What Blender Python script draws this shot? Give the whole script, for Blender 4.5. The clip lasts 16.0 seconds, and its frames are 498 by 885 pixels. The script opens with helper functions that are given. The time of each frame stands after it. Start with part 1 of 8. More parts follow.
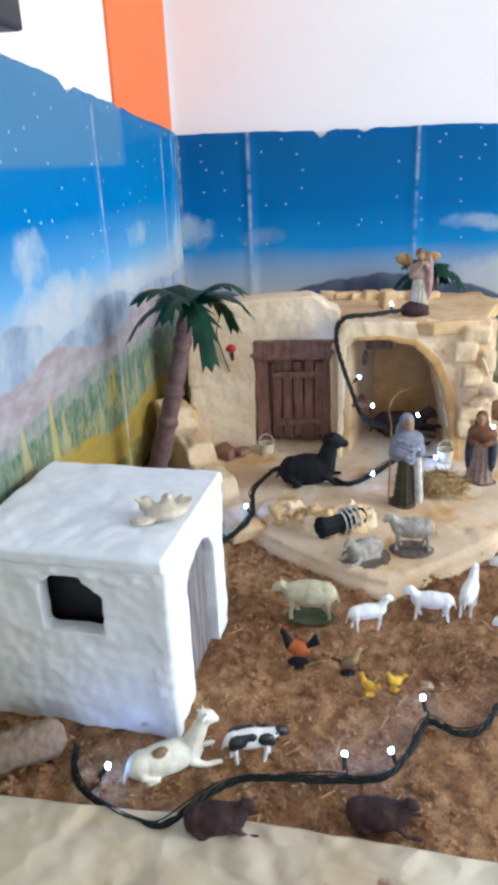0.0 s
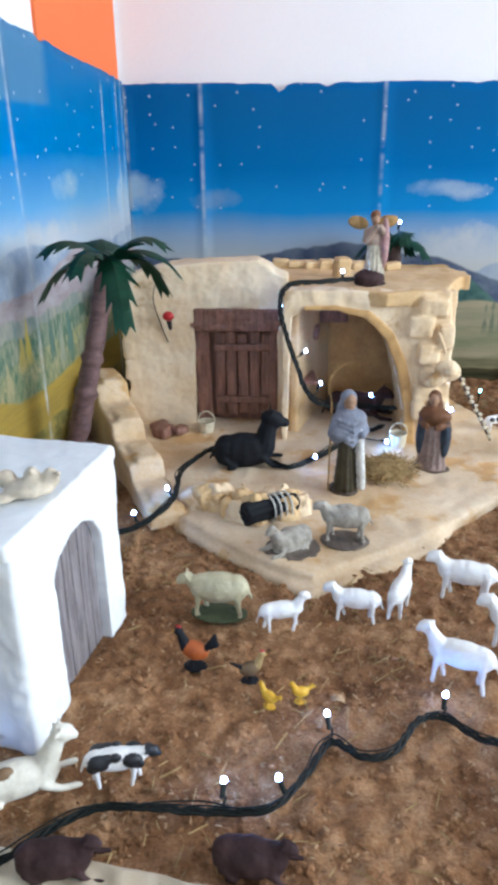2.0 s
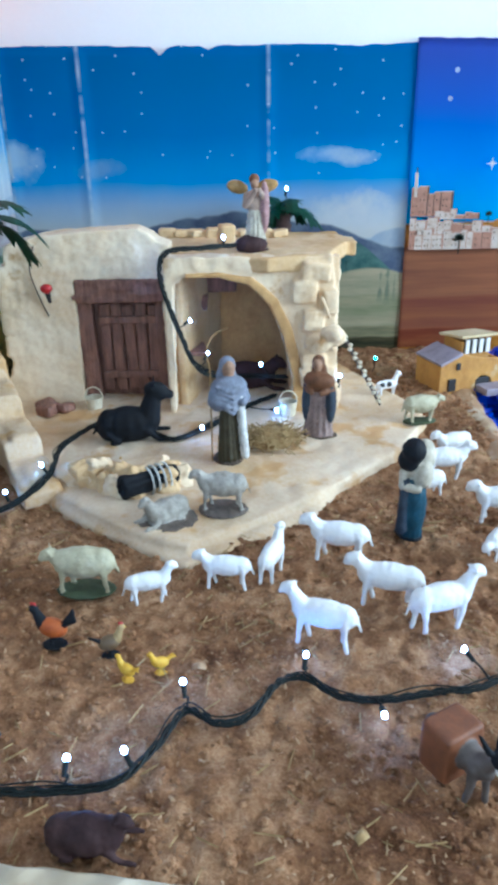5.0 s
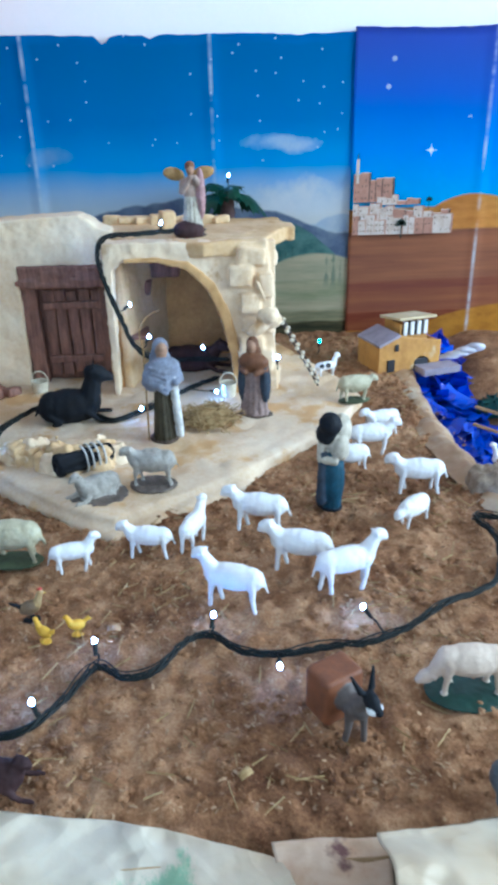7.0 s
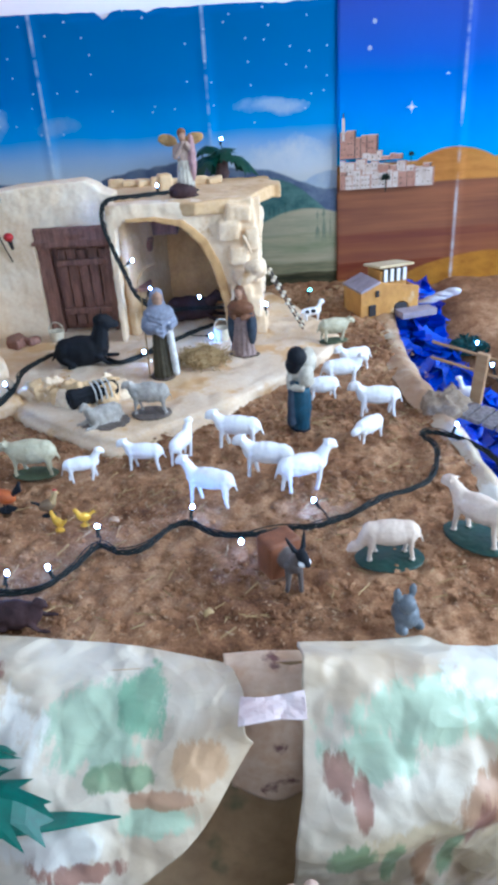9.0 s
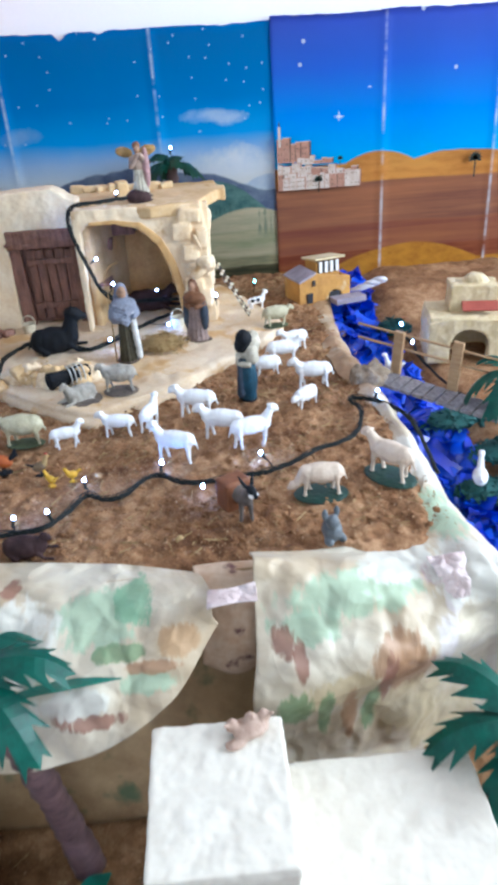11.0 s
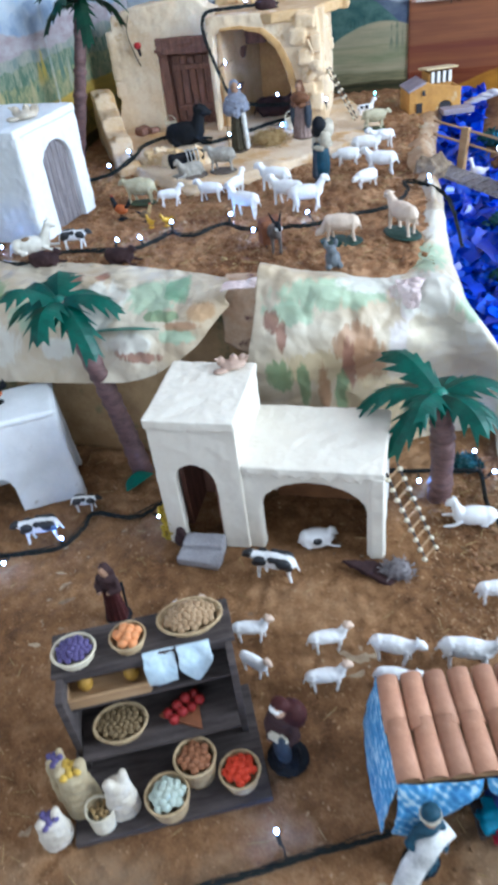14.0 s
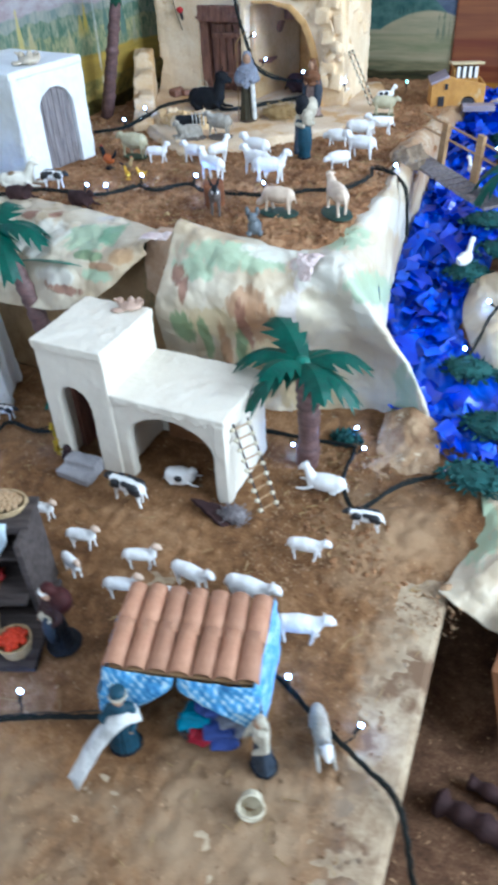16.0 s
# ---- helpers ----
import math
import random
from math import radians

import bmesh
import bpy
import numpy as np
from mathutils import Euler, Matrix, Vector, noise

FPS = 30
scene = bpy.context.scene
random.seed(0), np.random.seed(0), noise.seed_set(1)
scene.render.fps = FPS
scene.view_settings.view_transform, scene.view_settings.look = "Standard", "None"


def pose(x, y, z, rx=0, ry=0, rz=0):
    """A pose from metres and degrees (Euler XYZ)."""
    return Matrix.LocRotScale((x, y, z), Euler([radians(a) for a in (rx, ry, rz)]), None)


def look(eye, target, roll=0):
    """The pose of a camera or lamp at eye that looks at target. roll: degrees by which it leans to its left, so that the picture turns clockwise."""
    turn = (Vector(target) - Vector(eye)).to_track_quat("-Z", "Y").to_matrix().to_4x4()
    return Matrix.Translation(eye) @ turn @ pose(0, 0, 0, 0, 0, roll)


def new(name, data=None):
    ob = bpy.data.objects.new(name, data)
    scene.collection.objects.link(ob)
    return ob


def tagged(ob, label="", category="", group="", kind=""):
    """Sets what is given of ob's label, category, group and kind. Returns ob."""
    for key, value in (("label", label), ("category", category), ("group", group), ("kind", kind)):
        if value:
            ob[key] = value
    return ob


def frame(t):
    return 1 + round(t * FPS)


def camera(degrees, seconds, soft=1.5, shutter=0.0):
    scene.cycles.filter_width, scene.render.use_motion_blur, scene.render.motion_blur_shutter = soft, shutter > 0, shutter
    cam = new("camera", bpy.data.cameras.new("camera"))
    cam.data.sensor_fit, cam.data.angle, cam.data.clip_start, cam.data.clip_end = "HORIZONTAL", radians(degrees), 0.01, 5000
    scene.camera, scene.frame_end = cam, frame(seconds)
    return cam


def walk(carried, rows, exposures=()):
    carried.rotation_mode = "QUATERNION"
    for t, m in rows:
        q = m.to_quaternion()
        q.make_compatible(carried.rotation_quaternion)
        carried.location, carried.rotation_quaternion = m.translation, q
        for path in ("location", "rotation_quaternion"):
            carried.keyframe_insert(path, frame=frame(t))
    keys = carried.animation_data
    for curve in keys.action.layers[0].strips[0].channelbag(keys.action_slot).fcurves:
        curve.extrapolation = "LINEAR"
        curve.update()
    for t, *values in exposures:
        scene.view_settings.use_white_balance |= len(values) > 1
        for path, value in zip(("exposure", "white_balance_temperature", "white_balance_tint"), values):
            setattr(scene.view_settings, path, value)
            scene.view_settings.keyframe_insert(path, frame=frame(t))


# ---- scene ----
cam = camera(38.6, 16.0, soft=4.2, shutter=0.5)
PATH = [
    (0, (0.048, 0.056, 0.407), (-0.083, 1.911, -0.329), -2.4),
    (0.5, (0.07, 0.064, 0.407), (-0.062, 1.93, -0.301), -2.0),
    (1, (0.101, 0.09, 0.404), (0.024, 1.965, -0.288), -1.2),
    (1.5, (0.112, 0.114, 0.388), (-0.011, 1.977, -0.328), -1.0),
    (2, (0.115, 0.132, 0.364), (0.004, 1.975, -0.406), -0.6),
    (2.5, (0.137, 0.139, 0.361), (0.089, 1.981, -0.416), -0.5),
    (3, (0.147, 0.138, 0.364), (0.119, 1.983, -0.408), -0.7),
    (5.5, (0.188, 0.144, 0.338), (0.267, 1.966, -0.482), -1.0),
    (6, (0.2, 0.138, 0.341), (0.293, 1.956, -0.487), -1.0),
    (6.5, (0.21, 0.13, 0.337), (0.312, 1.946, -0.496), -1.0),
    (7, (0.229, 0.11, 0.339), (0.331, 1.925, -0.495), -1.2),
    (7.5, (0.241, 0.082, 0.347), (0.323, 1.888, -0.51), -2.0),
    (8, (0.253, 0.046, 0.352), (0.298, 1.837, -0.537), -2.7),
    (8.5, (0.266, 0.014, 0.348), (0.269, 1.789, -0.573), -3.4),
    (9, (0.274, -0.013, 0.359), (0.287, 1.757, -0.574), -3.5),
    (9.2, (0.275, -0.018, 0.36), (0.307, 1.75, -0.575), -3.2),
    (11.3, (0.264, -0.212, 0.417), (0.402, 1.537, -0.544), -3.8),
    (11.5, (0.254, -0.256, 0.426), (0.355, 1.521, -0.486), -3.6),
    (12, (0.254, -0.325, 0.427), (0.245, 1.415, -0.56), -4.0),
    (12.5, (0.323, -0.363, 0.388), (0.067, 1.252, -0.764), -4.4),
    (13, (0.392, -0.398, 0.376), (-0.009, 1.184, -0.781), -5.6),
    (13.5, (0.443, -0.418, 0.37), (0.069, 1.123, -0.849), -6.6),
    (14, (0.46, -0.444, 0.369), (0.057, 1.094, -0.845), -7.5),
    (14.5, (0.516, -0.507, 0.361), (0.097, 1.002, -0.883), -6.3),
    (15, (0.566, -0.526, 0.371), (0.165, 0.973, -0.891), -4.6),
    (15.5, (0.637, -0.481, 0.374), (0.077, 0.976, -0.876), -5.1),
    (16, (0.729, -0.451, 0.362), (0.08, 0.979, -0.877), -3.1),
]
walk(cam, [(t, look(eye, target, roll)) for t, eye, target, roll in PATH], exposures=[(0.0, 0.0, 6300, 8), (2.0, 0.0, 6150, 8), (3.0, 0.0, 5850, 5), (5.5, 0.06, 5200, -1), (7.5, 0.03, 5150, 0), (9.0, 0.10, 5190, 8), (11.5, 0.15, 5900, 8), (12.0, 0.02, 5930, 8), (12.5, -0.02, 5950, 8), (14.5, 0.0, 5530, 6), (16.0, -0.03, 5520, 4)])

# ---- world and light: a daylit room, windows at the right and behind the viewer ----
world = bpy.data.worlds.new("world")
scene.world = world
world.use_nodes = True
wn = world.node_tree
sky = wn.nodes.new("ShaderNodeTexSky")
sky.sky_type, sky.sun_disc = "NISHITA", False
sky.sun_elevation, sky.sun_rotation = radians(45), radians(110)
wn.links.new(sky.outputs[0], wn.nodes["Background"].inputs[0])
wn.nodes["Background"].inputs[1].default_value = 0.12


def window_light(name, m, w, h, power, color):
    d = bpy.data.lights.new(name, "AREA")
    d.shape, d.size, d.size_y, d.energy, d.color = "RECTANGLE", w, h, power, color
    ob = new(name, d)
    ob.matrix_world = m
    return ob


window_light("window_daylight_east", look((2.38, 0.1, 0.75), (0.3, 0.3, -0.1)), 1.5, 1.1, 86, (0.88, 0.95, 1.0))
window_light("window_daylight_south", look((0.55, -2.18, 0.95), (0.3, 0.6, 0.1)), 1.5, 1.1, 14, (0.90, 0.96, 1.0))


# ---- tools ----
def dress(me, mats):
    """Puts materials into a mesh's slots, in order."""
    for k, m in enumerate(mats):
        if k < len(me.materials):
            me.materials[k] = m
        else:
            me.materials.append(m)


def part(name, bm, material, parent=None, label="", smooth=False):
    """Links a bmesh (or a finished mesh) as one mesh object under a thing or a part."""
    if isinstance(bm, bmesh.types.BMesh):
        me = bpy.data.meshes.new(name)
        bmesh.ops.recalc_face_normals(bm, faces=bm.faces[:])
        bm.to_mesh(me)
        bm.free()
    else:
        me = bm
    dress(me, material if isinstance(material, (list, tuple)) else [material])
    if smooth:
        me.shade_smooth()
    ob = new(name, me)
    if parent is not None:
        ob.parent = parent
    if label:
        ob["label"] = label
    return ob


def thing(name, m, label, category, group="", kind=""):
    ob = new(name)
    ob.empty_display_size = 0.02
    ob.matrix_basis = m
    return tagged(ob, label, category, group, kind)


def ell(bm, c, r, rot=(0, 0, 0), mat=0, seg=14):
    """An ellipsoid."""
    m = pose(*c, *rot) @ Matrix.Diagonal((*(r if hasattr(r, "__len__") else (r, r, r)), 1))
    out = bmesh.ops.create_uvsphere(bm, u_segments=seg, v_segments=max(6, seg * 2 // 3), radius=1, matrix=m)
    for v in out["verts"]:
        for f in v.link_faces:
            f.material_index = mat


def rod(bm, a, b, r0, r1=None, mat=0, seg=10, round_ends=True):
    """A tapered rod from a to b, with rounded ends."""
    a, b = Vector(a), Vector(b)
    r1 = r0 if r1 is None else r1
    d = b - a
    m = Matrix.Translation((a + b) / 2) @ d.to_track_quat("Z", "Y").to_matrix().to_4x4()
    out = bmesh.ops.create_cone(bm, cap_ends=True, segments=seg, radius1=r0, radius2=r1, depth=d.length, matrix=m)
    for v in out["verts"]:
        for f in v.link_faces:
            f.material_index = mat
    if round_ends:
        ell(bm, a, r0, mat=mat, seg=seg)
        ell(bm, b, r1, mat=mat, seg=seg)


def box(bm, c, s, rot=(0, 0, 0), mat=0, bevel=0.0, taper=1.0):
    """A box of full size s about c; taper scales its top."""
    out = bmesh.ops.create_cube(bm, size=1)
    vs = out["verts"]
    fs = {f for v in vs for f in v.link_faces}
    for f in fs:
        f.material_index = mat
    m = pose(*c, *rot)
    for v in vs:
        k = taper if v.co.z > 0 else 1.0
        v.co = m @ Vector((v.co.x * s[0] * k, v.co.y * s[1] * k, v.co.z * s[2]))
    if bevel:
        es = {e for v in vs for e in v.link_edges}
        bmesh.ops.bevel(bm, geom=list(es), offset=bevel, segments=2, affect="EDGES", profile=0.6, material=-1)


def slab(bm, outline, lo, hi, axis="z", mat=0):
    """A prism over a flat outline of (a, b) pairs, from lo to hi along an axis (the outline may be concave)."""
    place = {"z": lambda a, b, c: (a, b, c), "y": lambda a, b, c: (a, c, b), "x": lambda a, b, c: (c, a, b)}[axis]
    vs = [bm.verts.new(place(a, b, lo)) for a, b in outline]
    es = [bm.edges.new((vs[i], vs[(i + 1) % len(vs)])) for i in range(len(vs))]
    fs = [g for g in bmesh.ops.triangle_fill(bm, use_beauty=True, edges=es)["geom"] if isinstance(g, bmesh.types.BMFace)]
    out = bmesh.ops.extrude_face_region(bm, geom=fs)["geom"]
    shift = Vector(place(0, 0, hi - lo))
    for g in out:
        if isinstance(g, bmesh.types.BMVert):
            g.co += shift
        if isinstance(g, bmesh.types.BMFace):
            g.material_index = mat
    for f in fs:
        f.material_index = mat


def arch(x0, x1, z0, spring, top, n=12):
    """The points of an arched opening from its left foot over the crown to its right foot."""
    c, a = (x0 + x1) / 2, (x1 - x0) / 2
    pts = [(x0, z0)]
    for i in range(n + 1):
        t = math.pi * (1 - i / n)
        pts.append((c + a * math.cos(t), spring + (top - spring) * math.sin(t)))
    return pts + [(x1, z0)]


def tube(bm, pts, r, seg=7, mat=0, wob=0.0, close=True):
    """A round tube of radius r (a number, or one for each point) along points."""
    pts = [Vector(p) for p in pts]
    rings = []
    up = Vector((0.123, 0.21, 0.97)).normalized()
    for i, p in enumerate(pts):
        d = (pts[min(i + 1, len(pts) - 1)] - pts[max(i - 1, 0)]).normalized()
        s = d.cross(up)
        s = s.normalized() if s.length > 1e-4 else Vector((1, 0, 0))
        n = s.cross(d)
        rad = r[i] if hasattr(r, "__len__") else r
        rad *= 1 + wob * noise.noise(p * 180)
        rings.append([bm.verts.new(p + (s * math.cos(2 * math.pi * k / seg) + n * math.sin(2 * math.pi * k / seg)) * rad) for k in range(seg)])
    for a, b in zip(rings, rings[1:]):
        for k in range(seg):
            bm.faces.new((a[k], a[(k + 1) % seg], b[(k + 1) % seg], b[k])).material_index = mat
    if close:
        bm.faces.new(rings[0][::-1]).material_index = mat
        bm.faces.new(rings[-1]).material_index = mat


def spline(ctrl, n=8):
    """Points on a smooth curve through the control points."""
    P = [Vector(c) for c in ctrl]
    P = [2 * P[0] - P[1]] + P + [2 * P[-1] - P[-2]]
    out = []
    for i in range(1, len(P) - 2):
        a, b, c, d = P[i - 1:i + 3]
        for k in range(n):
            t = k / n
            out.append(0.5 * (2 * b + (c - a) * t + (2 * a - 5 * b + 4 * c - d) * t * t + (3 * b - a - 3 * c + d) * t ** 3))
    return out + [P[-2]]


def sheet(rows, n=8, m=8, wrinkle=0.0, scale=20.0, thick=0.0008, seed=0.0):
    """A bent sheet through rows of control points, with crumples."""
    cols = [spline(r, n) for r in rows]
    lines = [spline([c[i] for c in cols], m) for i in range(len(cols[0]))]
    bm = bmesh.new()
    grid = []
    for i, l in enumerate(lines):
        row = []
        for j, p in enumerate(l):
            q = Vector((p.x, p.y, p.z)) * scale + Vector((seed, seed * 2, 0))
            w = q + Vector((noise.noise(q * 0.7), noise.noise(q * 0.7 + Vector((9, 0, 0))), 0)) * 0.35
            a = noise.noise(q * 0.35) * 0.7
            for k, amp in ((0.42, 1.25), (0.95, 0.55), (2.0, 0.20)):
                near = noise.voronoi(w * k + Vector((7 * k, 3, 1)))[0]
                a += amp * (min(near[1] - near[0], 0.55) - 0.25)
            a += 0.12 * (1 - 2.2 * abs(noise.noise(q * 1.9)))
            row.append(bm.verts.new(p + Vector((noise.noise(q + Vector((5, 0, 0))) * 0.4, -a * 0.9, a * 0.8)) * wrinkle))
        grid.append(row)
    for a, b in zip(grid, grid[1:]):
        for j in range(len(a) - 1):
            bm.faces.new((a[j], a[j + 1], b[j + 1], b[j]))
    bmesh.ops.recalc_face_normals(bm, faces=bm.faces[:])
    if thick:
        bmesh.ops.solidify(bm, geom=bm.faces[:], thickness=thick)
    return bm


def clay(bm, voxel=0.0012, smooth=3, rough=0.0, freq=60.0):
    """Melts overlapping shapes into one modelled body; each spot keeps the material of the shape nearest to it."""
    from mathutils.bvhtree import BVHTree
    bmesh.ops.recalc_face_normals(bm, faces=bm.faces[:])
    bmesh.ops.triangulate(bm, faces=bm.faces[:])
    bm.faces.ensure_lookup_table()
    tree = BVHTree.FromBMesh(bm)
    tags = [f.material_index for f in bm.faces]
    src = bpy.data.meshes.new("clay")
    bm.to_mesh(src)
    bm.free()
    ob = new("clay", src)
    r = ob.modifiers.new("melt", "REMESH")
    r.mode, r.voxel_size, r.use_smooth_shade = "VOXEL", voxel, True
    if smooth:
        s = ob.modifiers.new("soften", "SMOOTH")
        s.iterations, s.factor = smooth, 0.5
    deps = bpy.context.evaluated_depsgraph_get()
    me = bpy.data.meshes.new_from_object(ob.evaluated_get(deps))
    bpy.data.objects.remove(ob)
    bpy.data.meshes.remove(src)
    me.materials.clear()
    if max(tags):
        for k in range(max(tags) + 1):
            me.materials.append(None)
        idx = []
        for p in me.polygons:
            hit = tree.find_nearest(p.center)
            idx.append(tags[hit[2]] if hit[2] is not None else 0)
        me.polygons.foreach_set("material_index", idx)
    if rough:
        k = len(me.vertices)
        co, no = np.empty(k * 3, np.float32), np.empty(k * 3, np.float32)
        me.vertices.foreach_get("co", co)
        me.vertex_normals.foreach_get("vector", no)
        amp = [rough * (noise.noise(Vector(p) * freq) + 0.5 * noise.noise(Vector(p) * freq * 2.7)) for p in co.reshape(-1, 3).tolist()]
        co += no * np.repeat(np.array(amp, np.float32), 3)
        me.vertices.foreach_set("co", co)
        me.update()
    me.shade_smooth()
    return me


# ---- materials ----
def nodes_of(name):
    m = bpy.data.materials.new(name)
    m.use_nodes = True
    return m, m.node_tree, m.node_tree.nodes["Principled BSDF"]


def noise_node(nt, scale, detail=6.0, rough=0.6, coord="Object", stretch=None):
    tc = nt.nodes.new("ShaderNodeTexCoord")
    n = nt.nodes.new("ShaderNodeTexNoise")
    n.inputs["Scale"].default_value, n.inputs["Detail"].default_value, n.inputs["Roughness"].default_value = scale, detail, rough
    if stretch:
        mp = nt.nodes.new("ShaderNodeMapping")
        mp.inputs["Scale"].default_value = stretch
        nt.links.new(tc.outputs[coord], mp.inputs["Vector"])
        nt.links.new(mp.outputs[0], n.inputs["Vector"])
    else:
        nt.links.new(tc.outputs[coord], n.inputs["Vector"])
    return n.outputs["Fac"]


def ramp(nt, fac, stops):
    r = nt.nodes.new("ShaderNodeValToRGB")
    el = r.color_ramp.elements
    while len(el) < len(stops):
        el.new(0.5)
    for e, (p, c) in zip(el, stops):
        e.position, e.color = p, (*c, 1) if len(c) == 3 else c
    nt.links.new(fac, r.inputs[0])
    return r.outputs[0]


def mix(nt, fac, a, b, mode="MIX"):
    n = nt.nodes.new("ShaderNodeMix")
    n.data_type, n.blend_type = "RGBA", mode
    for socket, v in ((n.inputs[0], fac), (n.inputs[6], a), (n.inputs[7], b)):
        if isinstance(v, bpy.types.NodeSocket):
            nt.links.new(v, socket)
        elif hasattr(v, "__len__"):
            socket.default_value = (*v, 1) if len(v) == 3 else v
        else:
            socket.default_value = v
    return n.outputs[2]


def math_node(nt, op, a, b=0.0, clamp=False):
    n = nt.nodes.new("ShaderNodeMath")
    n.operation, n.use_clamp = op, clamp
    for socket, v in ((n.inputs[0], a), (n.inputs[1], b)):
        if isinstance(v, bpy.types.NodeSocket):
            nt.links.new(v, socket)
        else:
            socket.default_value = v
    return n.outputs[0]


def bump(nt, bsdf, height, strength=0.4, dist=0.001):
    b = nt.nodes.new("ShaderNodeBump")
    b.inputs["Strength"].default_value, b.inputs["Distance"].default_value = strength, dist
    nt.links.new(height, b.inputs["Height"])
    nt.links.new(b.outputs[0], bsdf.inputs["Normal"])


def stock(name, c, c2=None, scale=60.0, rough=0.7, bumpy=0.3, fine=400.0, metal=0.0, stretch=None, spots=None, random=0.0, coat=0.0, spec=0.5):
    """A worn surface: two colours clouded at one scale, grain at a finer one; spots: a third colour in blotches."""
    m, nt, b = nodes_of(name)
    c2 = c2 or tuple(x * 0.8 for x in c)
    big = noise_node(nt, scale, stretch=stretch)
    small = noise_node(nt, fine, 3.0, stretch=stretch)
    f = math_node(nt, "ADD", math_node(nt, "MULTIPLY", big, 0.72), math_node(nt, "MULTIPLY", small, 0.28))
    col = ramp(nt, f, [(0.36, c2), (0.62, c)])
    if spots:
        sc, lim, scol = spots
        s = ramp(nt, noise_node(nt, sc, 4.0), [(lim, (0, 0, 0)), (min(1.0, lim + 0.08), (1, 1, 1))])
        col = mix(nt, s, col, scol)
    if random:
        oi = nt.nodes.new("ShaderNodeObjectInfo")
        k = math_node(nt, "ADD", math_node(nt, "MULTIPLY", oi.outputs["Random"], random), 1 - random / 2)
        v = nt.nodes.new("ShaderNodeHueSaturation")
        nt.links.new(k, v.inputs["Value"])
        nt.links.new(col, v.inputs["Color"])
        col = v.outputs[0]
    nt.links.new(col, b.inputs["Base Color"])
    r = math_node(nt, "ADD", math_node(nt, "MULTIPLY", small, 0.2), rough - 0.1, clamp=True)
    nt.links.new(r, b.inputs["Roughness"])
    b.inputs["Metallic"].default_value = metal
    b.inputs["Coat Weight"].default_value = coat
    b.inputs["Specular IOR Level"].default_value = spec
    bump(nt, b, f, bumpy, 0.0012)
    return m


def glow(name, c, power):
    m, nt, b = nodes_of(name)
    b.inputs["Base Color"].default_value = (*c, 1)
    b.inputs["Emission Color"].default_value = (*c, 1)
    b.inputs["Emission Strength"].default_value = power
    return m


# ---- stock of materials ----
MAT_WALL = stock("white_wall_paint", (0.82, 0.81, 0.83), (0.78, 0.77, 0.80), 3, 0.75, 0.08, 250)
MAT_WALLUNSEEN = stock("bounce_cutting_wall_paint", (0.50, 0.48, 0.46), (0.46, 0.44, 0.42), 3, 0.8, 0.08, 250)
MAT_ORANGE = stock("orange_wall_paint", (0.80, 0.17, 0.045), (0.76, 0.155, 0.04), 5, 0.7, 0.08, 250)
MAT_FLOOR = stock("tiled_floor", (0.45, 0.38, 0.30), (0.38, 0.31, 0.25), 6, 0.5, 0.1, 90)
MAT_DARK = stock("dark_frame_and_shade", (0.02, 0.02, 0.025), None, 30, 0.5, 0.1)
MAT_PLASTER = stock("white_plaster", (0.80, 0.79, 0.76), (0.72, 0.71, 0.69), 45, 0.75, 0.35, 300, spots=(38, 0.70, (0.50, 0.47, 0.43)))
MAT_PLASTER_COOL = stock("bluish_white_plaster", (0.78, 0.80, 0.82), (0.70, 0.72, 0.74), 40, 0.75, 0.45, 260, spots=(30, 0.68, (0.45, 0.44, 0.43)))
MAT_CREAM = stock("cream_plaster", (0.75, 0.70, 0.605), (0.70, 0.645, 0.55), 40, 0.75, 0.4, 300, spots=(44, 0.74, (0.55, 0.45, 0.32)))
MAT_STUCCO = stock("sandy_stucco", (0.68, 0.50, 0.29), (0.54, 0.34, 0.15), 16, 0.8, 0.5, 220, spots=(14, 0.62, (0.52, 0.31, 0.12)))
MAT_STUCCO_PALE = stock("pale_stucco", (0.80, 0.67, 0.49), (0.68, 0.49, 0.29), 12, 0.8, 0.6, 260, spots=(18, 0.61, (0.50, 0.30, 0.13)))
MAT_SLAB = stock("worn_slab_stucco", (0.72, 0.60, 0.45), (0.58, 0.39, 0.21), 9, 0.8, 0.6, 240, spots=(16, 0.56, (0.56, 0.34, 0.15)))
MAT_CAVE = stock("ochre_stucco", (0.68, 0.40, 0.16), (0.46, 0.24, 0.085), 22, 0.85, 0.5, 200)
MAT_RUSTWALL = stock("rust_painted_plaster", (0.26, 0.115, 0.045), (0.15, 0.06, 0.022), 30, 0.85, 0.5)
MAT_DOORWOOD = stock("brown_door_wood", (0.29, 0.140, 0.098), (0.105, 0.046, 0.034), 30, 0.55, 0.7, 300, stretch=(6, 6, 0.7))
MAT_GREYWOOD = stock("grey_door_wood", (0.27, 0.245, 0.255), (0.11, 0.095, 0.10), 30, 0.6, 0.7, 300, stretch=(6, 6, 0.7))
MAT_DARKWOOD = stock("dark_grey_wood", (0.098, 0.080, 0.076), (0.036, 0.029, 0.028), 30, 0.75, 0.5, 300, spec=0.2, stretch=(0.8, 6, 6))
MAT_WOOD = stock("light_wood", (0.42, 0.27, 0.14), (0.30, 0.17, 0.08), 40, 0.6, 0.5, 300, stretch=(0.8, 6, 6))
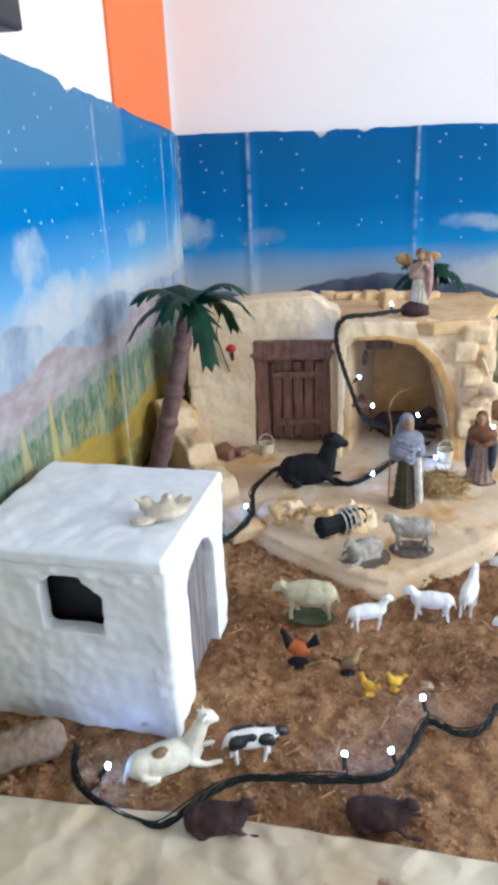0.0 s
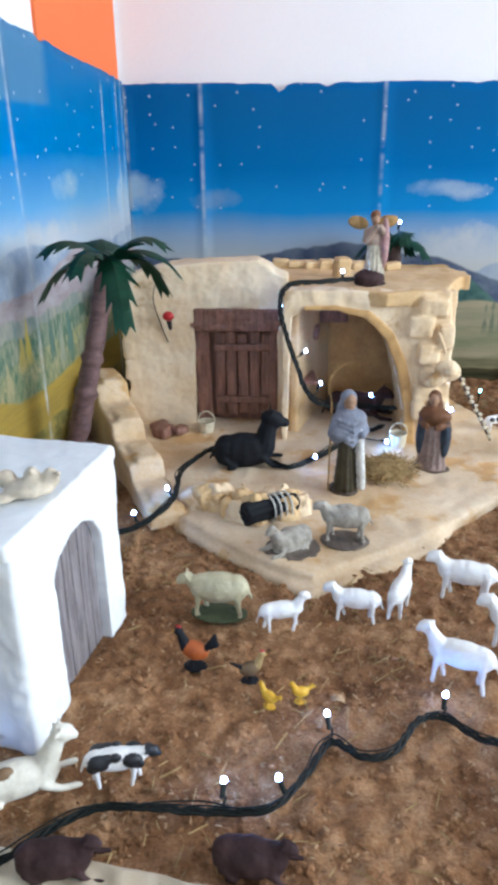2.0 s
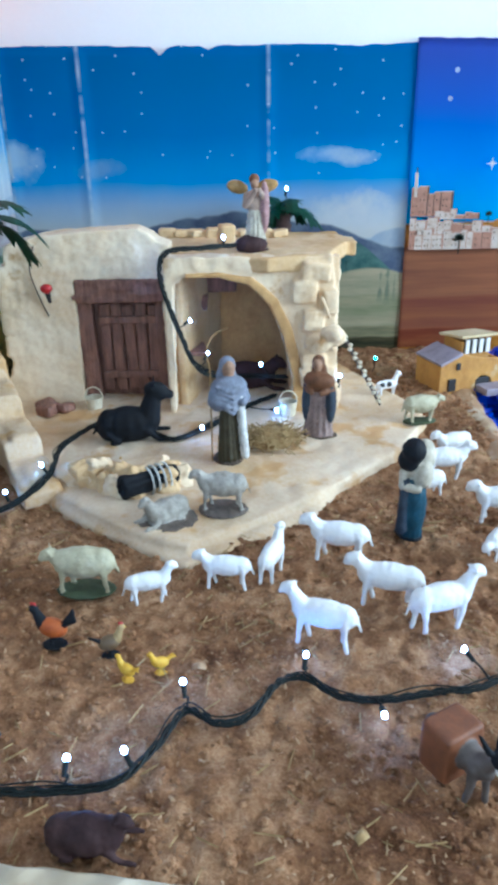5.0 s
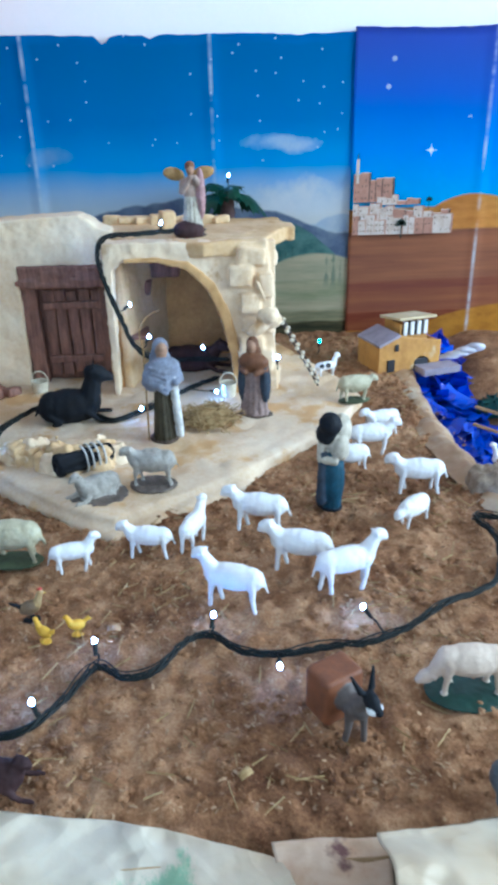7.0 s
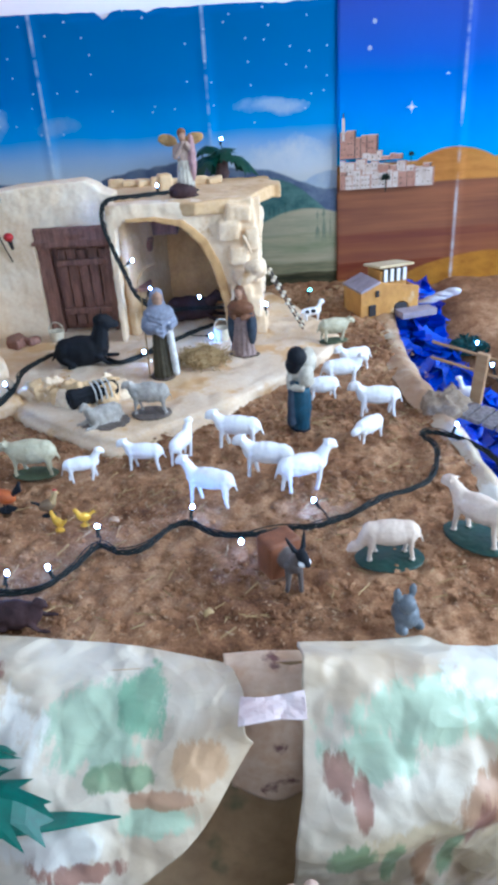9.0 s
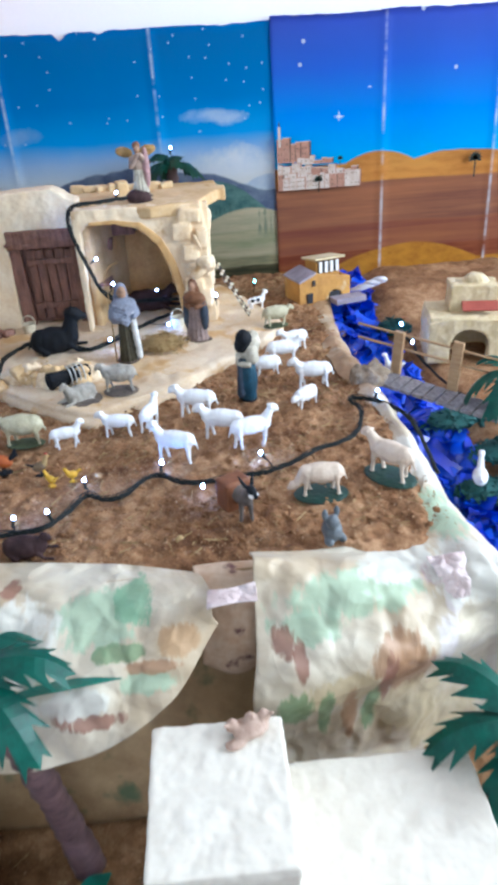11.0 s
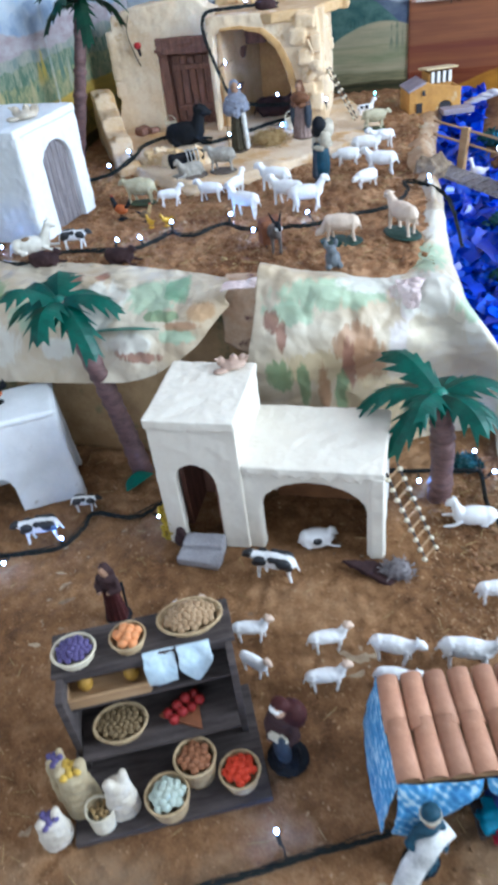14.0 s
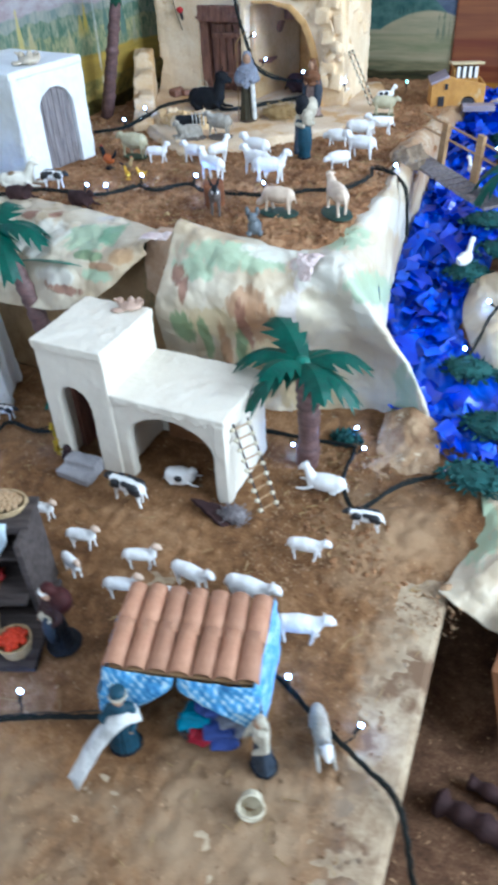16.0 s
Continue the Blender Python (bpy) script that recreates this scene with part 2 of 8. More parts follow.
MAT_STEPSTONE = stock("grey_stone", (0.36, 0.35, 0.37), (0.24, 0.23, 0.25), 50, 0.8, 0.5)
MAT_TILE = stock("terracotta", (0.44, 0.23, 0.14), (0.34, 0.16, 0.095), 60, 0.7, 0.4, 400, random=0.35, spots=(60, 0.66, (0.55, 0.33, 0.22)))
MAT_BLUECLOTH, _nt, _b = nodes_of("pale_blue_dotted_cloth")
_tc, _sp = _nt.nodes.new("ShaderNodeTexCoord"), _nt.nodes.new("ShaderNodeSeparateXYZ")
_nt.links.new(_tc.outputs["Object"], _sp.inputs[0])
_u = math_node(_nt, "SINE", math_node(_nt, "MULTIPLY", math_node(_nt, "ADD", _sp.outputs[0], math_node(_nt, "MULTIPLY", _sp.outputs[1], 0.6)), 760.0))
_v = math_node(_nt, "SINE", math_node(_nt, "MULTIPLY", math_node(_nt, "SUBTRACT", _sp.outputs[2], math_node(_nt, "MULTIPLY", _sp.outputs[1], 0.6)), 760.0))
_f = math_node(_nt, "ADD", math_node(_nt, "MULTIPLY", math_node(_nt, "MULTIPLY", _u, _v), 0.17), noise_node(_nt, 90, 4.0))
_c = ramp(_nt, _f, [(0.30, (0.04, 0.18, 0.42)), (0.52, (0.10, 0.33, 0.60)), (0.66, (0.46, 0.64, 0.76))])
_nt.links.new(_c, _b.inputs["Base Color"])
_b.inputs["Roughness"].default_value = 0.85
bump(_nt, _b, noise_node(_nt, 300, 3.0), 0.4, 0.001)
MAT_TRUNK = stock("palm_bark", (0.17, 0.095, 0.092), (0.07, 0.038, 0.038), 60, 0.55, 0.9, 300, stretch=(1, 1, 2.5))
MAT_FROND = stock("palm_green_plastic", (0.006, 0.17, 0.12), (0.004, 0.09, 0.065), 50, 0.4, 0.5, 300)
MAT_FROND_DEEP = stock("palm_deep_green_plastic", (0.008, 0.085, 0.045), (0.004, 0.045, 0.025), 50, 0.4, 0.5, 300)
MAT_CABLE = stock("black_green_cable", (0.008, 0.012, 0.012), None, 90, 0.55, 0.4, spec=0.25)
MAT_BULB = glow("led_bulb", (0.20, 0.42, 1.0), 200.0)
MAT_BULBCYAN = glow("led_bulb_cyan", (0.10, 0.70, 0.85), 60.0)
MAT_SHEEP = stock("white_plastic_sheep", (0.80, 0.80, 0.80), (0.72, 0.72, 0.73), 60, 0.5, 0.4, 500)
MAT_SHEEPCREAM = stock("cream_resin_sheep", (0.70, 0.58, 0.47), (0.55, 0.43, 0.33), 60, 0.6, 0.4, 500)
MAT_GREENBASE = stock("dark_green_base", (0.012, 0.05, 0.035), (0.006, 0.03, 0.022), 60, 0.5, 0.3)
MAT_HAY = stock("straw", (0.42, 0.30, 0.14), (0.26, 0.16, 0.06), 120, 0.85, 0.4)
MAT_BASKET = stock("wicker", (0.50, 0.38, 0.22), (0.30, 0.20, 0.10), 160, 0.8, 0.7, 700)
MAT_BASKETWHITE = stock("pale_wicker", (0.66, 0.60, 0.46), (0.48, 0.42, 0.30), 160, 0.7, 0.6, 700)


def print_noise_line(nt, xs, freq, amp, base):
    """The height of a drawn hill line along x."""
    comb = nt.nodes.new("ShaderNodeCombineXYZ")
    nt.links.new(xs, comb.inputs[0])
    n = nt.nodes.new("ShaderNodeTexNoise")
    n.inputs["Scale"].default_value, n.inputs["Detail"].default_value = freq, 3.0
    comb.inputs[1].default_value = base * 37 + freq
    nt.links.new(comb.outputs[0], n.inputs["Vector"])
    return math_node(nt, "ADD", math_node(nt, "MULTIPLY", math_node(nt, "SUBTRACT", n.outputs["Fac"], 0.5), amp), base)


def below(nt, zs, line, soft):
    return math_node(nt, "MULTIPLY", math_node(nt, "SUBTRACT", line, zs), 1 / soft, clamp=True)


def blob(nt, xs, zs, cx, cz, a, b, puff):
    """A soft printed cloud about (cx, cz)."""
    dx = math_node(nt, "MULTIPLY", math_node(nt, "SUBTRACT", xs, cx), 1 / a)
    dz = math_node(nt, "MULTIPLY", math_node(nt, "SUBTRACT", zs, cz), 1 / b)
    d = math_node(nt, "ADD", math_node(nt, "MULTIPLY", dx, dx), math_node(nt, "MULTIPLY", dz, dz))
    k = math_node(nt, "SUBTRACT", 1.0, d, clamp=True)
    k = math_node(nt, "ADD", math_node(nt, "SUBTRACT", 1.0, d), math_node(nt, "MULTIPLY", math_node(nt, "SUBTRACT", puff, 0.5), 2.5))
    return math_node(nt, "MULTIPLY", math_node(nt, "SUBTRACT", k, 0.02), 0.95, clamp=True)


def poster_material(name, sky, layers, clouds, folds, star_low, star_scale, towers=(), paler=None):
    """A laminated print: sky by height, hills in layers, clouds, stars, worn folds with painted glints."""
    m, nt, b = nodes_of(name)
    tc = nt.nodes.new("ShaderNodeTexCoord")
    sp = nt.nodes.new("ShaderNodeSeparateXYZ")
    nt.links.new(tc.outputs["Object"], sp.inputs[0])
    xs, zs = sp.outputs[0], sp.outputs[2]
    h = math_node(nt, "MULTIPLY", math_node(nt, "ADD", zs, 0.05), 1 / 0.55, clamp=True)
    wob = noise_node(nt, 5, 3.0)
    h = math_node(nt, "ADD", h, math_node(nt, "MULTIPLY", math_node(nt, "SUBTRACT", wob, 0.5), 0.05))
    col = ramp(nt, h, [((z + 0.05) / 0.55, c) for z, c in sky])
    # a lighter grey-blue region above fz and left of fx
    if paler:
        fx, fz, fc = paler
        edge = math_node(nt, "MULTIPLY", math_node(nt, "SUBTRACT", noise_node(nt, 12, 2.0), 0.5), 0.03)
        k = math_node(nt, "MULTIPLY", math_node(nt, "SUBTRACT", zs, fz), 1 / 0.006, clamp=True)
        k = math_node(nt, "MULTIPLY", k, math_node(nt, "MULTIPLY", math_node(nt, "SUBTRACT", math_node(nt, "ADD", edge, fx), xs), 1 / 0.02, clamp=True))
        col = mix(nt, math_node(nt, "MULTIPLY", k, 0.6), col, fc)
    puff = noise_node(nt, 28, 5.0)
    for cx, cz, a, bb, c in clouds:
        col = mix(nt, blob(nt, xs, zs, cx, cz, a, bb, puff), col, c)
    vo = nt.nodes.new("ShaderNodeTexVoronoi")
    vo.voronoi_dimensions = "2D"
    vo.inputs["Scale"].default_value = star_scale
    flat = nt.nodes.new("ShaderNodeCombineXYZ")
    nt.links.new(xs, flat.inputs[0])
    nt.links.new(zs, flat.inputs[1])
    nt.links.new(flat.outputs[0], vo.inputs["Vector"])
    dot = math_node(nt, "LESS_THAN", vo.outputs["Distance"], 0.050)
    cell = nt.nodes.new("ShaderNodeSeparateColor")
    nt.links.new(vo.outputs["Color"], cell.inputs[0])
    dot = math_node(nt, "MULTIPLY", dot, math_node(nt, "GREATER_THAN", cell.outputs[0], 0.55))
    dot = math_node(nt, "MULTIPLY", dot, math_node(nt, "GREATER_THAN", zs, star_low))
    col = mix(nt, math_node(nt, "MULTIPLY", dot, 0.75), col, (0.75, 0.85, 0.95))
    for base, amp, freq, c1, c2, sc, *more in layers:
        stretch, bumps = (more + [(1, 1, 1.7), ()])[:2] if len(more) != 1 else (more[0], ())
        t = ramp(nt, noise_node(nt, sc, 6.0, 0.65, stretch=stretch), [(0.36, c2), (0.62, c1)])
        line = print_noise_line(nt, xs, freq, amp, base)
        for cx, w, a in bumps:
            d = math_node(nt, "MULTIPLY", math_node(nt, "SUBTRACT", xs, cx), 1 / w)
            line = math_node(nt, "ADD", line, math_node(nt, "MULTIPLY", math_node(nt, "SUBTRACT", 1.0, math_node(nt, "MULTIPLY", d, d), clamp=True), a))
        col = mix(nt, below(nt, zs, line, 0.004), col, t)
    for cx, z0, z1, w, c in towers:
        jag = math_node(nt, "MULTIPLY", math_node(nt, "SUBTRACT", noise_node(nt, 70, 3.0), 0.5), 0.012)
        d = math_node(nt, "ADD", math_node(nt, "ABSOLUTE", math_node(nt, "SUBTRACT", xs, cx)), jag)
        taper = math_node(nt, "MULTIPLY", math_node(nt, "SUBTRACT", z1, zs), w * 1.1 / (z1 - z0), clamp=True)
        k = math_node(nt, "MULTIPLY", math_node(nt, "SUBTRACT", math_node(nt, "ADD", taper, w * 0.22), d), 1 / 0.003, clamp=True)
        k = math_node(nt, "MULTIPLY", k, math_node(nt, "MULTIPLY", math_node(nt, "SUBTRACT", math_node(nt, "SUBTRACT", z1, jag), zs), 1 / 0.004, clamp=True))
        k = math_node(nt, "MULTIPLY", k, math_node(nt, "MULTIPLY", math_node(nt, "SUBTRACT", zs, z0), 1 / 0.02, clamp=True))
        col = mix(nt, math_node(nt, "MULTIPLY", k, 0.85), col, c)
    # whitish streaks: the gloss highlights of the worn folds, painted into the colour
    for fx in folds:
        d = math_node(nt, "ABSOLUTE", math_node(nt, "SUBTRACT", xs, fx))
        w = math_node(nt, "SUBTRACT", 1.0, math_node(nt, "MULTIPLY", d, 1 / 0.0046), clamp=True)
        w = math_node(nt, "MULTIPLY", w, math_node(nt, "MULTIPLY", math_node(nt, "SUBTRACT", noise_node(nt, 26, 3.0, stretch=(0.2, 0.2, 1)), 0.37), 4.0, clamp=True))
        col = mix(nt, math_node(nt, "MULTIPLY", w, 0.85), col, (0.80, 0.87, 0.92))
    nt.links.new(col, b.inputs["Base Color"])
    b.inputs["Roughness"].default_value = 0.38
    b.inputs["Specular IOR Level"].default_value = 0.12
    bump(nt, b, noise_node(nt, 14, 3.0), 0.25, 0.004)
    return m


NIGHT = [(-0.05, (0.45, 0.50, 0.42)), (0.19, (0.76, 0.78, 0.78)), (0.228, (0.46, 0.62, 0.80)), (0.266, (0.02, 0.40, 0.84)), (0.33, (0.004, 0.255, 0.65)), (0.47, (0.008, 0.175, 0.46))]
HAZE, PALE = (0.76, 0.80, 0.84), (0.40, 0.62, 0.86)
WIDE = (0.35, 1, 2.6)
MAT_POSTER_BACK = poster_material(
    "night_poster", NIGHT,
    [(0.172, 0.03, 9, (0.44, 0.55, 0.70), (0.60, 0.68, 0.76), 30, (1, 1, 1), ((0.47, 0.05, 0.02),)),
     (0.160, 0.035, 12, (0.13, 0.17, 0.28), (0.24, 0.30, 0.40), 30, (1, 1, 1), ((0.20, 0.24, 0.055), (-0.10, 0.12, 0.035))),
     (0.085, 0.02, 9, (0.16, 0.30, 0.27), (0.07, 0.17, 0.17), 34, (1, 1, 1.4), ((0.33, 0.16, 0.098),)),
     (0.088, 0.018, 8, (0.62, 0.55, 0.38), (0.44, 0.43, 0.29), 24, WIDE, ((0.42, 0.11, 0.036),)),
     (0.080, 0.03, 5, (0.34, 0.36, 0.22), (0.54, 0.49, 0.32), 26, WIDE), (0.046, 0.02, 6, (0.58, 0.52, 0.35), (0.40, 0.38, 0.24), 22, WIDE),
     (0.026, 0.016, 7, (0.22, 0.22, 0.13), (0.42, 0.37, 0.22), 30, WIDE), (0.006, 0.02, 8, (0.05, 0.05, 0.03), (0.14, 0.12, 0.06), 40, WIDE)],
    [(0.357, 0.300, 0.070, 0.014, PALE), (0.385, 0.296, 0.045, 0.016, (0.55, 0.70, 0.86)), (-0.135, 0.298, 0.045, 0.035, (0.50, 0.68, 0.86)), (-0.01, 0.284, 0.045, 0.018, (0.22, 0.47, 0.78)), (0.40, 0.215, 0.10, 0.035, HAZE)],
    [-0.148, -0.029, 0.253], 0.270, 30,
    [(0.352, 0.108, 0.136, 0.003, (0.03, 0.09, 0.07)), (0.360, 0.108, 0.140, 0.003, (0.03, 0.09, 0.07)), (0.369, 0.110, 0.134, 0.003, (0.03, 0.09, 0.07)), (0.381, 0.112, 0.136, 0.003, (0.05, 0.11, 0.08)),
     (0.440, 0.062, 0.118, 0.005, (0.22, 0.27, 0.20)), (0.452, 0.058, 0.124, 0.005, (0.24, 0.29, 0.21)), (0.464, 0.062, 0.112, 0.004, (0.28, 0.31, 0.22))])
CITY = (1.2, 1.2, 0.55)
MAT_POSTER_LEFT = poster_material(
    "valley_poster", [(-0.05, (0.45, 0.50, 0.42)), (0.20, (0.66, 0.70, 0.74)), (0.262, (0.66, 0.76, 0.86)), (0.30, (0.22, 0.58, 0.90)), (0.36, (0.006, 0.33, 0.76)), (0.50, (0.012, 0.24, 0.58))],
    [(0.245, 0.05, 8, (0.36, 0.48, 0.64), (0.66, 0.74, 0.82), 22, (1, 1, 1), ((-0.40, 0.10, 0.02), (-0.66, 0.08, 0.035))),
     (0.218, 0.05, 10, (0.52, 0.43, 0.46), (0.66, 0.64, 0.66), 30, (1, 1, 2.2), ((-0.60, 0.12, 0.015), (-0.22, 0.12, 0.02))),
     (0.188, 0.035, 12, (0.30, 0.38, 0.36), (0.58, 0.58, 0.50), 52, CITY),
     (0.172, 0.04, 16, (0.12, 0.25, 0.18), (0.48, 0.50, 0.36), 90, CITY),
     (0.145, 0.04, 18, (0.60, 0.56, 0.30), (0.13, 0.25, 0.17), 100, CITY),
     (0.122, 0.03, 14, (0.20, 0.30, 0.18), (0.56, 0.52, 0.30), 90, CITY),
     (0.098, 0.035, 6, (0.64, 0.46, 0.10), (0.50, 0.36, 0.09), 34, WIDE, ((-0.58, 0.12, 0.03),)),
     (0.050, 0.05, 7, (0.30, 0.27, 0.09), (0.60, 0.46, 0.14), 50), (0.01, 0.03, 8, (0.10, 0.09, 0.03), (0.2, 0.16, 0.05), 60)],
    [(-0.609, 0.330, 0.045, 0.028, (0.62, 0.76, 0.88)), (-0.26, 0.321, 0.045, 0.020, (0.42, 0.66, 0.86)), (-0.037, 0.296, 0.035, 0.030, (0.66, 0.78, 0.88)), (-0.56, 0.276, 0.13, 0.035, HAZE), (-0.36, 0.262, 0.12, 0.025, HAZE)],
    [-0.013, -0.045, -0.105, -0.40, -0.75], 0.31, 30,
    [(-0.426, 0.128, 0.196, 0.009, (0.74, 0.60, 0.12)), (-0.442, 0.125, 0.172, 0.010, (0.70, 0.56, 0.16)), (-0.616, 0.115, 0.205, 0.009, (0.74, 0.64, 0.26)), (-0.590, 0.115, 0.170, 0.012, (0.66, 0.58, 0.32)),
     (-0.53, 0.125, 0.188, 0.006, (0.10, 0.22, 0.16)), (-0.505, 0.125, 0.180, 0.006, (0.12, 0.24, 0.17)), (-0.36, 0.115, 0.186, 0.010, (0.16, 0.28, 0.24)), (-0.30, 0.10, 0.178, 0.012, (0.16, 0.30, 0.26)), (-0.33, 0.10, 0.160, 0.010, (0.52, 0.54, 0.44)), (-0.40, 0.11, 0.155, 0.008, (0.62, 0.56, 0.36)), (-0.48, 0.10, 0.152, 0.009, (0.64, 0.58, 0.34)), (-0.68, 0.12, 0.19, 0.012, (0.70, 0.62, 0.34)), (-0.65, 0.11, 0.165, 0.010, (0.20, 0.32, 0.24)), (-0.75, 0.10, 0.17, 0.014, (0.24, 0.38, 0.28)),
     (-0.26, 0.09, 0.150, 0.010, (0.50, 0.50, 0.36)), (-0.56, 0.11, 0.158, 0.008, (0.16, 0.27, 0.19))],
    (-0.285, 0.408, (0.20, 0.42, 0.60)))
MAT_POSTER_DESERT = poster_material(
    "desert_poster", [(-0.05, (0.1, 0.2, 0.5)), (0.20, (0.02, 0.50, 0.95)), (0.28, (0.012, 0.34, 0.92)), (0.37, (0.04, 0.17, 0.74)), (0.47, (0.07, 0.11, 0.54))],
    [(0.196, 0.02, 5, (0.78, 0.38, 0.09), (0.56, 0.22, 0.05), 12, (0.6, 1, 2.5), ((0.69, 0.07, 0.022), (0.86, 0.10, 0.012), (1.2, 0.2, 0.03))),
     (0.158, 0.012, 3, (0.46, 0.19, 0.095), (0.25, 0.105, 0.075), 9, (0.22, 1, 4.5)),
     (0.075, 0.02, 3, (0.28, 0.095, 0.065), (0.42, 0.16, 0.075), 9, (0.22, 1, 4.5)),
     (0.020, 0.02, 4, (0.22, 0.05, 0.03), (0.36, 0.12, 0.05), 14, (0.3, 1, 3.0)), (-0.012, 0.02, 5, (0.64, 0.30, 0.04), (0.48, 0.20, 0.03), 30, (1, 1, 1.7), ((0.75, 0.16, 0.040),))],
    [], [0.695, 0.925], 0.33, 13)


def soil_material(name, dark, mid, light, dust=()):
    """Sawdust-strewn soil: clods, grains and pale shavings."""
    m, nt, b = nodes_of(name)
    big, med, fine = noise_node(nt, 9, 4.0), noise_node(nt, 60, 6.0, 0.7), noise_node(nt, 420, 4.0, 0.7)
    f = math_node(nt, "ADD", math_node(nt, "ADD", math_node(nt, "MULTIPLY", big, 0.40), math_node(nt, "MULTIPLY", med, 0.36)), math_node(nt, "MULTIPLY", fine, 0.28))
    col = ramp(nt, f, [(0.40, dark), (0.52, mid), (0.63, light)])
    chip = ramp(nt, noise_node(nt, 190, 2.0, 0.5), [(0.66, (0, 0, 0)), (0.74, (1, 1, 1))])
    col = mix(nt, chip, col, (0.40, 0.25, 0.14))
    if dust:
        sp = nt.nodes.new("ShaderNodeSeparateXYZ")
        tc = nt.nodes.new("ShaderNodeTexCoord")
        nt.links.new(tc.outputs["Object"], sp.inputs[0])
        for cx, cy, wx, wy, c in dust:
            col = mix(nt, math_node(nt, "MULTIPLY", blob(nt, sp.outputs[0], sp.outputs[1], cx, cy, wx, wy, noise_node(nt, 22, 5.0)), 0.8), col, c)
    nt.links.new(col, b.inputs["Base Color"])
    b.inputs["Roughness"].default_value = 0.9
    b.inputs["Specular IOR Level"].default_value = 0.25
    bump(nt, b, math_node(nt, "ADD", math_node(nt, "MULTIPLY", med, 0.7), math_node(nt, "MULTIPLY", fine, 0.5)), 0.8, 0.004)
    return m


MAT_SOIL = soil_material("brown_soil", (0.105, 0.043, 0.018), (0.275, 0.138, 0.064), (0.48, 0.29, 0.16))
MAT_SOIL_LOW = soil_material("brown_soil_smooth", (0.095, 0.043, 0.017), (0.215, 0.108, 0.045), (0.34, 0.195, 0.098),
                             dust=((0.73, -0.12, 0.075, 0.20, (0.44, 0.35, 0.25)), (0.70, -0.02, 0.06, 0.08, (0.40, 0.31, 0.21)), (0.69, -0.21, 0.03, 0.05, (0.13, 0.11, 0.10)), (0.35, -0.30, 0.25, 0.08, (0.28, 0.195, 0.12)), (0.60, -0.24, 0.11, 0.10, (0.34, 0.24, 0.15)), (0.64, 0.12, 0.09, 0.10, (0.38, 0.25, 0.145))))


MAT_SOIL_TRAY = soil_material("dark_tray_soil", (0.030, 0.013, 0.007), (0.105, 0.052, 0.027), (0.22, 0.125, 0.07))


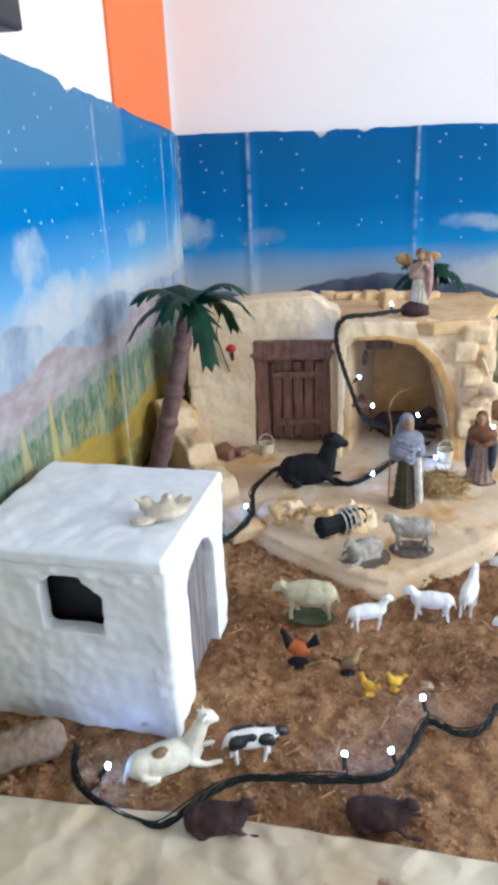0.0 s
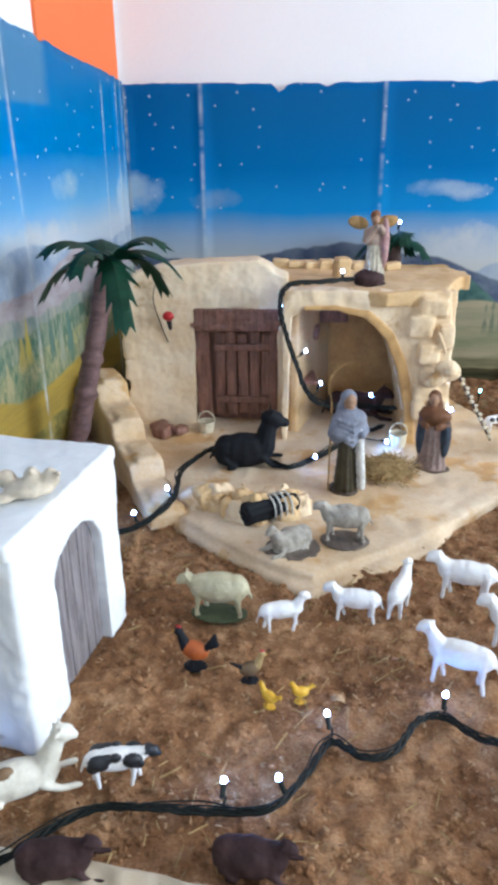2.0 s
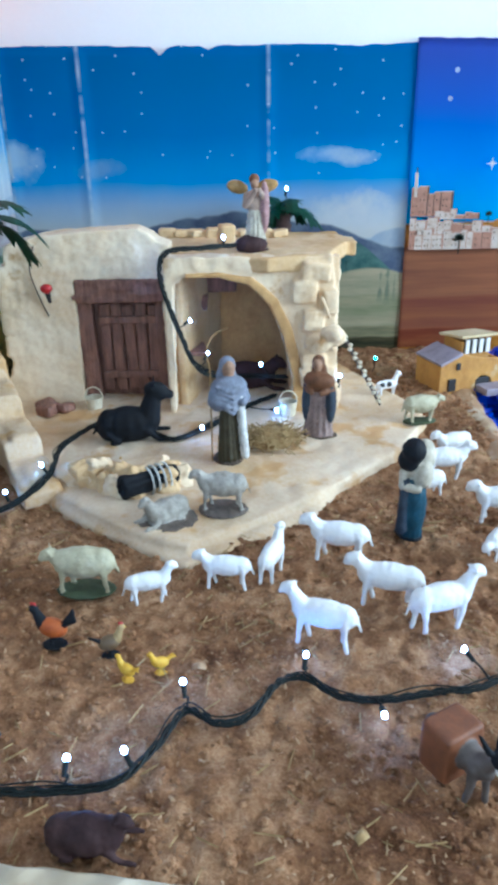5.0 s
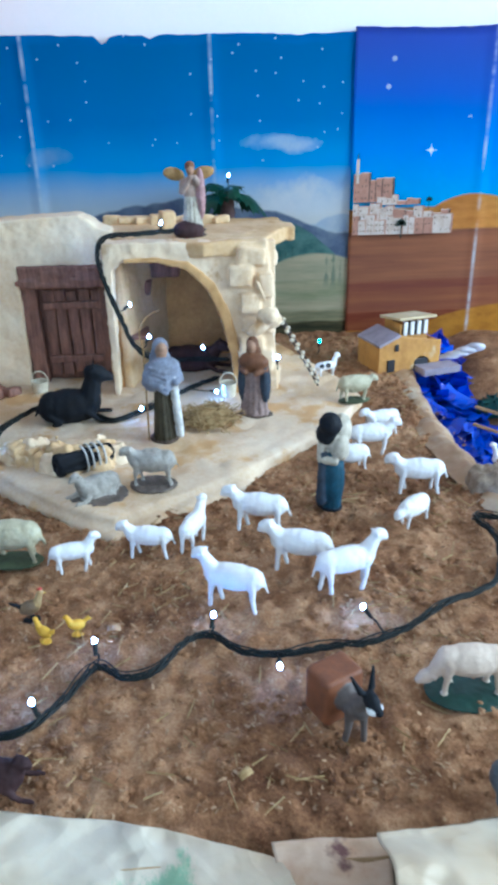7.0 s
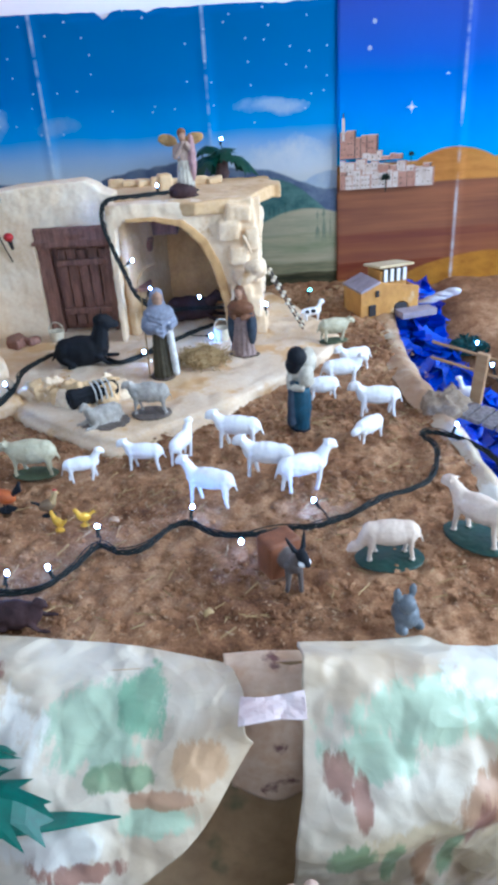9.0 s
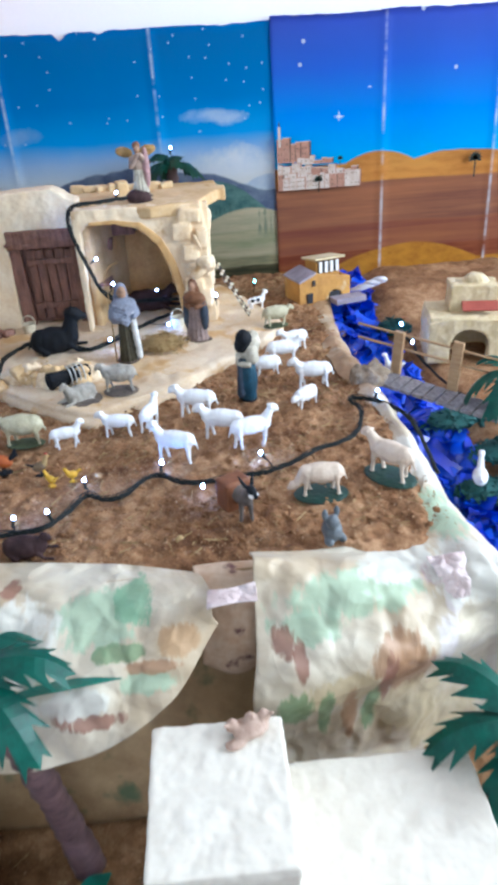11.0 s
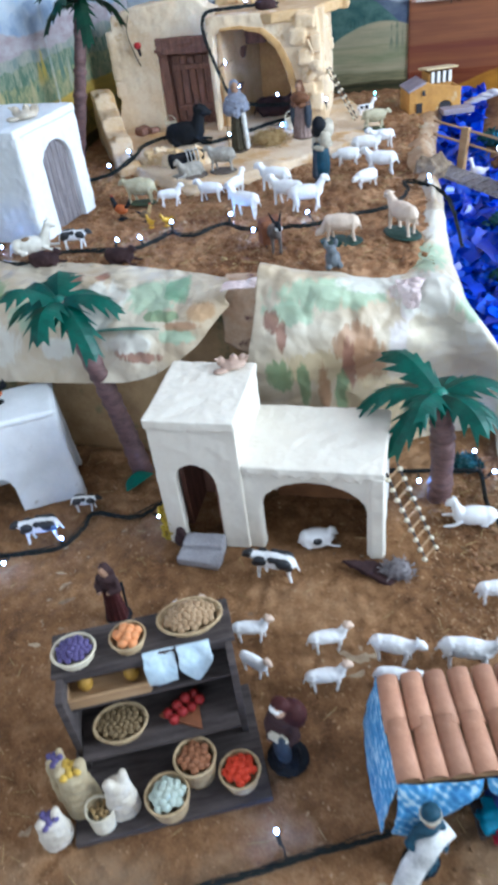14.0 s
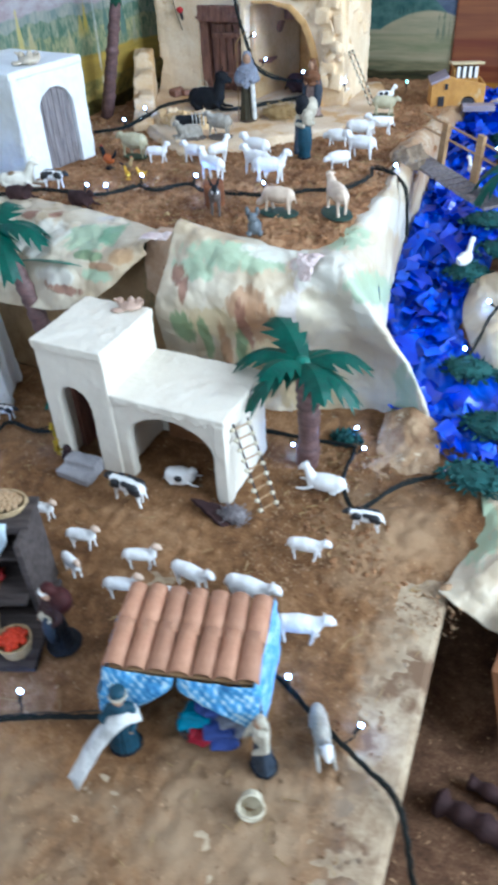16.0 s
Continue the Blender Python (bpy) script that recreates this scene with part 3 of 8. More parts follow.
def paper_material():
    """Crumpled kraft paper daubed with green, rust and white."""
    m, nt, b = nodes_of("painted_kraft_paper")
    tc = nt.nodes.new("ShaderNodeTexCoord")
    sp = nt.nodes.new("ShaderNodeSeparateXYZ")
    nt.links.new(tc.outputs["Object"], sp.inputs[0])
    xs = sp.outputs[0]
    zs = math_node(nt, "ADD", sp.outputs[2], math_node(nt, "MULTIPLY", sp.outputs[1], 0.5))
    a, e = noise_node(nt, 9, 4.0), noise_node(nt, 120, 4.0)
    brush = noise_node(nt, 42, 7.0, 0.75, stretch=(2.0, 0.8, 0.35))
    col = ramp(nt, a, [(0.30, (0.40, 0.29, 0.17)), (0.46, (0.50, 0.41, 0.29)), (0.62, (0.58, 0.52, 0.41))])
    # daubs: x, height plus half the depth, widths, colour
    green, pale, rust, white = (0.17, 0.26, 0.13), (0.34, 0.45, 0.31), (0.24, 0.105, 0.07), (0.62, 0.60, 0.53)
    # tan also puts the shade of the cliff's lower recess into the paint
    tan, brown = (0.50, 0.40, 0.24), (0.36, 0.20, 0.105)
    cliff = ((0.385, 0.150, 0.085, 0.026, pale), (0.340, 0.128, 0.040, 0.022, pale), (0.43, 0.165, 0.05, 0.018, white), (0.37, 0.055, 0.06, 0.030, tan), (0.318, 0.118, 0.013, 0.022, rust), (0.330, 0.098, 0.008, 0.026, rust),
             (0.412, 0.085, 0.030, 0.040, brown), (0.428, 0.060, 0.026, 0.045, brown), (0.405, 0.055, 0.010, 0.050, rust), (0.325, 0.045, 0.020, 0.030, green), (0.352, 0.030, 0.010, 0.045, green), (0.375, 0.025, 0.010, 0.050, brown), (0.395, 0.020, 0.012, 0.040, green), (0.44, 0.005, 0.05, 0.05, tan), (0.53, 0.0, 0.05, 0.06, tan))
    folds = ((0.462, 0.152, 0.022, 0.014, (0.50, 0.36, 0.35)), (0.470, 0.132, 0.012, 0.020, (0.62, 0.55, 0.55)), (0.49, 0.15, 0.05, 0.04, white), (0.55, 0.11, 0.025, 0.04, white), (0.605, 0.05, 0.022, 0.06, white), (0.462, 0.09, 0.016, 0.035, (0.62, 0.57, 0.55)), (0.49, 0.20, 0.035, 0.03, pale), (0.52, 0.01, 0.06, 0.05, (0.56, 0.47, 0.33)), (0.48, -0.03, 0.06, 0.05, tan), (0.55, -0.03, 0.04, 0.05, (0.58, 0.50, 0.36)), (0.545, 0.135, 0.03, 0.03, pale), (0.60, -0.01, 0.03, 0.06, pale), (0.525, 0.035, 0.045, 0.045, (0.58, 0.50, 0.36)), (0.57, -0.01, 0.03, 0.04, (0.60, 0.53, 0.39)), (0.485, 0.085, 0.02, 0.05, (0.60, 0.53, 0.40)), (0.51, 0.25, 0.04, 0.04, white))
    awning = ((0.17, 0.150, 0.045, 0.030, pale), (0.20, 0.160, 0.022, 0.024, (0.19, 0.36, 0.22)), (0.185, 0.125, 0.03, 0.010, green), (0.235, 0.130, 0.022, 0.018, (0.42, 0.26, 0.13)), (0.14, 0.085, 0.014, 0.026, rust), (0.10, 0.14, 0.05, 0.04, white), (0.15, 0.09, 0.04, 0.020, white), (0.21, 0.10, 0.03, 0.014, pale), (0.03, 0.13, 0.05, 0.03, pale),
              (0.06, 0.175, 0.016, 0.012, rust), (0.095, 0.180, 0.010, 0.008, rust), (-0.03, 0.09, 0.05, 0.04, white), (-0.06, 0.16, 0.05, 0.025, green), (0.06, 0.085, 0.03, 0.02, white), (0.74, 0.02, 0.05, 0.03, white), (0.74, -0.06, 0.04, 0.03, (0.64, 0.50, 0.48)), (0.72, -0.13, 0.04, 0.04, pale), (0.70, -0.08, 0.03, 0.03, (0.56, 0.40, 0.38)), (0.215, 0.112, 0.030, 0.008, brown), (0.165, 0.072, 0.030, 0.010, rust))
    for cx, cz, wx, wz, c in cliff + folds + awning:
        col = mix(nt, math_node(nt, "MULTIPLY", math_node(nt, "MULTIPLY", math_node(nt, "SUBTRACT", blob(nt, xs, zs, cx, cz, wx, wz, brush), 0.30), 4.0, clamp=True), 0.86), col, c)
    smear = math_node(nt, "MULTIPLY", math_node(nt, "MULTIPLY", math_node(nt, "SUBTRACT", zs, 0.285), 12.0, clamp=True), ramp(nt, noise_node(nt, 17, 5.0, 0.65), [(0.34, (0, 0, 0)), (0.50, (1, 1, 1))]))
    col = mix(nt, math_node(nt, "MULTIPLY", smear, 0.88), col, (0.34, 0.20, 0.105))
    nt.links.new(col, b.inputs["Base Color"])
    b.inputs["Roughness"].default_value = 0.55
    # creases: the borders of folded facets, large and small
    warp = nt.nodes.new("ShaderNodeVectorMath")
    warp.operation = "ADD"
    nz = nt.nodes.new("ShaderNodeTexNoise")
    nz.inputs["Scale"].default_value = 12
    nt.links.new(tc.outputs["Object"], nz.inputs["Vector"])
    sc = nt.nodes.new("ShaderNodeVectorMath")
    sc.operation = "SCALE"
    sc.inputs["Scale"].default_value = 0.05
    nt.links.new(nz.outputs["Color"], sc.inputs[0])
    nt.links.new(tc.outputs["Object"], warp.inputs[0])
    nt.links.new(sc.outputs[0], warp.inputs[1])
    height = math_node(nt, "MULTIPLY", e, 0.06)
    for scale, k in ((9, 1.6), (21, 0.8), (48, 0.3)):
        v = nt.nodes.new("ShaderNodeTexNoise")
        v.inputs["Scale"].default_value, v.inputs["Detail"].default_value = scale, 0.0
        nt.links.new(warp.outputs[0], v.inputs["Vector"])
        crease = math_node(nt, "ABSOLUTE", math_node(nt, "SUBTRACT", v.outputs["Fac"], 0.5))
        height = math_node(nt, "SUBTRACT", height, math_node(nt, "MULTIPLY", crease, k))
    bump(nt, b, height, 0.75, 0.009)
    return m


MAT_PAPER = paper_material()
MAT_KRAFT = stock("plain_kraft_paper", (0.48, 0.33, 0.17), (0.24, 0.14, 0.06), 7, 0.7, 0.4, 60, spots=(13, 0.57, (0.10, 0.13, 0.06)))
MAT_DUSTPAPER = stock("dusty_crumpled_paper", (0.46, 0.32, 0.19), (0.24, 0.13, 0.065), 34, 0.85, 0.8, 160, spots=(60, 0.60, (0.58, 0.48, 0.34)))
MAT_PINK = stock("pink_white_tape", (0.74, 0.64, 0.62), (0.60, 0.46, 0.44), 40, 0.6, 0.2)
MAT_BOARDEDGE = stock("worn_board_edge", (0.46, 0.36, 0.24), (0.24, 0.16, 0.095), 30, 0.8, 0.6, 240, spots=(16, 0.54, (0.17, 0.10, 0.055)))
MAT_FOIL, _nt, _b = nodes_of("blue_foil")
_ge = _nt.nodes.new("ShaderNodeNewGeometry")
_c = ramp(_nt, math_node(_nt, "ADD", math_node(_nt, "MULTIPLY", noise_node(_nt, 30, 3.0), 0.6), math_node(_nt, "MULTIPLY", _ge.outputs["Random Per Island"], 0.4)), [(0.25, (0.002, 0.012, 0.26)), (0.50, (0.004, 0.045, 0.60)), (0.75, (0.02, 0.13, 0.85))])
_nt.links.new(_c, _b.inputs["Base Color"])
_b.inputs["Roughness"].default_value, _b.inputs["Coat Weight"].default_value = 0.36, 0.25


# ---- the room ----
def setting(name, bm, material, label, category, smooth=False):
    return tagged(part(name, bm, material, smooth=smooth), label, category, kind="structure")


NEARER = Matrix.Translation((0.17, 0.1, 0.36)) @ Matrix.Scale(0.9614, 4) @ Matrix.Translation((-0.17, -0.1, -0.36))
CORNER = Vector((-0.157, 1.337, 0))
ALONG = Vector((-0.0896, -0.996, 0))
LEFT_YAW = math.degrees(math.atan2(ALONG.y, ALONG.x))

bm = bmesh.new()
box(bm, (1.1, 1.41, 0.4), (2.9, 0.12, 3.3))
setting("wall_north", bm, MAT_WALL, "plain white painted wall behind the posters", "wall").matrix_basis = NEARER
bm = bmesh.new()
slab(bm, [(-0.157, 1.35), (-0.513, -2.60), (-0.66, -2.60), (-0.29, 1.35)], -1.25, 2.05)
setting("wall_west", bm, MAT_WALL, "white painted side wall meeting the corner", "wall").matrix_basis = NEARER
# unseen walls and ceiling, darkened so that they bounce less fill light
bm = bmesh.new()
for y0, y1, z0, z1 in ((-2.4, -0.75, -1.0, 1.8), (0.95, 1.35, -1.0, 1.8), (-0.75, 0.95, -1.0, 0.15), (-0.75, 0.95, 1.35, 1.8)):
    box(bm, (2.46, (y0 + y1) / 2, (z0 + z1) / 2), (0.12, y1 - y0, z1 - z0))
setting("wall_east", bm, MAT_WALLUNSEEN, "unseen wall, grey to cut bounced light, with a wide window opening", "wall")
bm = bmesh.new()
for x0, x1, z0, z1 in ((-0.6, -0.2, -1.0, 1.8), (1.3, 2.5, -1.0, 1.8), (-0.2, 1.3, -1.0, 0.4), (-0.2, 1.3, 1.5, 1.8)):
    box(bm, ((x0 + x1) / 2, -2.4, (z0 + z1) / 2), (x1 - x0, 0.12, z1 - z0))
setting("wall_south", bm, MAT_WALLUNSEEN, "unseen wall, grey to cut bounced light, with a window opening", "wall")
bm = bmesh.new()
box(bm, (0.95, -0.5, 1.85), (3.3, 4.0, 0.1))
setting("ceiling", bm, MAT_WALLUNSEEN, "plain unseen ceiling, grey to cut bounced light", "ceiling")
bm = bmesh.new()
box(bm, (0.95, -0.5, -1.05), (3.3, 4.0, 0.1))
setting("floor", bm, MAT_FLOOR, "brown tiled room floor under the display", "floor")

# the orange column painted on the side wall, and a dark frame further along
m_left = NEARER @ pose(*CORNER, 0, 0, LEFT_YAW + 180)
bm = bmesh.new()
box(bm, (-0.145, 0.0, 0.95), (0.29, 0.006, 1.5))
ob = setting("trim", bm, MAT_ORANGE, "broad orange painted stripe on the white wall", "painted stripe")
ob.matrix_basis = m_left
bm = bmesh.new()
box(bm, (-0.672, -0.01, 0.95), (0.16, 0.03, 0.86), bevel=0.004)
ob = tagged(part("picture_frame", bm, MAT_DARK), "black framed board hung on the white wall", "frame")
ob.matrix_basis = m_left


# ---- posters ----
def poster(name, m, x0, x1, top, folds, material, label, tears=(), rise=0.0, sag=0.004):
    """A folded paper print hung on a wall: local x along the wall, z up, facing -y."""
    bm = bmesh.new()
    nx, nz = int((x1 - x0) / 0.006), 36
    grid = []
    for i in range(nx + 1):
        x = x0 + (x1 - x0) * i / nx
        ztop = top + rise * abs(x) + 0.003 * noise.noise((x * 9, 1.3, 2.0)) + 0.0025 * noise.noise((x * 45, 4.0, 0))
        for tx, tw, td in tears:
            ztop -= td * max(0.0, 1 - abs(x - tx) / tw)
        col = []
        for k in range(nz + 1):
            z = -0.06 + (ztop + 0.06) * k / nz
            y = -0.004 - sag * (0.5 + noise.noise((x * 7, z * 3.0, 5.0)))
            for fx in folds:
                d = abs(x - fx)
                y -= 0.003 * max(0.0, 1 - d / 0.012)
            col.append(bm.verts.new((x, y, z)))
        grid.append(col)
    for a, b in zip(grid, grid[1:]):
        for k in range(nz):
            bm.faces.new((a[k], b[k], b[k + 1], a[k + 1]))
    bmesh.ops.solidify(bm, geom=bm.faces[:], thickness=0.0006)
    ob = part(name, bm, material, smooth=True)
    ob.matrix_basis = m
    return tagged(ob, label, "poster")


back_m = NEARER @ pose(0, 1.345, 0)
poster("poster", back_m, -0.156, 0.478, 0.452, [-0.148, -0.029, 0.253], MAT_POSTER_BACK,
       "glossy folded paper print of a starry blue sky over hills", tears=((0.093, 0.012, 0.012), (0.165, 0.014, 0.006)))
desert = poster("poster", NEARER @ pose(0, 1.3415, 0), 0.476, 1.7, 0.458, [0.695, 0.925, 1.16, 1.4], MAT_POSTER_DESERT,
                "folded paper print of red desert dunes under violet sky", sag=0.004)
left_poster = poster("poster", m_left @ pose(0, -0.002, 0, 0, 0, 0), -1.3, -0.002, 0.455, [-0.045, -0.40, -0.75], MAT_POSTER_LEFT,
                     "glossy folded paper print of a green valley under a blue sky", tears=((-0.46, 0.02, 0.010), (-0.30, 0.01, 0.004)), rise=0.082)

# ---- ground of the display ----
LOW = -0.215


def rumple(x, y, k=1.0):
    c = noise.noise((x * 40, y * 40, 3))
    return k * (0.0042 * noise.noise((x * 14, y * 14, 0)) + 0.0034 * (abs(c) - 0.2) * 2 + 0.0026 * noise.noise((x * 95, y * 95, 7)) + 0.0012 * noise.noise((x * 170, y * 170, 5))) - 0.0008


def right_edge(y):
    """The upper terrace's bank along the stream."""
    return 0.515 + 0.02 * max(0.0, y - 0.95) / 0.3 - 0.03 * max(0.0, 0.5 - y) / 0.14 + 0.008 * noise.noise((y * 14, 0, 9))


bm = bmesh.new()
NU, NV = 300, 440
grid = []
for j in range(NV + 1):
    y = 0.34 + (1.34 - 0.34) * j / NV
    x0, x1 = -0.157 - 0.0896 * (1.337 - y) - 0.02, right_edge(y)
    row = []
    for i in range(NU + 1):
        u = i / NU
        x = x0 + (x1 - x0) * u
        z = rumple(x, y) - 0.03 * max(0.0, (u - 0.965) / 0.035) ** 2 - 0.02 * max(0.0, (0.365 - y) / 0.025) ** 2
        row.append(bm.verts.new((x, y, z)))
    grid.append(row)
for a, b in zip(grid, grid[1:]):
    for i in range(NU):
        bm.faces.new((a[i], a[i + 1], b[i + 1], b[i]))
setting("ground_1", bm, MAT_SOIL, "upper terrace of brown soil strewn with shavings", "ground", smooth=True)

bm = bmesh.new()
NU, NV = 360, 270
grid = []
for j in range(NV + 1):
    y = -0.46 + 0.84 * j / NV
    row = []
    for i in range(NU + 1):
        x = -0.42 + (0.704 + 0.42 + 0.06 * max(0.0, y - 0.02) / 0.2 + 0.009 * noise.noise((y * 16, 2, 0)) + 0.005 * noise.noise((y * 60, 2, 0))) * i / NU
        row.append(bm.verts.new((x, y, LOW + rumple(x, y, 0.75) - 0.006 * max(0.0, (i / NU - 0.95) / 0.05) + 0.012 * max(0.0, (x - 0.6) / 0.1) * max(0.0, min(1.0, (y - 0.05) / 0.1)))))
    grid.append(row)
for a, b in zip(grid, grid[1:]):
    for i in range(NU):
        bm.faces.new((a[i], a[i + 1], b[i + 1], b[i]))
setting("ground_2", bm, MAT_SOIL_LOW, "lower terrace of packed brown soil", "ground", smooth=True)

# the board that carries the lower terrace, its worn edge, and the soil tray below it
bm = bmesh.new()
box(bm, (0.140, -0.05, LOW - 0.0265), (1.15, 0.82, 0.046), (0, 0, 0.6), bevel=0.006)
tagged(part("display_board", bm, MAT_BOARDEDGE), "thick board with a pale worn edge under the soil", "board")
bm = bmesh.new()
n = 60
grid = []
for j in range(n + 1):
    y = -0.7 + 1.3 * j / n
    grid.append([bm.verts.new((0.70 + 0.9 * i / n, y, -0.335 + rumple(0.7 + 0.9 * i / n, y, 2.0))) for i in range(n + 1)])
for a, b in zip(grid, grid[1:]):
    for i in range(n):
        bm.faces.new((a[i], a[i + 1], b[i + 1], b[i]))
setting("ground_3", bm, MAT_SOIL_TRAY, "dark brown soil of the tray beside the board", "ground", smooth=True)
bm = bmesh.new()
box(bm, (0.6, 0.1, -0.40), (2.2, 2.4, 0.08), bevel=0.005)
for x in (-0.4, 1.6):
    for y in (-0.95, 1.15):
        box(bm, (x, y, -0.72), (0.07, 0.07, 0.56))
tagged(part("table", bm, MAT_WOOD), "low wooden table under the whole display", "table")
bm = bmesh.new()
box(bm, (0.12, 0.83, -0.19), (0.76, 0.92, 0.34), bevel=0.01)
tagged(part("carton", bm, MAT_KRAFT), "brown cardboard box holding up the upper terrace", "box")

# ---- painted paper cliff ----
R = sheet([[(0.300, 0.340, 0.022), (0.36, 0.356, 0.004), (0.42, 0.376, -0.008), (0.465, 0.400, -0.004), (0.488, 0.450, -0.006), (0.505, 0.50, -0.010)],
           [(0.300, 0.305, 0.030), (0.36, 0.302, 0.016), (0.42, 0.312, 0.002), (0.468, 0.310, -0.006), (0.514, 0.318, 0.002), (0.535, 0.41, -0.04)],
           [(0.292, 0.256, -0.045), (0.36, 0.254, -0.042), (0.43, 0.264, -0.045), (0.505, 0.305, -0.062), (0.566, 0.312, -0.066), (0.560, 0.39, -0.125)],
           [(0.287, 0.264, -0.12), (0.36, 0.272, -0.12), (0.44, 0.296, -0.12), (0.535, 0.335, -0.135), (0.610, 0.314, -0.130), (0.600, 0.365, -0.178)],
           [(0.287, 0.268, LOW), (0.36, 0.275, LOW), (0.46, 0.300, LOW), (0.555, 0.335, LOW), (0.640, 0.306, -0.196), (0.630, 0.340, -0.215)]], 34, 36, 0.0105, 24.0, seed=1)
tagged(part("paper_sheet", R, MAT_PAPER, smooth=True), "crumpled kraft paper daubed green, rust and white, folded over the cliff", "paper")
L = sheet([[(-0.30, 0.43, 0.004), (-0.12, 0.408, 0.007), (0.03, 0.392, 0.007), (0.15, 0.372, 0.006), (0.215, 0.356, 0.005), (0.258, 0.342, 0.004)],
           [(-0.30, 0.35, 0.006), (-0.12, 0.335, 0.008), (0.03, 0.325, 0.008), (0.15, 0.315, 0.010), (0.215, 0.308, 0.010), (0.264, 0.305, 0.010)],
           [(-0.30, 0.28, -0.015), (-0.12, 0.268, -0.015), (0.03, 0.258, -0.020), (0.15, 0.252, -0.020), (0.215, 0.258, -0.006), (0.264, 0.280, 0.010)],
           [(-0.30, 0.24, -0.068), (-0.12, 0.235, -0.075), (0.03, 0.228, -0.076), (0.15, 0.226, -0.072), (0.222, 0.240, -0.042), (0.268, 0.276, 0.004)]], 44, 40, 0.013, 19.0, seed=4)
tagged(part("paper_sheet", L, MAT_PAPER, smooth=True), "sagging awning of painted kraft paper over the terrace edge", "paper")
B = sheet([[(-0.45, 0.36, 0.0), (-0.1, 0.355, 0.0), (0.14, 0.35, 0.0), (0.33, 0.345, 0.0)],
           [(-0.45, 0.33, -0.1), (-0.1, 0.315, -0.1), (0.14, 0.30, -0.1), (0.33, 0.30, -0.1)],
           [(-0.45, 0.30, LOW), (-0.1, 0.29, LOW), (0.14, 0.27, LOW), (0.33, 0.28, LOW)]], 24, 20, 0.012, 12.0, seed=9)
tagged(part("paper_sheet", B, MAT_KRAFT, smooth=True), "shadowed kraft paper backing with dull green blotches", "paper")
K = sheet([[(0.462, 0.36, -0.008), (0.492, 0.60, -0.001), (0.468, 0.76, -0.001), (0.475, 0.95, -0.002), (0.50, 1.2, -0.006)],
           [(0.500, 0.37, -0.010), (0.508, 0.60, 0.004), (0.494, 0.78, 0.005), (0.500, 0.97, 0.004), (0.53, 1.2, -0.004)],
           [(0.526, 0.42, -0.035), (0.522, 0.60, -0.028), (0.512, 0.80, -0.022), (0.520, 1.0, -0.016), (0.55, 1.2, -0.016)],
           [(0.552, 0.42, -0.15), (0.522, 0.60, -0.14), (0.516, 0.80, -0.12), (0.525, 1.0, -0.09), (0.56, 1.2, -0.05)]], 30, 22, 0.008, 26.0, seed=12)
tagged(part("paper_sheet", K, MAT_PAPER, smooth=True), "pale painted paper lining the stream bank", "paper")
S = sheet([[(0.580, 0.312, -0.195), (0.620, 0.314, -0.180), (0.652, 0.310, -0.196)],
           [(0.586, 0.268, -0.214), (0.628, 0.262, -0.201), (0.664, 0.260, -0.206)],
           [(0.586, 0.218, LOW - 0.003), (0.632, 0.206, LOW - 0.002), (0.676, 0.212, LOW - 0.006)]], 26, 26, 0.007, 38.0, seed=31)
tagged(part("paper_sheet", S, MAT_DUSTPAPER, smooth=True), "soil-dusted crumpled paper heaped at the foot of the cliff", "paper")
F = sheet([[(0.645, 0.590, -0.120), (0.672, 0.59, -0.108), (0.72, 0.61, -0.100), (0.82, 0.61, -0.098)],
           [(0.640, 0.525, -0.142), (0.668, 0.52, -0.126), (0.72, 0.52, -0.118), (0.82, 0.52, -0.115)],
           [(0.654, 0.478, -0.155), (0.684, 0.46, -0.142), (0.73, 0.45, -0.136), (0.82, 0.45, -0.135)],
           [(0.690, 0.415, -0.178), (0.72, 0.405, -0.162), (0.76, 0.40, -0.158), (0.82, 0.40, -0.158)]], 26, 26, 0.008, 28.0, seed=41)
tagged(part("paper_sheet", F, MAT_PAPER, smooth=True), "pale crumpled paper over the far bank of the stream", "paper")
N = sheet([[(0.456, 0.330, 0.002), (0.471, 0.326, 0.006), (0.488, 0.330, 0.003)],
           [(0.460, 0.312, -0.003), (0.472, 0.304, 0.000), (0.484, 0.310, -0.002)],
           [(0.466, 0.296, -0.016), (0.475, 0.291, -0.014), (0.482, 0.296, -0.016)]], 16, 16, 0.008, 90.0, seed=51)
tagged(part("paper_knot", N, MAT_PINK, smooth=True), "pinkish crumpled paper knot gathering the cliff sheet", "paper")
G = sheet([[(0.250, 0.352, 0.004), (0.278, 0.350, 0.006), (0.308, 0.350, 0.004)],
           [(0.252, 0.322, 0.000), (0.278, 0.318, 0.002), (0.306, 0.320, 0.002)],
           [(0.252, 0.302, -0.022), (0.279, 0.298, -0.026), (0.306, 0.300, -0.022)],
           [(0.252, 0.298, -0.060), (0.279, 0.294, -0.072), (0.306, 0.296, -0.064)]], 14, 14, 0.005, 40.0, seed=61)
tagged(part("paper_sheet", G, stock("rust_tan_paper", (0.60, 0.45, 0.32), (0.42, 0.25, 0.14), 24, 0.7, 0.5, 120, spots=(40, 0.62, (0.14, 0.06, 0.05))), smooth=True), "rust-tan crumpled paper between the two cliff sheets", "paper")
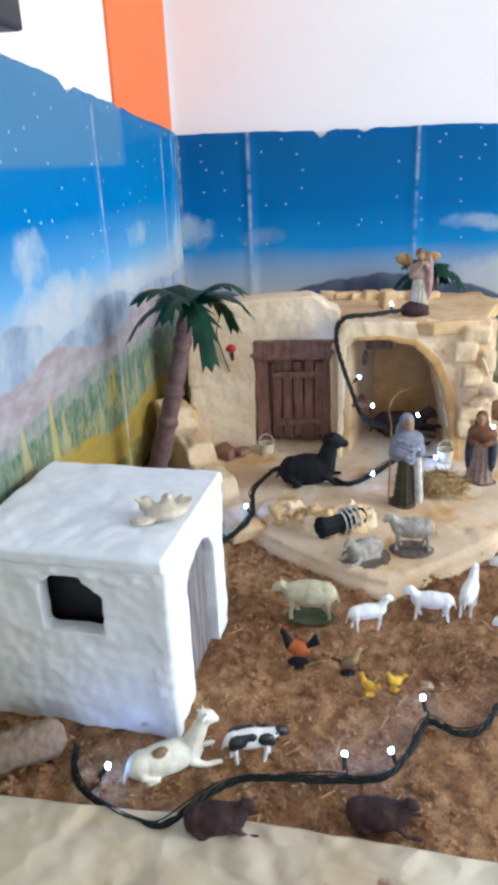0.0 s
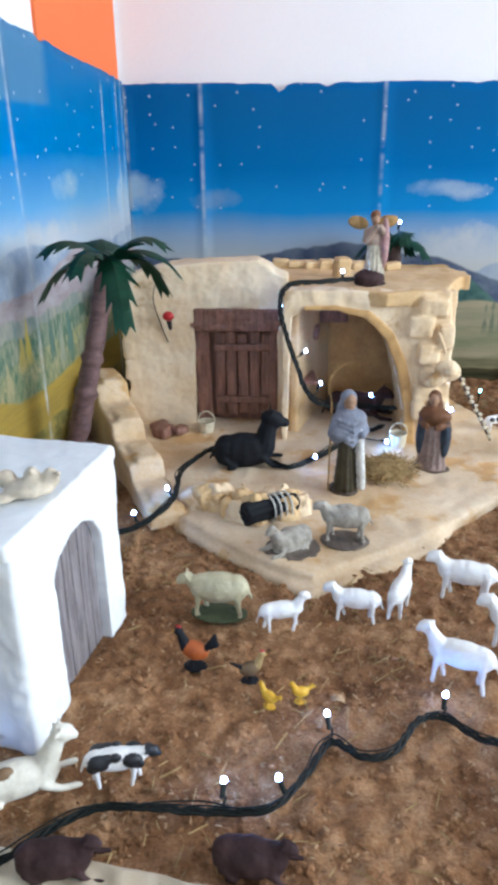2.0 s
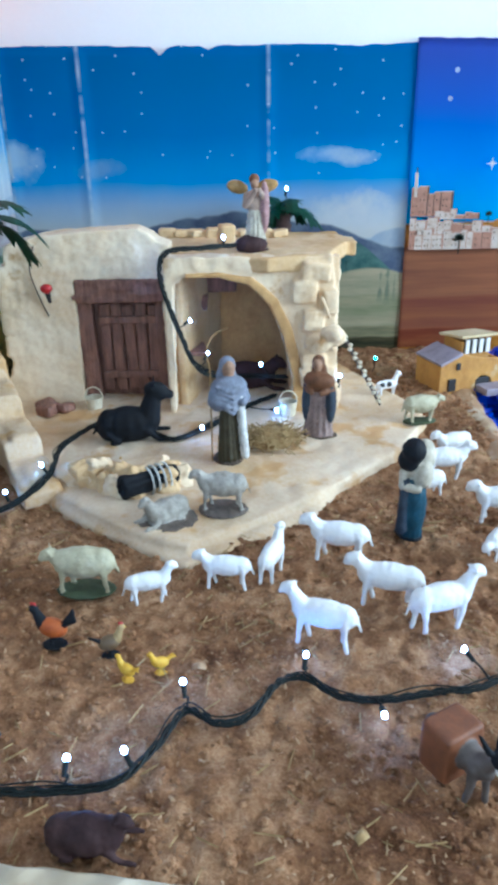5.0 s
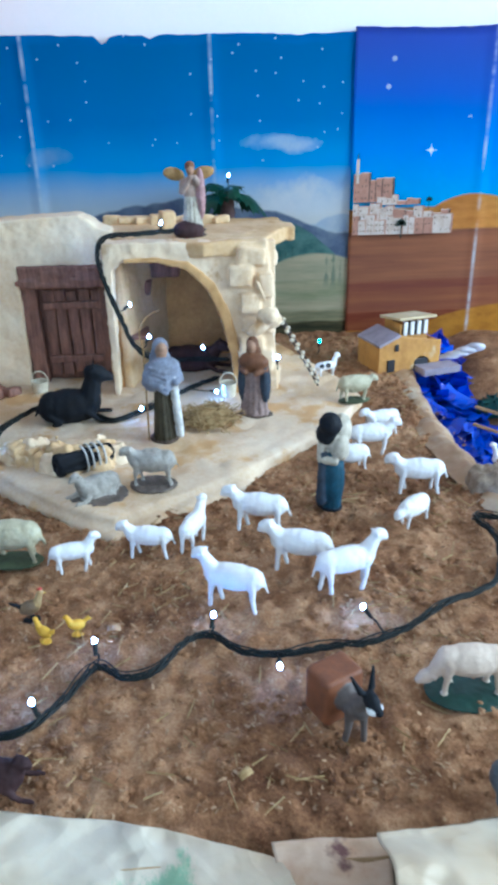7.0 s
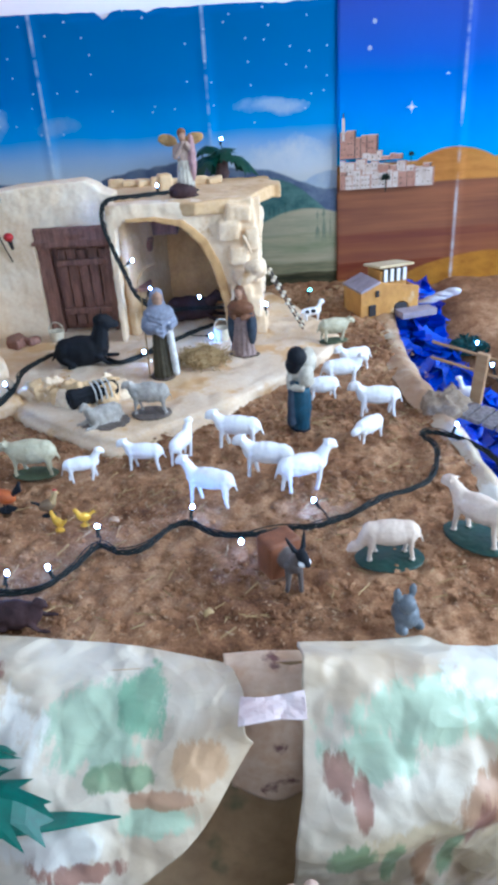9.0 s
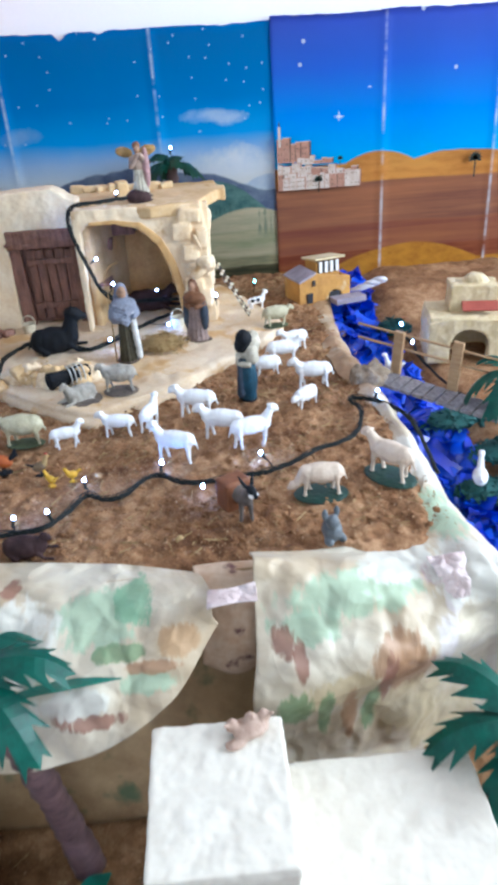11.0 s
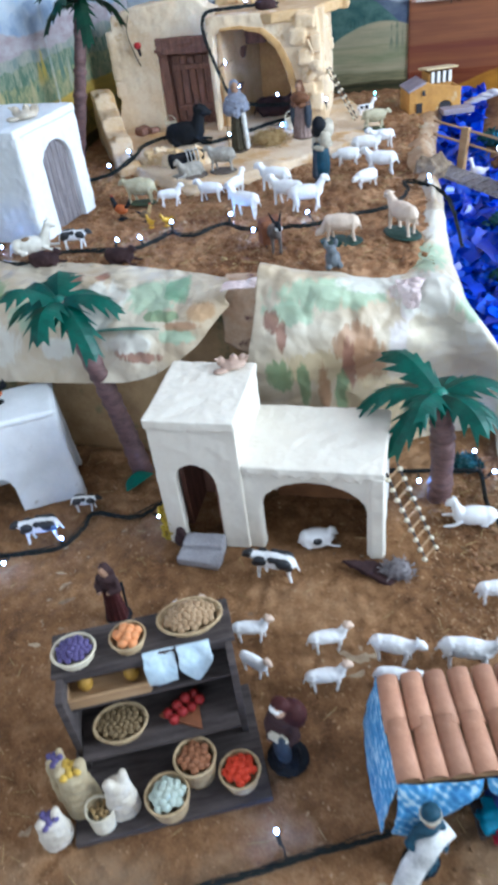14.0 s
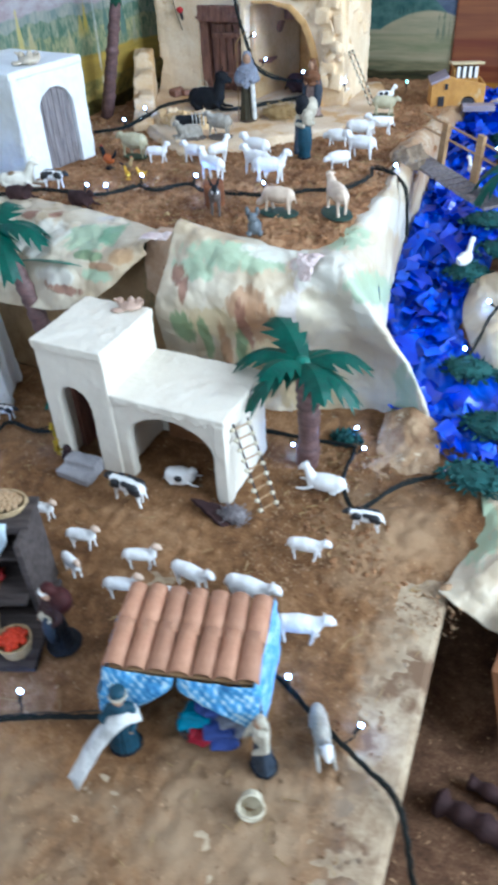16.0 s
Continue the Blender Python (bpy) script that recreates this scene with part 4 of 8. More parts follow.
T = sheet([[(0.262, 0.302, 0.016), (0.28, 0.297, 0.020), (0.300, 0.297, 0.024)], [(0.260, 0.282, 0.014), (0.28, 0.280, 0.019), (0.300, 0.276, 0.022)]], 10, 10, 0.005, 60.0)
tagged(part("paper_scrap", T, MAT_PINK), "small pinkish white paper scrap bridging the sheets", "paper scrap")

for x, y, z, w, yaw, m, words in ((0.239, 0.395, 0.003, 0.004, 30, MAT_HAY, "curled tan wood chip lying on the soil"), (0.152, 0.528, 0.003, 0.0045, -10, MAT_DUSTPAPER, "torn greyish paper scrap lying on the soil"), (0.710, 0.056, LOW + 0.004, 0.006, 15, MAT_DUSTPAPER, "flat dusty paper scrap near the board's end")):
    bm = sheet([[(-w, -w * 0.6, 0.0), (0, -w * 0.7, 0.002), (w, -w * 0.5, 0.0)], [(-w, 0, 0.002), (0, 0, 0.004), (w, 0, 0.001)], [(-w * 0.7, w * 0.6, 0.0), (0, w * 0.5, 0.001), (w * 0.8, w * 0.7, 0.003)]], 4, 4, 0.001, 90.0, seed=w * 1000)
    ob = part("paper_scrap", bm, m, smooth=True)
    ob.matrix_basis = pose(x, y, z, 4, -3, yaw)
    tagged(ob, words, "scrap", "scraps on the soil")

# ---- the stream of blue foil, and the far bank ----
def stream_z(y):
    return -0.018 - 0.185 * max(0.0, min(1.0, (1.15 - y) / 0.85))


def bank_x(y):
    """The far bank's edge along the stream."""
    return 0.634 + 0.012 * math.sin(y * 11) - 0.03 * max(0.0, min(1.0, (y - 0.75) / 0.3))


bm = bmesh.new()
NU, NV = 44, 220
grid = []
for j in range(NV + 1):
    y = 0.16 + 1.12 * j / NV
    xl = 0.50 + 0.22 * max(0.0, (0.42 - y) / 0.2) ** 1.2
    xr = bank_x(y) + 0.015 + 0.22 * max(0.0, (0.50 - y) / 0.24)
    row = []
    for i in range(NU + 1):
        x = xl + (xr - xl) * i / NU
        q = Vector((x * 62 + 0.5 * noise.noise((x * 90, y * 90, 2)), y * 40, 0.0))
        near, finer = noise.voronoi(q)[0], noise.voronoi(q * 2.1)[0]
        row.append(bm.verts.new((x, y, stream_z(y) + 0.030 * (near[1] - near[0] - 0.3) + 0.010 * (finer[1] - finer[0]) + 0.008 * noise.noise((x * 30, y * 30, 0)))))
    grid.append(row)
for a, b in zip(grid, grid[1:]):
    for i in range(NU):
        bm.faces.new((a[i], a[i + 1], b[i + 1], b[i]))
setting("water", bm, MAT_FOIL, "stream of crumpled shiny blue foil", "water", smooth=True)
bm = bmesh.new()
rng = random.Random(5)
for k in range(330):
    y = rng.uniform(0.17, 1.26)
    xl = 0.526 + 0.23 * max(0.0, (0.42 - y) / 0.2) ** 1.2
    xr = bank_x(y) + 0.004 + 0.21 * max(0.0, (0.50 - y) / 0.24)
    p = Vector((rng.uniform(xl, xr), y, stream_z(y) + rng.uniform(0.003, 0.013)))
    m = Matrix.Translation(p) @ Euler((rng.uniform(-0.6, 0.6), rng.uniform(-0.7, 0.7), rng.uniform(-0.9, 0.9))).to_matrix().to_4x4()
    w, l = rng.uniform(0.007, 0.013), rng.uniform(0.014, 0.028)
    bend = [rng.uniform(-0.006, 0.006) for q in range(5)]
    rows = [[bm.verts.new(m @ Vector((sx * w * (1 + 0.2 * rng.uniform(-1, 1)), l * (q - 2) / 2, bend[q] + sx * rng.uniform(-0.003, 0.003)))) for sx in (-1, 0.1, 1)] for q in range(5)]
    for a, b in zip(rows, rows[1:]):
        for q in range(2):
            bm.faces.new((a[q], a[q + 1], b[q + 1], b[q]))
tagged(part("foil_strips", bm, MAT_FOIL, smooth=True), "crumpled strips of shiny royal blue foil", "foil", kind="stuff")

bm = bmesh.new()
NU, NV = 90, 120
grid = []
for j in range(NV + 1):
    y = 0.10 + 1.24 * j / NV
    x0 = bank_x(y) + 0.21 * max(0.0, (0.50 - y) / 0.24)
    row = []
    for i in range(NU + 1):
        u = i / NU
        x = x0 + (1.75 - x0) * u
        rise = min(1.0, u / 0.05)
        z = stream_z(y) - 0.012 + rise * (0.022 + 0.006 * noise.noise((x * 9, y * 9, 4))) + rumple(x, y, 1.2)
        row.append(bm.verts.new((x, y, z)))
    grid.append(row)
for a, b in zip(grid, grid[1:]):
    for i in range(NU):
        bm.faces.new((a[i], a[i + 1], b[i + 1], b[i]))
setting("ground_4", bm, MAT_SOIL, "far bank of brown soil across the stream", "ground", smooth=True)


# ---- the stable ----
stable = thing("stable", pose(0, 0, 0), "sandy stucco model stable with plank door and open arched cave", "stable")
bm = bmesh.new()
slab(bm, [(-0.12, 1.12), (-0.10, 0.95), (-0.02, 0.80), (0.04, 0.738), (0.09, 0.695), (0.137, 0.668), (0.25, 0.745), (0.36, 0.845), (0.425, 0.950), (0.40, 1.03), (0.34, 1.19), (-0.1, 1.19)], -0.006, 0.013)
slab(bm, [(-0.03, 0.80), (0.04, 0.725), (0.137, 0.650), (0.26, 0.735), (0.30, 0.80)], -0.008, 0.005)
part("base", clay(bm, 0.003, 8, 0.0030, 26), MAT_SLAB, stable, "pale sandy stucco slab with worn edge")
bm = bmesh.new()
slab(bm, [(-0.118, 0.0), (-0.098, 0.07), (-0.092, 0.15), (-0.090, 0.214), (-0.05, 0.225), (0.02, 0.230), (0.074, 0.232), (0.086, 0.226), (0.096, 0.217), (0.112, 0.211), (0.112, 0.0),
          (0.100, 0.0), (0.099, 0.168), (0.05, 0.172), (-0.009, 0.170), (-0.011, 0.0)], 1.036, 1.085, "y")
box(bm, (0.045, 1.075, 0.09), (0.14, 0.02, 0.18))
for k, (z, w) in enumerate(((0.088, 0.020), (0.118, 0.016), (0.148, 0.020), (0.176, 0.016))):
    box(bm, (-0.096, 1.062, z), (w, 0.055, 0.027), (0, 0, 4 * (-1) ** k), bevel=0.003)
part("facade", clay(bm, 0.0022, 3, 0.0016, 55), MAT_STUCCO_PALE, stable, "cream stucco wall with cracks and soot")
bm = bmesh.new()
rng = random.Random(3)
# a thick side wall that steps down along a slanting line
top = [(0.0, 0.094), (0.064, 0.090), (0.072, 0.070), (0.135, 0.064), (0.143, 0.046), (0.205, 0.040), (0.213, 0.024), (0.285, 0.016)]
slab(bm, [(0.0, 0.0)] + top + [(0.285, 0.0)], -0.040, 0.0, "y")
for k in range(len(top) // 2):
    (xa, za), (xb, zb) = top[2 * k], top[2 * k + 1]
    box(bm, ((xa + xb) / 2 + 0.006, -0.016, (za + zb) / 2 - 0.008), (0.052, 0.030, 0.022), (rng.uniform(-2, 2), rng.uniform(-3, 3), rng.uniform(-3, 3)), bevel=0.005)
m_stair = pose(-0.118, 1.035, 0.0, 0, 0, -63)
for v in bm.verts:
    v.co = m_stair @ v.co
part("stair_wall", clay(bm, 0.0022, 5, 0.0020, 38), MAT_SLAB, stable, "stepped sandy stucco wall going down")
bm = bmesh.new()
slab(bm, [(0.106, 0.008), (0.106, 0.205), (0.305, 0.203), (0.313, 0.10), (0.318, 0.008), (0.262, 0.008), (0.258, 0.06), (0.246, 0.11), (0.230, 0.148), (0.205, 0.172), (0.170, 0.181), (0.128, 0.181), (0.117, 0.172), (0.113, 0.008)], 0.984, 1.012, "y")
box(bm, (0.305, 1.08, 0.10), (0.022, 0.16, 0.20))
for i, (x, z, w, h) in enumerate(((0.272, 0.163, 0.030, 0.028), (0.283, 0.128, 0.026, 0.026), (0.292, 0.100, 0.036, 0.018), (0.284, 0.078, 0.030, 0.018), (0.276, 0.056, 0.018, 0.026), (0.300, 0.055, 0.022, 0.03), (0.285, 0.186, 0.034, 0.02), (0.302, 0.150, 0.02, 0.03))):
    box(bm, (x, 0.982, z), (w, 0.014, h), (rng.uniform(-5, 5), rng.uniform(-7, 7), rng.uniform(-8, 8)), bevel=0.003)
for i in range(7):
    box(bm, (0.317, 1.0 + 0.02 * i, 0.03 + 0.024 * ((i * 3) % 7)), (0.010, 0.024, 0.02), (0, rng.uniform(-6, 6), 0), bevel=0.003)
part("arch_wall", clay(bm, 0.002, 3, 0.0016, 60), MAT_STUCCO_PALE, stable, "whitish stucco pillar of protruding stones")
inner = [(0.262, 0.008), (0.258, 0.06), (0.246, 0.11), (0.230, 0.148), (0.205, 0.172), (0.170, 0.181), (0.132, 0.181)]
outer = [(0.275, 0.008), (0.271, 0.06), (0.259, 0.115), (0.240, 0.155), (0.211, 0.180), (0.170, 0.187), (0.132, 0.186)]
bm = bmesh.new()
slab(bm, inner + outer[::-1], 0.9795, 1.078, "y")
part("arch_soffit", clay(bm, 0.002, 3, 0.0012, 60), stock("ochre_arch_stucco", (0.58, 0.36, 0.15), (0.44, 0.25, 0.09), 30, 0.8, 0.4, 220), stable, "smooth ochre underside of the arch")
# lighter stucco than the ochre lining stands in for light on this wall
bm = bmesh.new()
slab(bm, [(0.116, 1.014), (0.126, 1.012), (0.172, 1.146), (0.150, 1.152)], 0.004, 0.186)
part("side_wall", clay(bm, 0.0022, 2, 0.0018, 50), MAT_STUCCO, stable, "cave side wall, its lit look put into lighter stucco")
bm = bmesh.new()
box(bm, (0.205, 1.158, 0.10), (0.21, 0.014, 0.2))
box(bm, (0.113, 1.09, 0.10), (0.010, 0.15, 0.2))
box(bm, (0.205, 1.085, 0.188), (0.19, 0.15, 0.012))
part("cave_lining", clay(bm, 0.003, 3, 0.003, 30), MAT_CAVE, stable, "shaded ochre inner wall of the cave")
# a solid pale block painted as the light coming through a gap
bm = bmesh.new()
box(bm, (0.258, 1.140, 0.150), (0.016, 0.014, 0.042), (0, 3, 0), bevel=0.002)
part("niche", clay(bm, 0.0018, 1, 0.001, 80), MAT_STUCCO_PALE, stable, "pale block standing in for light through a gap")
bm = bmesh.new()
slab(bm, [(0.098, 1.052), (0.150, 1.012), (0.228, 0.974), (0.302, 0.992), (0.318, 1.04), (0.343, 1.10), (0.340, 1.19), (0.09, 1.19)], 0.186, 0.204)
slab(bm, [(0.30, 1.10), (0.352, 1.095), (0.354, 1.135), (0.30, 1.14)], 0.184, 0.204)
part("roof_slab", clay(bm, 0.0022, 3, 0.0015, 45), MAT_STUCCO, stable, "flat sandy stucco roof slab")
bm = bmesh.new()
for i in range(8):
    x = 0.100 + 0.022 * i
    box(bm, (x, 1.165 - 0.003 * i, 0.209), (0.022, 0.02, 0.010 + 0.004 * (i % 3 == 0)), (rng.uniform(-6, 6), rng.uniform(-6, 6), rng.uniform(-20, 20)), bevel=0.002)
part("parapet", clay(bm, 0.0016, 2, 0.001, 90), MAT_STUCCO, stable, "row of ochre stones on the roof edge")
# plank door
door = part("door", bmesh.new(), MAT_DOORWOOD, stable, "dark brown plank door with a heavy lintel")
bm = bmesh.new()
box(bm, (0.045, 1.066, 0.085), (0.112, 0.012, 0.172), bevel=0.001)
bm.to_mesh(door.data)
bm.free()
for i in range(5):
    bm = bmesh.new()
    x = 0.022 + 0.0155 * i
    box(bm, (x, 1.053 + rng.uniform(-0.0015, 0.0015), 0.080), (0.0142, 0.008, 0.118 - rng.uniform(0, 0.007)), (0, rng.uniform(-1.2, 1.2), 0), bevel=0.0016)
    part("plank", clay(bm, 0.0012, 1, 0.0009, 110), MAT_DOORWOOD, door)
for name, c, s in (("lintel", (0.046, 1.044, 0.157), (0.110, 0.018, 0.030)), ("post", (0.000, 1.050, 0.078), (0.020, 0.014, 0.132)), ("post", (0.094, 1.050, 0.078), (0.012, 0.014, 0.132)),
                   ("crossbar", (0.053, 1.047, 0.118), (0.076, 0.005, 0.010)), ("crossbar", (0.053, 1.047, 0.045), (0.076, 0.005, 0.010))):
    bm = bmesh.new()
    box(bm, c, s, (0, rng.uniform(-1.6, 1.6), 0), bevel=0.0015)
    if name == "lintel":
        for q in range(9):
            box(bm, (c[0] + rng.uniform(-0.05, 0.05), c[1] - 0.004, c[2] + rng.uniform(-0.012, 0.014)), (rng.uniform(0.015, 0.04), 0.012, 0.005), (0, rng.uniform(-5, 5), 0))
    part(name, clay(bm, 0.0013, 1, 0.0011, 90), MAT_DOORWOOD, door)
# small boulders before the stable
for i in range(13):
    x = 0.018 + 0.0092 * i
    bm = bmesh.new()
    sz = (rng.uniform(0.020, 0.030), rng.uniform(0.018, 0.028), rng.uniform(0.024, 0.036))
    box(bm, (0, 0, 0), sz, (rng.uniform(-25, 25), rng.uniform(-25, 25), rng.uniform(0, 90)), bevel=0.004)
    box(bm, (0.003, 0.002, 0.002), tuple(0.8 * q for q in sz), (rng.uniform(-45, 45), rng.uniform(-45, 45), rng.uniform(0, 90)), bevel=0.003)
    ell(bm, (0.002 * math.sin(i), 0.0, -0.002), (sz[0] * 0.55, sz[1] * 0.6, sz[2] * 0.5), (10 * i, 17 * i, 0))
    ob = part("rock", clay(bm, 0.0016, 3, 0.0034, 75 + 5 * (i % 4)), MAT_STUCCO if i % 3 else MAT_STUCCO_PALE)
    ob.matrix_basis = pose(x + rng.uniform(-0.005, 0.005), 0.806 - 0.022 * math.sin(i * 0.24) + rng.uniform(-0.012, 0.012), 0.016 + 0.006 * (i % 2))
    tagged(ob, "sandy yellow stucco rock heaped before the stable", "rock", "rocks before the stable")
for x, y, s in ((-0.050, 0.995, 0.021), (-0.030, 1.003, 0.017), (-0.058, 1.015, 0.018)):
    bm = bmesh.new()
    box(bm, (0, 0, 0), (s * 1.4, s, s * 0.7), (rng.uniform(-15, 15), rng.uniform(-15, 15), rng.uniform(0, 90)), bevel=0.004)
    ob = part("rock", clay(bm, 0.0017, 1, 0.0016, 90), MAT_DOORWOOD)
    ob.matrix_basis = pose(x, y, 0.012 + s * 0.3)
    tagged(ob, "reddish brown rock lying by the wall", "rock", "brown rocks by the wall")
bm = bmesh.new()
box(bm, (0.182, 1.085, 0.216), (0.020, 0.020, 0.026), (4, 3, 18), bevel=0.003)
tagged(part("block", clay(bm, 0.0012, 1, 0.0006, 100), MAT_STUCCO), "small ochre stone cube on the stable roof", "stone")
bm = bmesh.new()
ell(bm, (-0.040, 1.022, 0.165), (0.0075, 0.006, 0.006), mat=0)
rod(bm, (-0.040, 1.024, 0.162), (-0.039, 1.028, 0.148), 0.004, 0.0025, 1)
tagged(part("rose", clay(bm, 0.0008, 1), [stock("red_petal", (0.42, 0.01, 0.015), None, 90, 0.4), MAT_DARK]), "tiny red artificial rose stuck on the stucco", "flower")
bm = bmesh.new()
tube(bm, spline([(-0.052, 1.034, 0.215), (-0.060, 1.033, 0.185), (-0.052, 1.034, 0.15), (-0.044, 1.034, 0.128)], 6), 0.0009, 5, wob=0.6)
tagged(part("twig", bm, MAT_DARKWOOD), "thin dry twig hanging on the wall", "twig")
bm = bmesh.new()
box(bm, (0.132, 1.10, 0.105), (0.04, 0.03, 0.004))
box(bm, (0.135, 1.095, 0.122), (0.022, 0.02, 0.030), (0, 0, 20), bevel=0.002)
box(bm, (0.158, 1.12, 0.158), (0.072, 0.05, 0.036), bevel=0.003)
box(bm, (0.140, 1.09, 0.132), (0.030, 0.03, 0.020), (0, 8, 0), bevel=0.003)
box(bm, (0.136, 1.045, 0.078), (0.030, 0.05, 0.005), (0, 3, 6), bevel=0.001)
ob = part("wall_shelf", bm, MAT_DOORWOOD)
tagged(ob, "brown wooden wall shelf with box in the cave", "shelf")
# straw hat and stick leaning on the pillar
bm = bmesh.new()
ell(bm, (0.305, 0.967, 0.112), (0.017, 0.007, 0.014), (10, 20, 0))
ell(bm, (0.307, 0.962, 0.114), (0.009, 0.008, 0.008))
ell(bm, (0.292, 0.966, 0.100), (0.016, 0.007, 0.008), (0, -30, 0))
rod(bm, (0.300, 0.964, 0.135), (0.291, 0.966, 0.158), 0.0022)
tagged(part("sack", clay(bm, 0.0014, 2, 0.0008, 120), MAT_STUCCO_PALE), "pale straw bundle with stick hung on the pillar", "bundle")


# ---- white model houses ----
def house_with_arch():
    """The bluish white house on the upper terrace: local x to its right, y back."""
    h = thing("house", pose(-0.124, 0.486, 0.0, 0, 0, -10), "bluish white plaster house with window and arched door", "house")
    w, d, t = 0.160, 0.152, 0.014
    zt = 0.148
    bm = bmesh.new()
    # front wall with a ragged window
    x0, x1, z0, z1 = -0.018, 0.032, 0.088, 0.135
    for a, b in (((-w / 2, 0), (w / 2, z0)), ((-w / 2, z1), (w / 2, zt)), ((-w / 2, z0), (x0, z1)), ((x1, z0), (w / 2, z1))):
        box(bm, ((a[0] + b[0]) / 2, t / 2, (a[1] + b[1]) / 2), (b[0] - a[0], t, b[1] - a[1]))
    box(bm, (x1 - 0.002, t / 2, z1 - 0.004), (0.024, t, 0.016), (0, 42, 0))
    box(bm, (x0 + 0.002, t / 2, z1), (0.014, t, 0.012), (0, -35, 0))
    box(bm, (0, d - t / 2, zt / 2), (w, t, zt))
    box(bm, (-w / 2 + t / 2, d / 2, zt / 2), (t, d, zt))
    # right wall with an arched doorway
    hole = arch(0.048, 0.122, 0.0, 0.085, 0.122)
    slab(bm, [(0, 0)] + hole + [(d, 0), (d, zt), (0, zt)], w / 2 - t, w / 2, "x")
    box(bm, (w / 2 - 0.002, 0.004, zt * 0.5), (0.012, 0.012, zt), bevel=0.003)
    # flaking corner and a ragged eave
    pr = random.Random(4)
    for k in range(26):
        ell(bm, (w / 2 - pr.uniform(0.0, 0.010), pr.uniform(-0.001, 0.004), zt * pr.random()), (pr.uniform(0.002, 0.005), 0.003, pr.uniform(0.004, 0.012)), (0, pr.uniform(-20, 20), 0), seg=8)
    for k in range(18):
        ell(bm, (pr.uniform(-w / 2, w / 2), 0.0, zt - pr.uniform(0.002, 0.014)), (pr.uniform(0.004, 0.010), 0.0025, 0.003), seg=8)
    part("wall", clay(bm, 0.002, 2, 0.0016, 45), MAT_PLASTER_COOL, h, "rough whitewashed walls with cracks")
    bm = bmesh.new()
    box(bm, (0, d / 2, zt + 0.002), (w + 0.004, d + 0.004, 0.012), bevel=0.002)
    part("roof", clay(bm, 0.002, 3, 0.0012, 40), MAT_PLASTER_COOL, h, "flat grey-white plaster roof")
    dr = part("door", bmesh.new(), MAT_GREYWOOD, h, "grey weathered plank door")
    for i in range(6):
        b2 = bmesh.new()
        box(b2, (w / 2 - 0.011, 0.0545 + 0.0122 * i, 0.062), (0.006, 0.0116, 0.124), (rng.uniform(-0.8, 0.8), 0, 0), bevel=0.001)
        part("plank", b2, MAT_GREYWOOD, dr)
    b2 = bmesh.new()
    box(b2, (w / 2 - 0.016, 0.085, 0.062), (0.003, 0.08, 0.125))
    b2.to_mesh(dr.data)
    b2.free()
    # a black box inside the walls puts the interior's shade into colour
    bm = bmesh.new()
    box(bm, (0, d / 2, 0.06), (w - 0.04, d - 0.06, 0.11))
    part("dark_inside", bm, MAT_DARK, h, "black box standing in for the shade inside")
    return h


house_with_arch()


def clay_birds(name, at, material, label, cat="ornament"):
    bm = bmesh.new()
    ell(bm, (0, 0, 0.006), (0.017, 0.012, 0.006))
    for dx, dz in ((-0.015, 0.010), (0.014, 0.011), (0.002, 0.012)):
        ell(bm, (dx, 0.004, dz), (0.006, 0.005, 0.007))
        rod(bm, (dx, 0.004, dz), (dx * 1.5, 0.0, dz + 0.006), 0.003, 0.0015)
    ell(bm, (-0.016, -0.010, 0.003), (0.010, 0.006, 0.003))
    ob = part(name, clay(bm, 0.0012, 2, 0.0008, 150), material)
    ob.matrix_basis = at
    return tagged(ob, label, cat)


MAT_SHELL = stock("cream_clay", (0.66, 0.58, 0.46), (0.50, 0.42, 0.32), 60, 0.6, 0.5)
MAT_PINKCLAY = stock("pinkish_clay", (0.52, 0.38, 0.30), (0.38, 0.25, 0.19), 60, 0.7, 0.5)
clay_birds("nest", pose(-0.052, 0.535, 0.156, 0, 0, 0), MAT_SHELL, "cream clay nest ornament on the white roof")


